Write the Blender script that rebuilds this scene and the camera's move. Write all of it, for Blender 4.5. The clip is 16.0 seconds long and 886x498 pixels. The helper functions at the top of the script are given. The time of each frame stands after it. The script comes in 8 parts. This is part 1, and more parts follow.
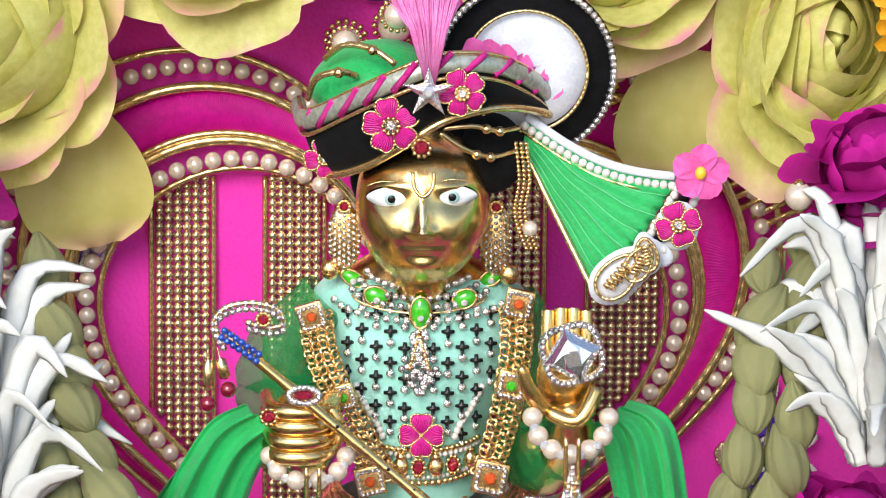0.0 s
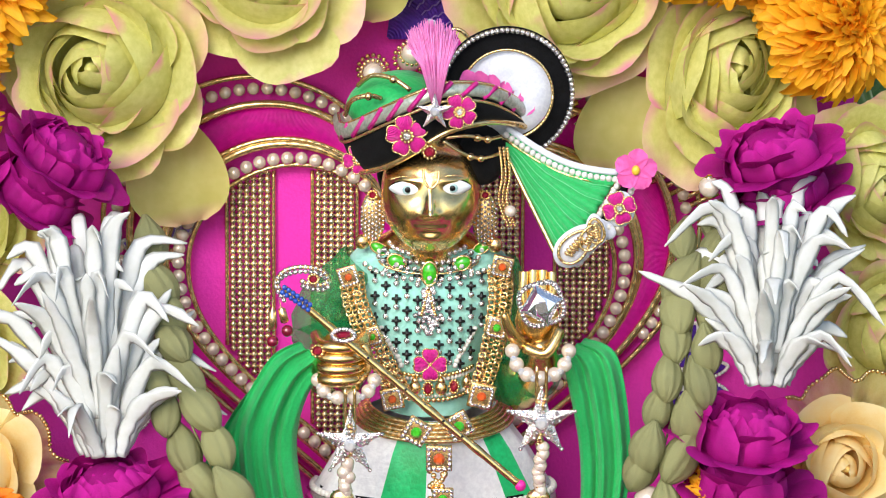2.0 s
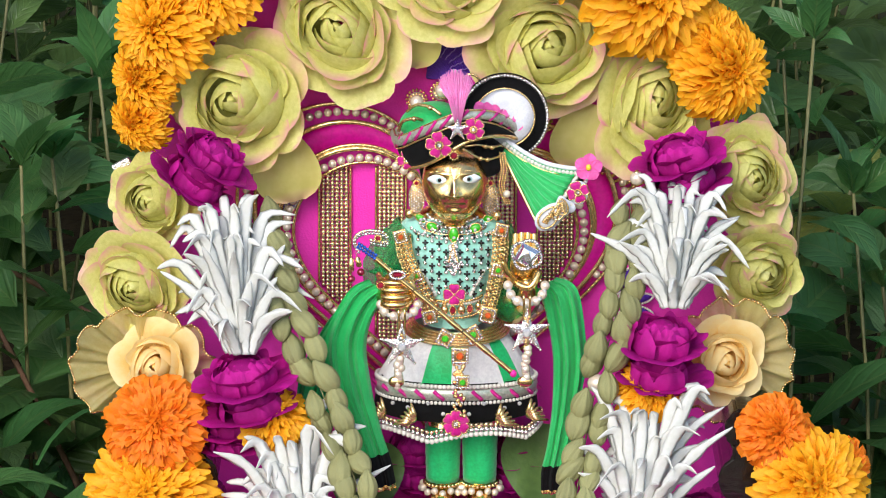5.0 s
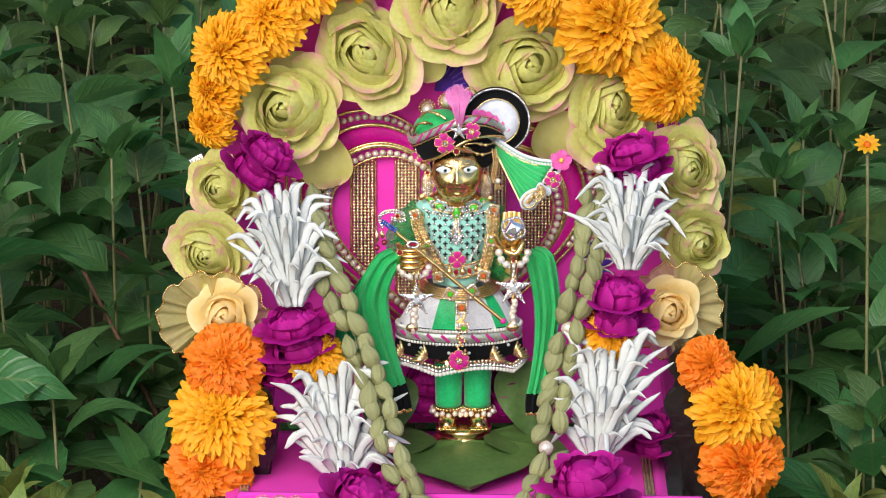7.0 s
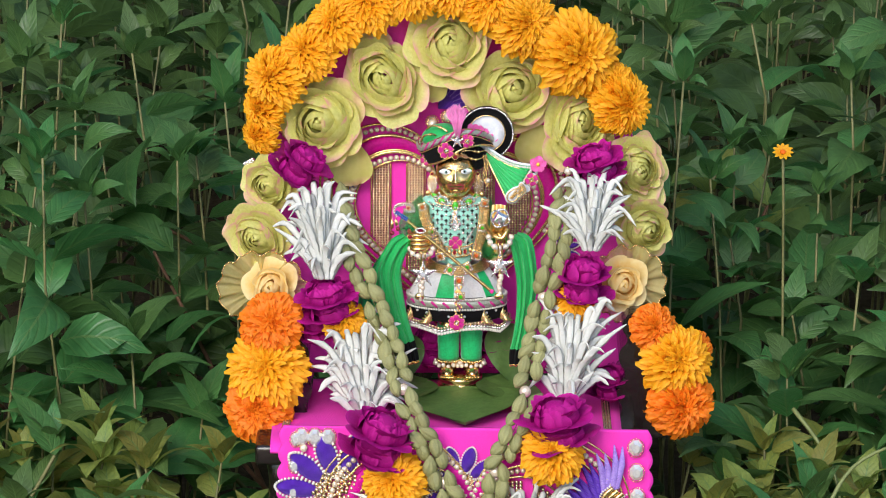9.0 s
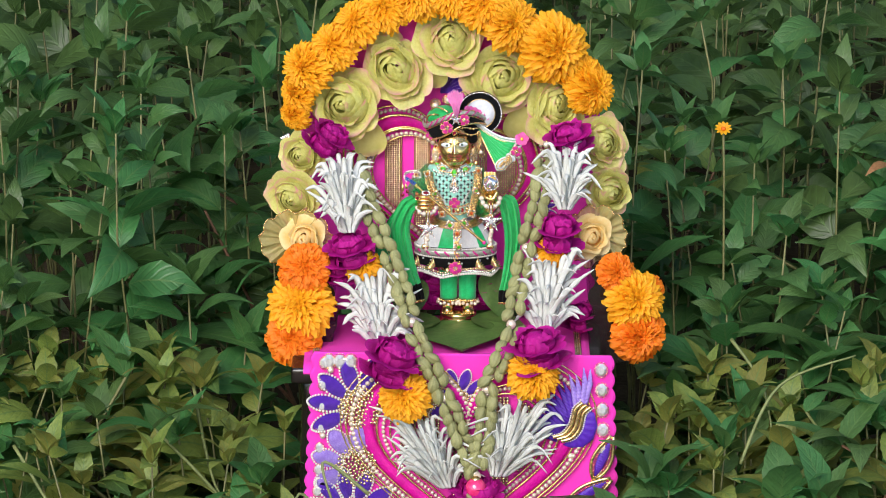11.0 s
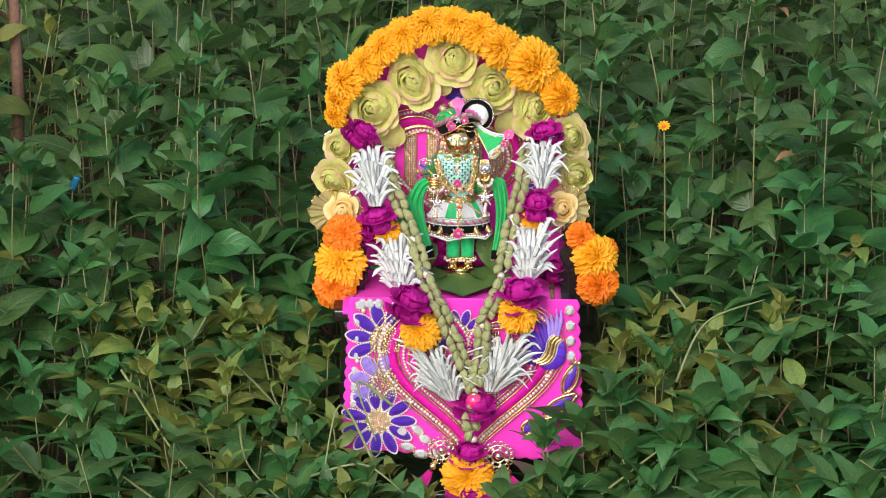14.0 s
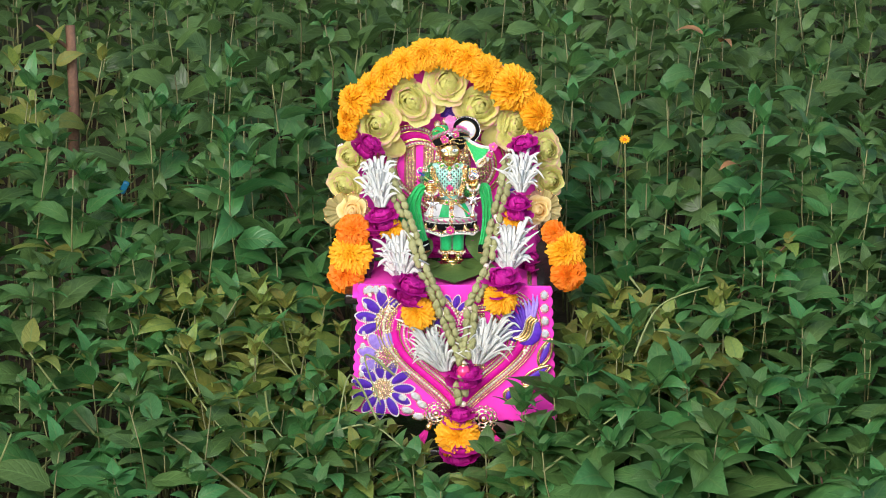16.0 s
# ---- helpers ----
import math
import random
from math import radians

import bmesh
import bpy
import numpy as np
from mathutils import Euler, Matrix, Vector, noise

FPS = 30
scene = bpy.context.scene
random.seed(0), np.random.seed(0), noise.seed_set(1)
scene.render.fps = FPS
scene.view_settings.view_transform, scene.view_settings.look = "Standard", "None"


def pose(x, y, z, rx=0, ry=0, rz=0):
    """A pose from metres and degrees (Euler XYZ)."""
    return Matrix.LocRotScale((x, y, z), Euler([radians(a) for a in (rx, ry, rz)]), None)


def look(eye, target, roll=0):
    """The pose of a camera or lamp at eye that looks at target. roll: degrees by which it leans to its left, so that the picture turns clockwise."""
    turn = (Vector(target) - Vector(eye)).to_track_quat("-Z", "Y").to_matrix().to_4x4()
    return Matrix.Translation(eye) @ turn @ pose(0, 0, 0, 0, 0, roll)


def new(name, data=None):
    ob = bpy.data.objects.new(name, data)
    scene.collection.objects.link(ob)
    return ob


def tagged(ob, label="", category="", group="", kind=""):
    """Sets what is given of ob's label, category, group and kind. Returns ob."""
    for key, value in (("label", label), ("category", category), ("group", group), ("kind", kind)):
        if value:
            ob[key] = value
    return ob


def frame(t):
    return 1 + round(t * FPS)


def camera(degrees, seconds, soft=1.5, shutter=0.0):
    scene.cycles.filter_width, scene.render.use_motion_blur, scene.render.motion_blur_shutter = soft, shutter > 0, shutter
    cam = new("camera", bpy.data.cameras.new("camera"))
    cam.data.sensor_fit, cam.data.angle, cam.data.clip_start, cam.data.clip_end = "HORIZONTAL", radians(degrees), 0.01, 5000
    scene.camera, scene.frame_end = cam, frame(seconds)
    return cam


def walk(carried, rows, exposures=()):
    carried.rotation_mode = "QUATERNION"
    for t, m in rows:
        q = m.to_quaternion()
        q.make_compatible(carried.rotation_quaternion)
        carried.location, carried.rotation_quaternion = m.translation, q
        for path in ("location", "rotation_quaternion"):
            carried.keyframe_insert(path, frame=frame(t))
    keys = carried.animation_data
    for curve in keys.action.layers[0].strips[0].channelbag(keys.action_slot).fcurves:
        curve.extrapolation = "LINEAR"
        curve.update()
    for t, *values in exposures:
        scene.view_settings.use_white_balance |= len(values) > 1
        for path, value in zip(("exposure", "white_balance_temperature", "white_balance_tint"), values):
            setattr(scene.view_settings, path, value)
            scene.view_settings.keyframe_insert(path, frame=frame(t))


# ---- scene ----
# ------------------------------------------------------------ camera and walk
cam = camera(10.0, 16.0, soft=1.0)
ROWS = [
    (0, 0.0000, -1.1862, 0.9678, 76.117, -0.524, -0.408),
    (0.5, 0.0000, -1.2734, 0.9912, 75.959, -0.491, -0.386),
    (1, 0.0000, -1.3727, 1.0178, 75.797, -0.443, -0.360),
    (1.5, 0.0000, -1.4790, 1.0463, 75.660, -0.432, -0.306),
    (2, 0.0000, -1.5915, 1.0764, 75.572, -0.340, -0.280),
    (2.5, 0.0000, -1.7130, 1.1090, 75.536, -0.291, -0.241),
    (3, 0.0000, -1.8421, 1.1436, 75.491, -0.356, -0.118),
    (3.5, 0.0000, -1.9803, 1.1806, 75.395, -0.481, 0.046),
    (4, 0.0000, -2.1185, 1.2177, 75.262, -0.397, 0.061),
    (4.5, 0.0000, -2.2640, 1.2566, 75.138, -0.331, 0.068),
    (5, 0.0000, -2.4147, 1.2970, 75.030, -0.289, 0.065),
    (5.5, 0.0000, -2.5716, 1.3391, 74.939, -0.259, 0.058),
    (6, 0.0000, -2.7357, 1.3830, 74.862, -0.225, 0.056),
    (6.5, 0.0000, -2.9082, 1.4293, 74.799, -0.172, 0.064),
    (7, 0.0000, -3.0911, 1.4783, 74.742, -0.105, 0.080),
    (7.5, 0.0000, -3.2808, 1.5291, 74.709, -0.054, 0.065),
    (8, 0.0000, -3.4822, 1.5831, 74.687, -0.122, 0.095),
    (8.5, 0.0000, -3.6899, 1.6387, 74.663, -0.197, 0.119),
    (9, 0.0000, -3.8984, 1.6946, 74.628, -0.276, 0.131),
    (9.5, 0.0000, -4.1087, 1.7509, 74.574, -0.341, 0.136),
    (10, 0.0000, -4.3221, 1.8081, 74.492, -0.374, 0.138),
    (10.5, 0.0000, -4.5402, 1.8666, 74.373, -0.358, 0.141),
    (11, 0.0000, -4.7669, 1.9273, 74.233, -0.312, 0.145),
    (11.5, 0.0000, -4.9919, 1.9876, 74.140, -0.183, 0.130),
    (12, 0.0000, -5.2270, 2.0506, 74.105, -0.015, 0.104),
    (12.5, 0.0000, -5.4680, 2.1151, 74.099, 0.027, 0.099),
    (13, 0.0000, -5.7110, 2.1803, 74.097, -0.052, 0.119),
    (13.5, 0.0000, -5.9628, 2.2477, 74.087, -0.145, 0.150),
    (14, 0.0000, -6.2297, 2.3192, 74.071, -0.172, 0.159),
    (14.5, 0.0000, -6.5058, 2.3932, 74.072, -0.094, 0.138),
    (15, 0.0000, -6.7833, 2.4676, 74.108, -0.064, 0.113),
    (15.5, 0.0000, -7.0684, 2.5440, 74.129, -0.213, 0.121),
    (16, 0.0000, -7.3663, 2.6238, 74.151, -0.275, 0.105),
]
walk(cam, [(t, pose(x, y, z, rx, ry, rz)) for t, x, y, z, rx, ry, rz in ROWS],
     [(0.0, 0.62), (3.5, 0.63), (7.0, 0.52), (8.2, 0.50), (10.5, 0.54), (12.5, 0.65), (14.5, 0.69), (16.0, 0.80)])

# ------------------------------------------------------------ sky and sun
world = bpy.data.worlds.new("sky")
scene.world = world
world.use_nodes = True
_nt = world.node_tree
_sky = _nt.nodes.new("ShaderNodeTexSky")
_sky.sky_type, _sky.sun_disc = "NISHITA", False
_sky.sun_elevation, _sky.sun_rotation = radians(34), radians(199)
_nt.links.new(_sky.outputs[0], _nt.nodes["Background"].inputs[0])
_nt.nodes["Background"].inputs[1].default_value = 0.15
sun = new("sun", bpy.data.lights.new("sun", "SUN"))
sun.data.energy, sun.data.angle, sun.data.color = 2.0, radians(36), (1.0, 0.96, 0.90)
sun.matrix_world = look((-1.1, -3.2, 2.25), (0, 0, 0))
scene.view_settings.exposure = 0.64

# ------------------------------------------------------------ materials
def stuff(name, col, col2=None, rough=0.5, metal=0.0, size=60.0, bump=0.2, fine=6.0, coat=0.0, sheen=0.0, thin=0.0,
          random_tint=0.0, spec=0.5):
    """A procedural surface: two colours mixed by noise at two scales, fine relief, and a tint of its own for every piece."""
    m = bpy.data.materials.new(name)
    m.use_nodes = True
    nt = m.node_tree
    n, l = nt.nodes, nt.links
    b = n["Principled BSDF"]
    col2 = col2 or tuple(c * 0.7 for c in col)
    tc = n.new("ShaderNodeTexCoord")
    big, small = n.new("ShaderNodeTexNoise"), n.new("ShaderNodeTexNoise")
    big.inputs["Scale"].default_value, small.inputs["Scale"].default_value = size, size * fine
    small.inputs["Detail"].default_value = 4
    for k in (big, small):
        l.new(tc.outputs["Object"], k.inputs["Vector"])
    add = n.new("ShaderNodeMath")
    add.operation = "ADD"
    l.new(big.outputs[0], add.inputs[0])
    l.new(small.outputs[0], add.inputs[1])
    ramp = n.new("ShaderNodeMapRange")
    ramp.inputs["From Min"].default_value, ramp.inputs["From Max"].default_value = 0.75, 1.25
    l.new(add.outputs[0], ramp.inputs["Value"])
    mix = n.new("ShaderNodeMix")
    mix.data_type = "RGBA"
    mix.inputs["A"].default_value, mix.inputs["B"].default_value = (*col2, 1), (*col, 1)
    l.new(ramp.outputs[0], mix.inputs["Factor"])
    out = mix.outputs["Result"]
    if random_tint:
        info, hsv = n.new("ShaderNodeObjectInfo"), n.new("ShaderNodeHueSaturation")
        isl, sm = n.new("ShaderNodeNewGeometry"), n.new("ShaderNodeMath")
        sm.operation = "ADD"
        l.new(info.outputs["Random"], sm.inputs[0])
        l.new(isl.outputs["Random Per Island"], sm.inputs[1])
        mr = n.new("ShaderNodeMapRange")
        mr.inputs["From Max"].default_value = 2.0
        mr.inputs["To Min"].default_value, mr.inputs["To Max"].default_value = 1 - random_tint, 1 + random_tint
        l.new(sm.outputs[0], mr.inputs["Value"])
        l.new(mr.outputs[0], hsv.inputs["Value"])
        l.new(out, hsv.inputs["Color"])
        out = hsv.outputs[0]
    l.new(out, b.inputs["Base Color"])
    b.inputs["Roughness"].default_value, b.inputs["Metallic"].default_value = rough, metal
    b.inputs["Coat Weight"].default_value, b.inputs["Sheen Weight"].default_value = coat, sheen
    b.inputs["Specular IOR Level"].default_value = spec
    if bump:
        bp = n.new("ShaderNodeBump")
        bp.inputs["Strength"].default_value, bp.inputs["Distance"].default_value = bump, 0.06 / size
        l.new(small.outputs[0], bp.inputs["Height"])
        l.new(bp.outputs[0], b.inputs["Normal"])
    if thin:
        t, ms = n.new("ShaderNodeBsdfTranslucent"), n.new("ShaderNodeMixShader")
        l.new(out, t.inputs["Color"])
        ms.inputs[0].default_value = thin
        l.new(b.outputs[0], ms.inputs[1])
        l.new(t.outputs[0], ms.inputs[2])
        l.new(ms.outputs[0], n["Material Output"].inputs[0])
    m["mix"] = mix.name
    return m


def edged(m, tip, start=0.7, end=1.0, axis="V", side=0.0, patch=45.0):
    """Turns the surface's colour into tip towards the end of the piece (UV)."""
    nt = m.node_tree
    n, l = nt.nodes, nt.links
    old = [k for k in l if k.to_socket.name in ("Base Color", "Color") and k.to_node.type in ("BSDF_PRINCIPLED", "BSDF_TRANSLUCENT")]
    src = old[0].from_socket
    targets = [k.to_socket for k in old]
    uv, sep = n.new("ShaderNodeUVMap"), n.new("ShaderNodeSeparateXYZ")
    l.new(uv.outputs[0], sep.inputs[0])
    noi = n.new("ShaderNodeTexNoise")
    noi.inputs["Scale"].default_value = patch
    tc = n.new("ShaderNodeTexCoord")
    l.new(tc.outputs["Object"], noi.inputs["Vector"])
    ad = n.new("ShaderNodeMath")
    ad.operation = "MULTIPLY_ADD"
    ad.inputs[1].default_value = 0.55
    l.new(noi.outputs[0], ad.inputs[0])
    l.new(sep.outputs[0 if axis == "U" else 1], ad.inputs[2])
    mr = n.new("ShaderNodeMapRange")
    mr.inputs["From Min"].default_value, mr.inputs["From Max"].default_value = start + 0.27, end + 0.27
    l.new(ad.outputs[0], mr.inputs["Value"])
    mix = n.new("ShaderNodeMix")
    mix.data_type = "RGBA"
    l.new(mr.outputs[0], mix.inputs["Factor"])
    l.new(src, mix.inputs["A"])
    mix.inputs["B"].default_value = (*tip, 1)
    for s in targets:
        l.new(mix.outputs["Result"], s)
    return m


def ribbed(m, scale=1.0, along="V", strength=0.5, dist=0.0006, dist_noise=0.5):
    """Adds threads or veins: a wave over the piece's UV as relief."""
    nt = m.node_tree
    n, l = nt.nodes, nt.links
    uv, w, bp = n.new("ShaderNodeUVMap"), n.new("ShaderNodeTexWave"), n.new("ShaderNodeBump")
    w.bands_direction = "X" if along == "U" else "Y"
    w.inputs["Scale"].default_value, w.inputs["Distortion"].default_value = scale, dist_noise
    l.new(uv.outputs[0], w.inputs["Vector"])
    l.new(w.outputs["Fac"], bp.inputs["Height"])
    bp.inputs["Strength"].default_value, bp.inputs["Distance"].default_value = strength, dist
    b = n["Principled BSDF"]
    if b.inputs["Normal"].is_linked:
        l.new(b.inputs["Normal"].links[0].from_socket, bp.inputs["Normal"])
    l.new(bp.outputs[0], b.inputs["Normal"])
    return m


BRASS = stuff("polished_brass", (0.90, 0.65, 0.29), (0.79, 0.53, 0.20), 0.25, 1.0, 40, 0.05)
GOLD = stuff("gold_jewellery", (0.95, 0.70, 0.36), (0.76, 0.50, 0.22), 0.25, 1.0, 300, 0.3, random_tint=0.15)
ZARI = ribbed(stuff("gold_zari_cord", (0.90, 0.68, 0.36), (0.66, 0.44, 0.18), 0.27, 0.9, 400, 0.2), 7, "V", 0.35, 0.0002)
BEAD = stuff("antique_gold_beads", (0.92, 0.74, 0.52), (0.62, 0.44, 0.27), 0.22, 0.9, 500, 0.1, random_tint=0.35)
SILVERY = stuff("rhinestone", (0.86, 0.83, 0.81), (0.50, 0.46, 0.45), 0.09, 0.92, 900, 0.7, 3.0, random_tint=0.45)
for _k in SILVERY.node_tree.nodes:
    if _k.type == "BUMP":
        _k.inputs["Distance"].default_value = 0.0005
GLASSY = stuff("cut_crystal", (0.96, 0.96, 0.97), (0.74, 0.74, 0.78), 0.08, 0.55, 200, 0.6, 4.0)
PEARL = stuff("pearl", (0.84, 0.72, 0.60), (0.74, 0.60, 0.48), 0.16, 0.35, 200, 0.02, coat=0.6, random_tint=0.08)
WHITE_BEAD = stuff("white_beads", (0.80, 0.77, 0.72), (0.62, 0.58, 0.52), 0.35, 0, 400, 0.05)
PINK = ribbed(stuff("hot_pink_cloth", (0.88, 0.045, 0.50), (0.80, 0.035, 0.44), 0.75, 0, 25, 0.15, 40, sheen=0.03, spec=0.3), 180, "V", 0.15, 0.0003)
SATIN = ribbed(stuff("magenta_silk_thread", (0.66, 0.004, 0.32), (0.50, 0.003, 0.23), 0.42, 0, 60, 0.2, 8, spec=0.22), 300, "V", 0.3, 0.0004, 1.2)
PURPLE = ribbed(stuff("purple_silk_thread", (0.10, 0.020, 0.44), (0.065, 0.011, 0.32), 0.45, 0, 200, 0.3), 40, "V", 0.5, 0.0005)
LILAC = ribbed(stuff("lilac_silk_thread", (0.38, 0.26, 0.72), (0.25, 0.14, 0.58), 0.45, 0, 200, 0.3), 40, "V", 0.5, 0.0005)
PINKTHREAD = ribbed(stuff("pink_silk_thread", (0.75, 0.02, 0.32), (0.55, 0.01, 0.22), 0.4, 0, 200, 0.3), 30, "V", 0.6, 0.0005)
VELVET = stuff("black_velvet", (0.006, 0.006, 0.007), (0.003, 0.003, 0.003), 0.95, 0, 300, 0.4, sheen=0.03, spec=0.15)
GREEN = ribbed(stuff("green_net_cloth", (0.015, 0.56, 0.14), (0.010, 0.42, 0.10), 0.5, 0, 60, 0.4, 14, thin=0.1, sheen=0.2), 90, "U", 0.4, 0.0004)
GREENSATIN = stuff("green_satin", (0.010, 0.52, 0.17), (0.006, 0.36, 0.10), 0.35, 0, 120, 0.3, sheen=0.3)
MINT = ribbed(stuff("mint_silk", (0.44, 0.88, 0.76), (0.34, 0.78, 0.64), 0.42, 0, 100, 0.3, sheen=0.3), 90, "V", 0.5, 0.0004)
WHITECLOTH = ribbed(stuff("white_satin", (0.80, 0.79, 0.80), (0.64, 0.63, 0.66), 0.45, 0, 120, 0.3, sheen=0.2), 30, "U", 0.5, 0.0008)
ROSEGREEN = edged(stuff("green_rose_petal", (0.76, 0.735, 0.27), (0.62, 0.605, 0.17), 0.42, 0, 14, 0.06, 10, thin=0.32, random_tint=0.16), (0.80, 0.32, 0.40), 0.97, 1.10, patch=3.0)
ROSEPINK = edged(stuff("pink_flushed_petal", (0.77, 0.72, 0.27), (0.66, 0.62, 0.18), 0.42, 0, 14, 0.06, 10, thin=0.32, random_tint=0.10), (0.80, 0.34, 0.40), 0.80, 1.15, patch=3.0)
PEACH = edged(stuff("peach_petal", (0.96, 0.72, 0.27), (0.91, 0.62, 0.18), 0.5, 0, 40, 0.1, thin=0.35, random_tint=0.06), (0.97, 0.80, 0.42), 0.5, 1.0, patch=5)
MARIGOLD = edged(stuff("yellow_marigold", (0.95, 0.46, 0.006), (0.88, 0.34, 0.003), 0.6, 0, 60, 0.2, thin=0.34, random_tint=0.14), (0.95, 0.50, 0.012), 0.5, 1.0)
ORANGE = edged(stuff("orange_marigold", (0.94, 0.24, 0.004), (0.84, 0.15, 0.002), 0.6, 0, 60, 0.2, thin=0.30, random_tint=0.14), (0.92, 0.26, 0.006), 0.5, 1.0)
MAGENTA = edged(stuff("magenta_rose_petal", (0.43, 0.005, 0.23), (0.29, 0.003, 0.14), 0.60, 0, 60, 0.35, 8, thin=0.12, random_tint=0.30, spec=0.2), (0.56, 0.012, 0.30), 0.7, 1.2, patch=5)
TUBEROSE = edged(stuff("white_tuberose", (0.75, 0.755, 0.735), (0.67, 0.68, 0.63), 0.5, 0, 60, 0.2, thin=0.15, random_tint=0.06), (0.75, 0.755, 0.745), 0.3, 0.8)
POD = ribbed(stuff("green_cardamom", (0.31, 0.31, 0.13), (0.17, 0.165, 0.07), 0.6, 0, 160, 0.6, 5, random_tint=0.28), 3, "U", 0.4, 0.0006, 1.2)
TULLE = stuff("gold_tulle", (0.90, 0.78, 0.38), (0.82, 0.68, 0.28), 0.5, 0.1, 300, 0.5, thin=0.35)
TULLE.node_tree.nodes["Principled BSDF"].inputs["Alpha"].default_value = 0.5
BETEL = stuff("betel_leaf", (0.085, 0.155, 0.035), (0.055, 0.11, 0.024), 0.45, 0, 40, 0.3)
DARKWOOD = stuff("dark_varnished_wood", (0.014, 0.009, 0.009), (0.007, 0.005, 0.005), 0.24, 0, 30, 0.4, coat=0.4)
EMERALD = stuff("green_enamel", (0.06, 0.55, 0.02), (0.03, 0.35, 0.01), 0.08, 0, 100, 0.05, coat=1.0)
RUBY = stuff("red_stone", (0.35, 0.008, 0.04), (0.15, 0.003, 0.02), 0.08, 0.2, 100, 0.05, coat=1.0)
AMBER = stuff("orange_stone", (0.75, 0.12, 0.02), (0.5, 0.06, 0.01), 0.08, 0.1, 100, 0.05, coat=1.0)
BLUESTONE = stuff("blue_stone", (0.02, 0.10, 0.55), (0.01, 0.04, 0.3), 0.1, 0.2, 300, 0.05, coat=1.0)
PINKSILK = stuff("pink_felt", (0.80, 0.13, 0.42), (0.68, 0.07, 0.33), 0.7, 0, 120, 0.3, sheen=0.3)
FEATHER = stuff("pink_feather", (0.96, 0.34, 0.70), (0.94, 0.22, 0.60), 0.5, 0, 200, 0.3, thin=0.12, random_tint=0.15)
EYETEAL = stuff("eye_iris", (0.34, 0.50, 0.50), (0.26, 0.42, 0.44), 0.15, 0, 50, 0.0, coat=0.6)
EYEWHITE = stuff("eye_enamel", (0.80, 0.82, 0.83), (0.74, 0.76, 0.78), 0.15, 0, 50, 0.0, coat=0.6)
BLACK = stuff("black_enamel", (0.008, 0.008, 0.008), (0.005, 0.005, 0.005), 0.2, 0, 50, 0.0)
BRIGHTPINK = stuff("bright_pink_bead", (0.80, 0.05, 0.22), (0.65, 0.02, 0.14), 0.15, 0.1, 100, 0.0, coat=0.8)
YELLOWKNOB = stuff("yellow_knob", (0.85, 0.55, 0.05), (0.75, 0.45, 0.03), 0.4)
STEM = stuff("plant_stem", (0.20, 0.19, 0.075), (0.11, 0.115, 0.04), 0.6, 0, 40, 0.3, random_tint=0.3)
TWIG = stuff("brown_twig", (0.20, 0.10, 0.055), (0.10, 0.05, 0.03), 0.8, 0, 40, 0.5)
SOIL = stuff("dark_soil", (0.060, 0.046, 0.030), (0.028, 0.021, 0.014), 1.0, 0, 14, 0.8, 8, spec=0.05)


def bounce_beyond(m, y0, y1, colour):
    """Turns the unseen ground before the bed pale, added to bounce light at the brass."""
    nt = m.node_tree
    n, l = nt.nodes, nt.links
    b = n["Principled BSDF"]
    src = b.inputs["Base Color"].links[0].from_socket
    tc, sep, mr, mix = n.new("ShaderNodeTexCoord"), n.new("ShaderNodeSeparateXYZ"), n.new("ShaderNodeMapRange"), n.new("ShaderNodeMix")
    mix.data_type = "RGBA"
    l.new(tc.outputs["Object"], sep.inputs[0])
    l.new(sep.outputs[1], mr.inputs["Value"])
    mr.inputs["From Min"].default_value, mr.inputs["From Max"].default_value = y0, y1
    l.new(mr.outputs[0], mix.inputs["Factor"])
    l.new(src, mix.inputs["A"])
    mix.inputs["B"].default_value = (*colour, 1)
    l.new(mix.outputs["Result"], b.inputs["Base Color"])


# pale brown bounce colour put on the unseen ground towards -y
bounce_beyond(SOIL, -0.9, -1.6, (0.21, 0.165, 0.115))
TEAL = stuff("teal_plastic", (0.01, 0.12, 0.22), (0.008, 0.09, 0.16), 0.35)
DRYLEAF = stuff("dry_leaf", (0.30, 0.15, 0.06), (0.18, 0.08, 0.03), 0.7, 0, 60, 0.3)


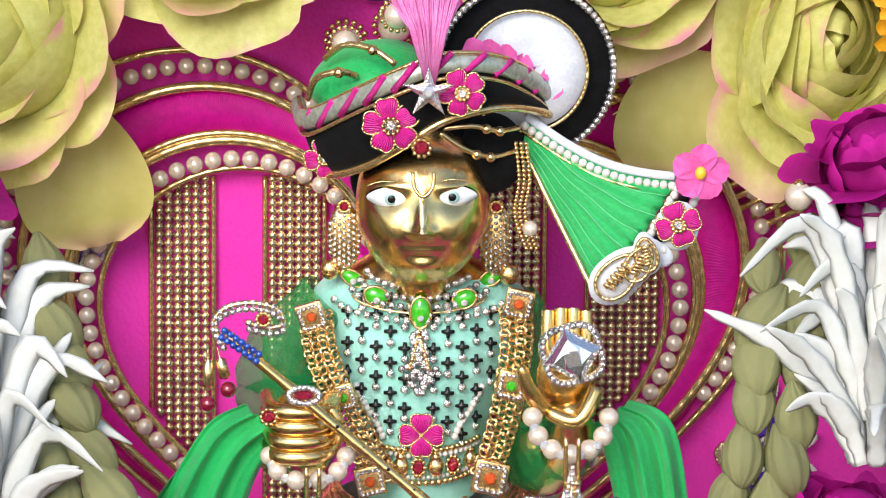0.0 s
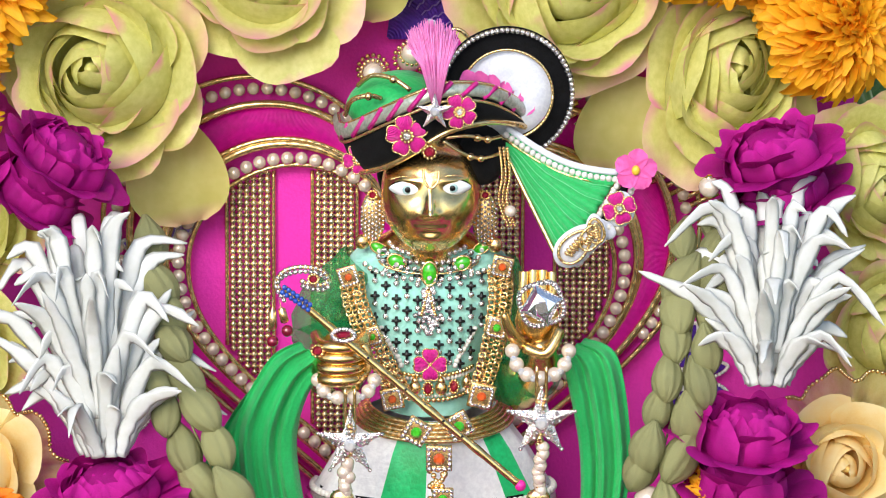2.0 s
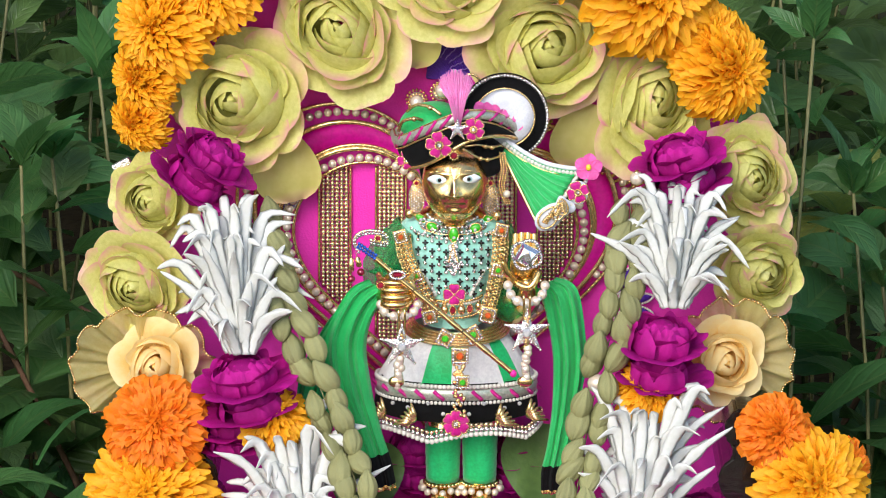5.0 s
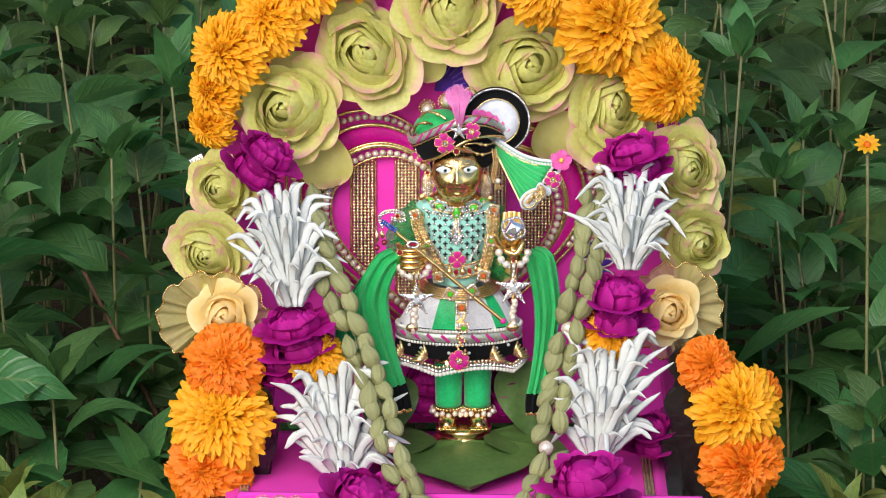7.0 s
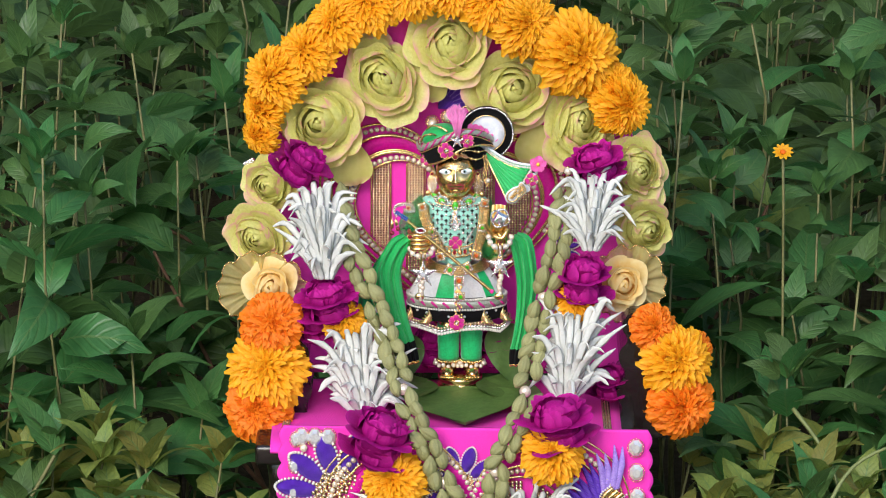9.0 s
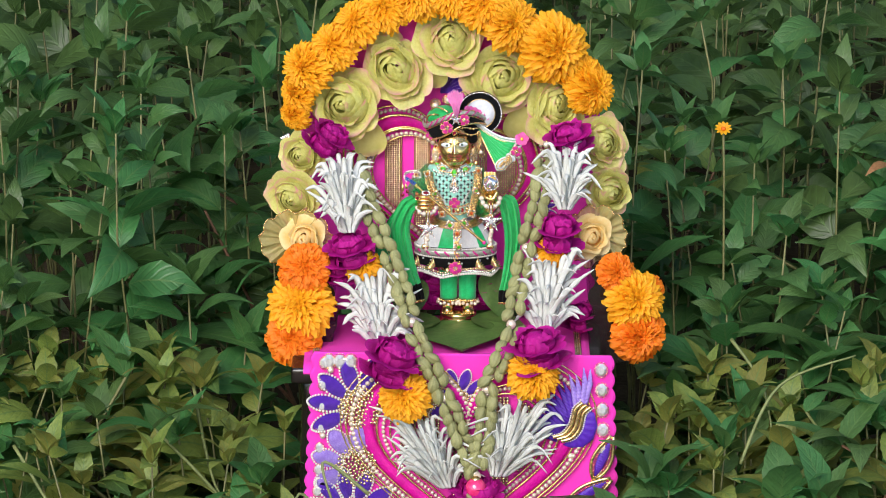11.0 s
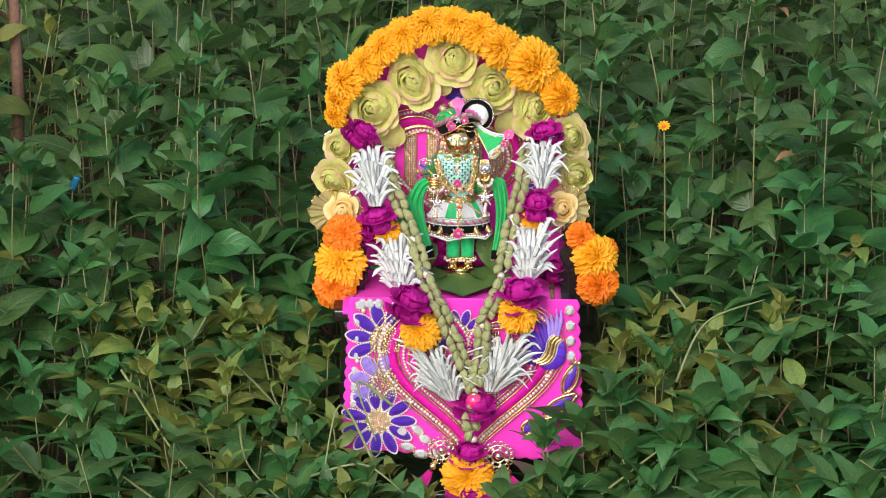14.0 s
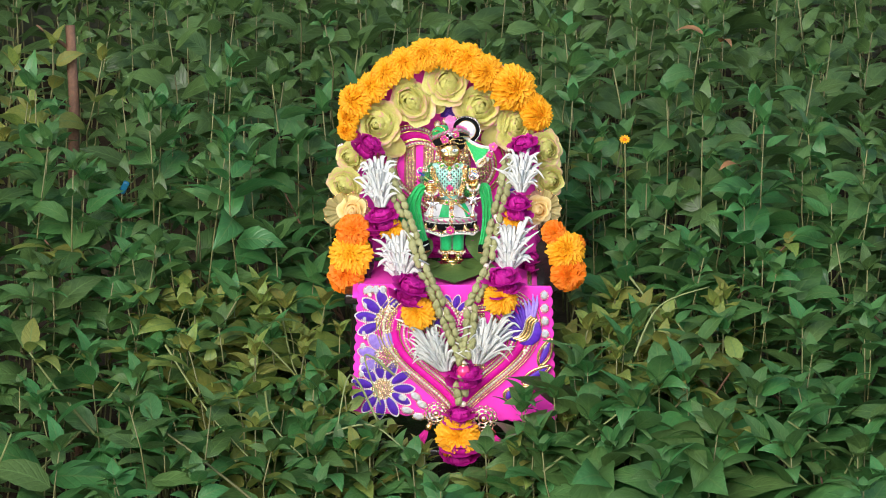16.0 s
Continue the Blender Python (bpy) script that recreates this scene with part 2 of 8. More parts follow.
def leaf_surface():
    """Glossy green leaf with a pale midrib and side veins laid over its UV."""
    m = stuff("plant_leaf", (0.084, 0.240, 0.070), (0.056, 0.174, 0.049), 0.33, 0, 18, 0.2, 7, thin=0.42, random_tint=0.40, spec=0.5)
    nt = m.node_tree
    n, l = nt.nodes, nt.links
    hsv = [k for k in n if k.type == "HUE_SAT"][0]
    uv, sep = n.new("ShaderNodeUVMap"), n.new("ShaderNodeSeparateXYZ")
    l.new(uv.outputs[0], sep.inputs[0])

    def op(kind, a, b=None, c=None):
        k = n.new("ShaderNodeMath")
        k.operation = kind
        for i, v in enumerate((a, b, c)):
            if v is None:
                continue
            if isinstance(v, (int, float)):
                k.inputs[i].default_value = v
            else:
                l.new(v, k.inputs[i])
        return k.outputs[0]
    across = op("ABSOLUTE", op("SUBTRACT", sep.outputs[0], 0.5))
    rib = op("LESS_THAN", across, 0.03)
    slant = op("MULTIPLY_ADD", across, -0.55, sep.outputs[1])
    wave = op("SINE", op("MULTIPLY", slant, 46.0))
    vein = op("GREATER_THAN", wave, 0.93)
    both = op("MULTIPLY_ADD", vein, 0.30, op("MULTIPLY", rib, 0.65))
    mix = n.new("ShaderNodeMix")
    mix.data_type = "RGBA"
    l.new(both, mix.inputs["Factor"])
    l.new(hsv.outputs[0], mix.inputs["A"])
    mix.inputs["B"].default_value = (0.15, 0.26, 0.08, 1)
    for k in [k for k in l if k.from_node == hsv and k.to_node.type in ("BSDF_PRINCIPLED", "BSDF_TRANSLUCENT")]:
        l.new(mix.outputs["Result"], k.to_socket)
    # side veins sunk between raised fields
    quilt = n.new("ShaderNodeBump")
    quilt.inputs["Strength"].default_value, quilt.inputs["Distance"].default_value = 0.32, 0.0018
    l.new(op("MULTIPLY_ADD", rib, -1.0, op("MULTIPLY", op("MAXIMUM", wave, 0.2), -0.8)), quilt.inputs["Height"])
    bs = n["Principled BSDF"]
    l.new(bs.inputs["Normal"].links[0].from_socket, quilt.inputs["Normal"])
    l.new(quilt.outputs[0], bs.inputs["Normal"])
    # the whole plant's own hue: some yellower, some bluer
    info, mr = n.new("ShaderNodeObjectInfo"), n.new("ShaderNodeMapRange")
    l.new(info.outputs["Random"], mr.inputs["Value"])
    mr.inputs["To Min"].default_value, mr.inputs["To Max"].default_value = 0.445, 0.515
    l.new(mr.outputs[0], hsv.inputs["Hue"])
    return m


LEAF = leaf_surface()
YOUNGLEAF = LEAF.copy()
YOUNGLEAF.name = "young_plant_leaf"
_mx = YOUNGLEAF.node_tree.nodes[LEAF["mix"]]
_mx.inputs["A"].default_value, _mx.inputs["B"].default_value = (0.19, 0.26, 0.055, 1), (0.28, 0.34, 0.080, 1)
PALETHREAD = stuff("pale_green_thread", (0.22, 0.72, 0.36), (0.12, 0.60, 0.25), 0.45)
SHEERNET = ribbed(stuff("sheer_green_net", (0.015, 0.42, 0.12), (0.010, 0.30, 0.08), 0.5, 0, 90, 0.4, 16, thin=0.15), 60, "V", 0.6, 0.0005)
SHEERNET.node_tree.nodes["Principled BSDF"].inputs["Alpha"].default_value = 0.5
CUTSTONE = stuff("mirror_cut_crystal", (0.92, 0.92, 0.95), (0.84, 0.84, 0.88), 0.03, 0.9, 100, 0.0)

# ------------------------------------------------------------ builders
def thing(name, at, label, category, group="", kind=""):
    ob = new(name)
    ob.location = at
    ob.empty_display_size = 0.02
    return tagged(ob, label, category, group, kind)


def mesh_of(name, bm, material, smooth=True):
    me = bpy.data.meshes.new(name)
    if smooth:
        for f in bm.faces:
            f.smooth = True
    bm.to_mesh(me)
    bm.free()
    for m in (material if isinstance(material, (list, tuple)) else [material]):
        me.materials.append(m)
    return me


def part(name, bm, material, parent, label="", smooth=True, at=None, kind=""):
    """One mesh under a thing; at: the point of the world that the mesh's coordinates are measured from (default: the thing's base)."""
    ob = new(name, mesh_of(name, bm, material, smooth) if isinstance(bm, bmesh.types.BMesh) else bm)
    ob.parent = parent
    if at is not None:
        ob.location = Vector(at) - base_of(parent)
    if label:
        ob["label"] = label
    if kind:
        ob["kind"] = kind
    return ob


def base_of(ob):
    v = Vector(ob.location)
    while ob.parent:
        ob = ob.parent
        v = v + Vector(ob.location)
    return v


def put(name, me, parent, m, label=""):
    """A piece that shares its mesh, at the matrix m in its parent's space."""
    ob = new(name, me)
    ob.parent = parent
    ob.matrix_local = m
    if label:
        ob["label"] = label
    return ob


def tube(bm, pts, radii, n=8, cap=True, mat=0, squash=1.0):
    """A tube along points, with one radius or a radius for each point; UV v runs along it in units of its own girth."""
    pts = [Vector(p) for p in pts]
    if isinstance(radii, (int, float)):
        radii = [radii] * len(pts)
    uvl = bm.loops.layers.uv.verify()
    rings, up, run, vs = [], None, 0.0, []
    for i, p in enumerate(pts):
        t = (pts[min(i + 1, len(pts) - 1)] - pts[max(i - 1, 0)])
        t = t.normalized() if t.length > 1e-9 else Vector((0, 0, 1))
        if up is None:
            up = Vector((0, 1, 0)) if abs(t.y) < 0.9 else Vector((1, 0, 0))
        side = t.cross(up).normalized()
        up = side.cross(t).normalized()
        rings.append([bm.verts.new(p + (side * math.cos(a) + up * math.sin(a) * squash) * radii[i]) for a in [2 * math.pi * k / n for k in range(n)]])
        if i:
            run += (p - pts[i - 1]).length
        vs.append(run / max(1e-6, 2 * math.pi * max(radii)))
    for i in range(len(rings) - 1):
        for k in range(n):
            f = bm.faces.new((rings[i][k], rings[i][(k + 1) % n], rings[i + 1][(k + 1) % n], rings[i + 1][k]))
            f.material_index = mat
            for lp, (u, v) in zip(f.loops, ((k, i), (k + 1, i), (k + 1, i + 1), (k, i + 1))):
                lp[uvl].uv = (u / n, vs[v] * 0.1)
    if cap:
        for r in (list(reversed(rings[0])), rings[-1]):
            bm.faces.new(r).material_index = mat
    return bm


def ball(bm, at, r, seg=10, rings=7, scale=(1, 1, 1), rot=None, mat=0):
    m = Matrix.Translation(at) @ (rot or Matrix()) @ Matrix.Diagonal((r * scale[0], r * scale[1], r * scale[2], 1))
    before = set(bm.faces) if mat else None
    bmesh.ops.create_uvsphere(bm, u_segments=seg, v_segments=rings, radius=1, matrix=m, calc_uvs=False)
    if mat:
        for f in bm.faces:
            if f not in before:
                f.material_index = mat
    return bm


def beads(places, r, seg=7, rings=5, flat=1.0):
    """Many small beads in one mesh, quickly."""
    unit, faces = [], []
    unit.append((0, 0, 1))
    for i in range(1, rings):
        for k in range(seg):
            a, b = math.pi * i / rings, 2 * math.pi * k / seg
            unit.append((math.sin(a) * math.cos(b), math.sin(a) * math.sin(b) * flat, math.cos(a)))
    unit.append((0, 0, -1))
    last = len(unit) - 1
    for k in range(seg):
        faces.append((0, 1 + k, 1 + (k + 1) % seg))
        faces.append((last, last - seg + (k + 1) % seg, last - seg + k))
        for i in range(rings - 2):
            o = 1 + i * seg
            faces.append((o + k, o + seg + k, o + seg + (k + 1) % seg, o + (k + 1) % seg))
    verts, polys = [], []
    for j, p in enumerate(places):
        rr = r[j] if isinstance(r, list) else r
        o = len(verts)
        verts += [(p[0] + u[0] * rr, p[1] + u[1] * rr, p[2] + u[2] * rr) for u in unit]
        polys += [tuple(o + q for q in f) for f in faces]
    me = bpy.data.meshes.new("beads")
    me.from_pydata(verts, [], polys)
    me.polygons.foreach_set("use_smooth", [True] * len(polys))
    return me


def bead_part(name, places, r, material, parent, label="", flat=1.0, seg=7, rings=5, kind="stuff"):
    b = base_of(parent)
    if material == SILVERY:
        seg, rings = 6, 4
    me = beads([Vector(p) - b for p in places], r, seg, rings, flat)
    if material == SILVERY:
        me.polygons.foreach_set("use_smooth", [False] * len(me.polygons))
    me.materials.append(material)
    return part(name, me, material, parent, label, kind=kind)


def smooth_path(pts, per=6):
    """Catmull-Rom through points."""
    pts = [Vector(p) for p in pts]
    out = []
    for i in range(len(pts) - 1):
        a, b, c, d = pts[max(i - 1, 0)], pts[i], pts[i + 1], pts[min(i + 2, len(pts) - 1)]
        for k in range(per):
            t = k / per
            out.append(0.5 * ((2 * b) + (c - a) * t + (2 * a - 5 * b + 4 * c - d) * t * t + (3 * b - a - 3 * c + d) * t ** 3))
    return out + [pts[-1]]


def spaced(pts, step):
    """Points at even steps along a polyline."""
    out, left = [Vector(pts[0])], step
    for a, b in zip(pts, pts[1:]):
        a, b = Vector(a), Vector(b)
        d, run = (b - a).length, 0.0
        while d - run >= left:
            run += left
            out.append(a + (b - a) * (run / d))
            left = step
        left -= d - run
    return out


def petal(bm, m, length, width, cup=0.3, curl=0.3, nu=4, nv=5, blunt=0.6, ruffle=0.0, rnd=random, base=0.25, round_tip=0.30):
    """A petal that grows along +y of m, its inner side up (+z): cup bends its sides up, curl bends its tip back."""
    uvl = bm.loops.layers.uv.verify()
    grid, ph = [], rnd.uniform(0, 6)
    for j in range(nv + 1):
        v = j / nv
        w = width * 0.5 * (base + (1 - base) * math.sin(min(1.0, v / blunt) * math.pi / 2)) * (1.0 if v < blunt else math.sqrt(max(0.0, 1 - ((v - blunt) / (1 - blunt)) ** 2.4 * (1 - round_tip ** 2))))
        row = []
        for i in range(nu + 1):
            u = i / nu * 2 - 1
            z = cup * width * (u * u) * (0.4 + 0.6 * math.sin(v * math.pi)) + cup * length * 0.6 * math.sin(v * math.pi * 0.55) - curl * length * max(0, v - 0.45) ** 2 * 2.2
            z += ruffle * width * v * v * math.sin(u * 4.5 + ph)
            row.append(bm.verts.new(m @ Vector((u * w, v * length, z))))
        grid.append(row)
    for j in range(nv):
        for i in range(nu):
            f = bm.faces.new((grid[j][i], grid[j][i + 1], grid[j + 1][i + 1], grid[j + 1][i]))
            for lp, (a, b) in zip(f.loops, ((i, j), (i + 1, j), (i + 1, j + 1), (i, j + 1))):
                lp[uvl].uv = (a / nu, b / nv)
    return bm


def aim(at, way, spin=0.0):
    """A matrix at a point whose z axis looks along way."""
    q = Vector(way).to_track_quat("Z", "Y")
    return Matrix.Translation(at) @ q.to_matrix().to_4x4() @ pose(0, 0, 0, 0, 0, spin)

# ------------------------------------------------------------ ground and plants
def ground():
    bm = bmesh.new()
    nx, ny, pts = 48, 48, []
    for j in range(ny + 1):
        for i in range(nx + 1):
            sx, sy = (i / nx * 2 - 1), (j / ny * 2 - 1)
            x, y = 60 * sx * abs(sx) ** 2.2, 60 * sy * abs(sy) ** 2.2
            pts.append(bm.verts.new((x, y, 0.03 * noise.noise((x * 3, y * 3, 0)))))
    for j in range(ny):
        for i in range(nx):
            k = j * (nx + 1) + i
            bm.faces.new((pts[k], pts[k + 1], pts[k + nx + 2], pts[k + nx + 1]))
    ob = new("ground", mesh_of("ground", bm, SOIL))
    tagged(ob, "dark bare garden soil under the plants", "ground", kind="structure")


ground()


def sky_blocker(name, size, at):
    """A plain unseen wall, added to keep sky light off the far end of the bed."""
    bm = bmesh.new()
    bmesh.ops.create_cube(bm, size=1, matrix=Matrix.Diagonal((*size, 1)))
    bmesh.ops.bevel(bm, geom=bm.edges[:], offset=0.02, segments=2, affect="EDGES")
    ob = new(name, mesh_of(name, bm, BLOCKER_MAT, False))
    ob.location = at
    tagged(ob, "plain dark unseen wall added to block sky light around the bed", "wall", kind="structure")


BLOCKER_MAT = stuff("sky_blocker_surface", (0.10, 0.11, 0.06), (0.05, 0.055, 0.035), 0.9, 0, 3, 0.5, 9)
# added out of view: both walls shade the back and left plants
sky_blocker("wall_north", (6.4, 0.2, 4.2), (0, 3.5, 2.08))
sky_blocker("wall_west", (0.2, 4.2, 4.2), (-2.5, 1.55, 2.08))


def leaf_into(bm, m, length, width, droop=0.35, fold=0.25, twist=0.0, teeth=11, tooth=0.92):
    """A lance-shaped toothed leaf along +y of m, arching over and folded a little along its midrib."""
    uvl = bm.loops.layers.uv.verify()
    rows, y, z = [], 0.0, 0.0
    nv = teeth
    for j in range(nv + 1):
        v = j / nv
        w = width * 0.5 * (math.sin(math.pi * v ** 0.74) ** 0.95 * (1.06 - 0.30 * v) + 0.03) * (1.0 if j % 2 else tooth)
        if j == nv:
            w = 0.0004
        if j:
            a = 0.45 * droop - 2.1 * droop * (v - 0.5 / nv) ** 1.2
            y += length / nv * math.cos(a)
            z += length / nv * math.sin(a)
        tw = twist * v
        row = []
        for u in (-1, -0.5, 0, 0.5, 1):
            lift = fold * w * (abs(u) - 0.45 * u * u) + 0.03 * w * math.sin(v * 8 + u * 2)
            row.append(bm.verts.new(m @ Vector((u * w * math.cos(tw), y - 0.02 * length * abs(u) * v, z + lift + u * w * math.sin(tw)))))
        rows.append(row)
    for j in range(nv):
        for i in range(4):
            f = bm.faces.new((rows[j][i], rows[j][i + 1], rows[j + 1][i + 1], rows[j + 1][i]))
            for lp, (a, b) in zip(f.loops, ((i, j), (i + 1, j), (i + 1, j + 1), (i, j + 1))):
                lp[uvl].uv = (a / 4, b / nv)


def plant_plan(rnd, height, nodes, size, lean=0.05, bare=0.35):
    """Stem points and leaf matrices of one upright plant: a star of leaves at its top, opposite pairs that thin out below."""
    dx, dy = rnd.uniform(-1, 1) * lean, rnd.uniform(-1, 1) * lean
    stem = [Vector((dx * height * (k / 6) ** 1.5 + rnd.uniform(-1, 1) * 0.006, dy * height * (k / 6) ** 1.5 + rnd.uniform(-1, 1) * 0.006, height * k / 6)) for k in range(7)]
    leaves, turn = [], rnd.uniform(0, 180)
    for k in range(nodes):
        top = k / (nodes - 1)
        f = bare + (1 - bare) * top ** 0.62
        i = min(5, int(f * 6))
        at = stem[i].lerp(stem[i + 1], f * 6 - i)
        turn += 90 + rnd.uniform(-30, 30)
        for s in (0, 180):
            if rnd.random() < 0.34 * (1 - top):
                continue
            ln = size * (0.80 + 0.40 * math.sin(math.pi * min(1.0, top * 1.1)) - 0.35 * top ** 4) * rnd.uniform(0.68, 1.15)
            el = rnd.uniform(-4, 42) + 24 * top ** 4
            leaves.append((Matrix.Translation(at) @ pose(0, 0, 0, 0, 0, turn + s) @ pose(0, 0.006, 0, el, rnd.uniform(-42, 42), 0), ln, rnd.randrange(4)))
    for k in range(4):
        leaves.append((Matrix.Translation(stem[-1]) @ pose(0, 0, 0, 0, 0, turn + 45 + k * 90) @ pose(0, 0, 0, rnd.uniform(48, 72), 0, 0), size * (0.58 if k % 2 else 0.42), rnd.randrange(4)))
    return stem, leaves


def leaf_meshes(mat):
    out = []
    for droop, fold, twist, ratio in ((0.45, 0.26, 0.1, 0.44), (0.62, 0.20, -0.12, 0.48), (0.82, 0.24, 0.15, 0.42), (0.30, 0.32, -0.05, 0.39)):
        bm = bmesh.new()
        leaf_into(bm, Matrix(), 1.0, ratio, droop, fold, twist)
        out.append((mesh_of("leaf", bm, mat), droop, fold, twist, ratio))
    return out


LEAVES = leaf_meshes(LEAF)
YOUNG = leaf_meshes(YOUNGLEAF)


def hero_plant(top, height, size, seed, nodes=6, lean=0.08, bare=0.35, young=False):
    """A plant with every leaf an object of its own; top: where its tip stands."""
    rnd = random.Random(seed)
    stem, leaves = plant_plan(rnd, height, nodes, size, lean, bare)
    ob = thing("garden_plant", Vector(top) - stem[-1], "young yellow-green garden plant with opposite leaves" if young else "leafy green garden plant with toothed opposite leaves on a thin stem", "plant", "garden plants")
    bm = bmesh.new()
    tube(bm, stem, [0.0019 - 0.0009 * k / 6 for k in range(7)], 6)
    part("stem", bm, STEM, ob)
    for m, ln, kind in leaves:
        put("leaf", (YOUNG if young else LEAVES)[kind][0], ob, m @ Matrix.Diagonal((ln, ln, ln, 1)))
    return ob


def plant_kind(seed, height, nodes, size, bare=0.3):
    """Meshes for a plant of the mass behind: a stem, and its leaves in one mesh."""
    rnd = random.Random(seed)
    stem, leaves = plant_plan(rnd, height, nodes, size, 0.10, bare)
    bm = bmesh.new()
    tube(bm, stem, [0.0019 - 0.0009 * k / 6 for k in range(7)], 5)
    a = mesh_of("stem", bm, STEM)
    bm = bmesh.new()
    for m, ln, kind in leaves:
        _, droop, fold, twist, ratio = LEAVES[kind]
        leaf_into(bm, m, ln, ln * ratio, droop, fold, twist, 7)
    return a, mesh_of("foliage", bm, LEAF)


KINDS = [plant_kind(40 + k, 0.62, 8 + k % 3, 0.078 + 0.009 * (k % 4), 0.28 + 0.06 * (k % 3)) for k in range(10)]


def mass_plant(x, y, height, rnd):
    k = rnd.randrange(len(KINDS))
    ob = thing("garden_plant", (x, y, 0), "slender leafy green plant in the dense garden bed", "plant", "garden bed plants")
    ob.rotation_euler = (0, 0, rnd.uniform(0, 6.28))
    s = height / 0.62
    ob.scale = (1, 1, s)
    part("stem", KINDS[k][0], STEM, ob)
    part("foliage", KINDS[k][1], LEAF, ob, kind="stuff")


REST = []


def far_plants():
    """The rest of the bed, joined: what nobody could count."""
    ob = thing("garden_bed", (0, 1.2, 0), "dense mass of leafy green plants farther back", "plants", kind="stuff")
    for i, nm, mat in ((0, "stems", STEM), (1, "foliage", LEAF)):
        bm = bmesh.new()
        for x, y, h, k, turn in REST:
            me = KINDS[k][i].copy()
            me.transform(Matrix.Translation((x, y - 1.2, 0)) @ Matrix.Rotation(turn, 4, "Z") @ Matrix.Diagonal((1, 1, h / 0.62, 1)))
            bm.from_mesh(me)
            bpy.data.meshes.remove(me)
        part(nm, bm, mat, ob, kind="stuff")


def planting():
    rnd = random.Random(5)
    y = 0.16
    while y < 2.3:
        step = 0.076 + 0.045 * min(1, y)
        half = 0.78 + 0.10 * y
        x = -half + rnd.uniform(0, step)
        while x < half:
            px, py = x + rnd.uniform(-0.03, 0.03), y + rnd.uniform(-0.03, 0.03)
            h = 0.79 - 0.10 * min(1, y) + rnd.uniform(-0.16, 0.05)
            if py < 0.45:
                h -= 0.10
            if px < -0.46 - 0.05 * y and py > 0.40 and rnd.random() < 0.55:
                pass
            elif py < 0.42:
                mass_plant(px, py, h, rnd)
            else:
                REST.append((px, py, h, rnd.randrange(len(KINDS)), rnd.uniform(0, 6.28)))
            x += step
        y += step
    # beside and before the throne, lower towards the front
    y = -0.62
    while y < 0.16:
        x = -0.76
        while x < 0.78:
            px, py = x + rnd.uniform(-0.03, 0.03), y + rnd.uniform(-0.03, 0.03)
            if not (abs(px) < 0.20 and py > -0.21) and not (py < -0.10 and rnd.random() < 0.5):
                h = 0.50 + 0.36 * (py + 0.25) + rnd.uniform(-0.12, 0.05)
                if abs(px - 0.0) < 0.24:
                    h = min(h, 0.29 + rnd.uniform(-0.05, 0.02))
                h -= 0.08 * max(0, 1 - abs(abs(px) - 0.2) / 0.2)
                h = max(0.14, h - (0.13 if py < -0.10 else 0.11))
                mass_plant(px, py, h, rnd)
            x += 0.080
        y += 0.075

    # the bed goes on to both sides and behind
    y = -0.60
    while y < 3.2:
        x = -1.9
        while x < 1.9:
            if abs(x) > 0.84 + 0.10 * max(0, y) or y > 2.32:
                REST.append((x + rnd.uniform(-0.05, 0.05), y + rnd.uniform(-0.05, 0.05), 0.60 + rnd.uniform(-0.15, 0.08), rnd.randrange(len(KINDS)), rnd.uniform(0, 6.28)))
            x += 0.125
        y += 0.125


planting()
far_plants()

# ------------------------------------------------------------ throne, cloths
def slab(fn, nx, nz, th, y_of=None):
    """A cloth or board: fn(u, v) gives x, z for u, v in 0..1; th thick towards +y."""
    bm = bmesh.new()
    uvl = bm.loops.layers.uv.verify()
    sides = []
    for back in (0, 1):
        g = []
        for j in range(nz + 1):
            row = []
            for i in range(nx + 1):
                x, z = fn(i / nx, j / nz)
                row.append(bm.verts.new((x, (y_of(x, z) if y_of else 0.0) + back * th, z)))
            g.append(row)
        sides.append(g)
        for j in range(nz):
            for i in range(nx):
                q = (g[j][i], g[j][i + 1], g[j + 1][i + 1], g[j + 1][i])
                f = bm.faces.new(q if not back else tuple(reversed(q)))
                for lp in f.loops:
                    lp[uvl].uv = (lp.vert.co.x * 10, lp.vert.co.z * 10)
    a, b = sides
    rim = [(0, i) for i in range(nx)] + [(j, nx) for j in range(nz)] + [(nz, nx - i) for i in range(nx)] + [(nz - j, 0) for j in range(nz)]
    for k, (j, i) in enumerate(rim):
        j2, i2 = rim[(k + 1) % len(rim)]
        bm.faces.new((a[j][i], b[j][i], b[j2][i2], a[j2][i2]))
    bmesh.ops.recalc_face_normals(bm, faces=bm.faces)
    return bm


def lathe(bm, at, prof, n=32, mat=0, squash=1.0, wob=None):
    rings = []
    for r, z in prof:
        rings.append([bm.verts.new((at[0] + r * math.cos(2 * math.pi * k / n), at[1] + r * squash * math.sin(2 * math.pi * k / n), at[2] + z)) for k in range(n)])
    for a, b in zip(rings, rings[1:]):
        for k in range(n):
            bm.faces.new((a[k], a[(k + 1) % n], b[(k + 1) % n], b[k])).material_index = mat
    bm.faces.new(list(reversed(rings[0]))).material_index = mat
    bm.faces.new(rings[-1]).material_index = mat
    return bm


def bevelled_box(size, bevel=0.003):
    bm = bmesh.new()
    bmesh.ops.create_cube(bm, size=1, matrix=Matrix.Diagonal((*size, 1)))
    bmesh.ops.bevel(bm, geom=bm.edges[:], offset=bevel, segments=2, affect="EDGES", profile=0.6)
    return bm


SEAT_Z = 0.503


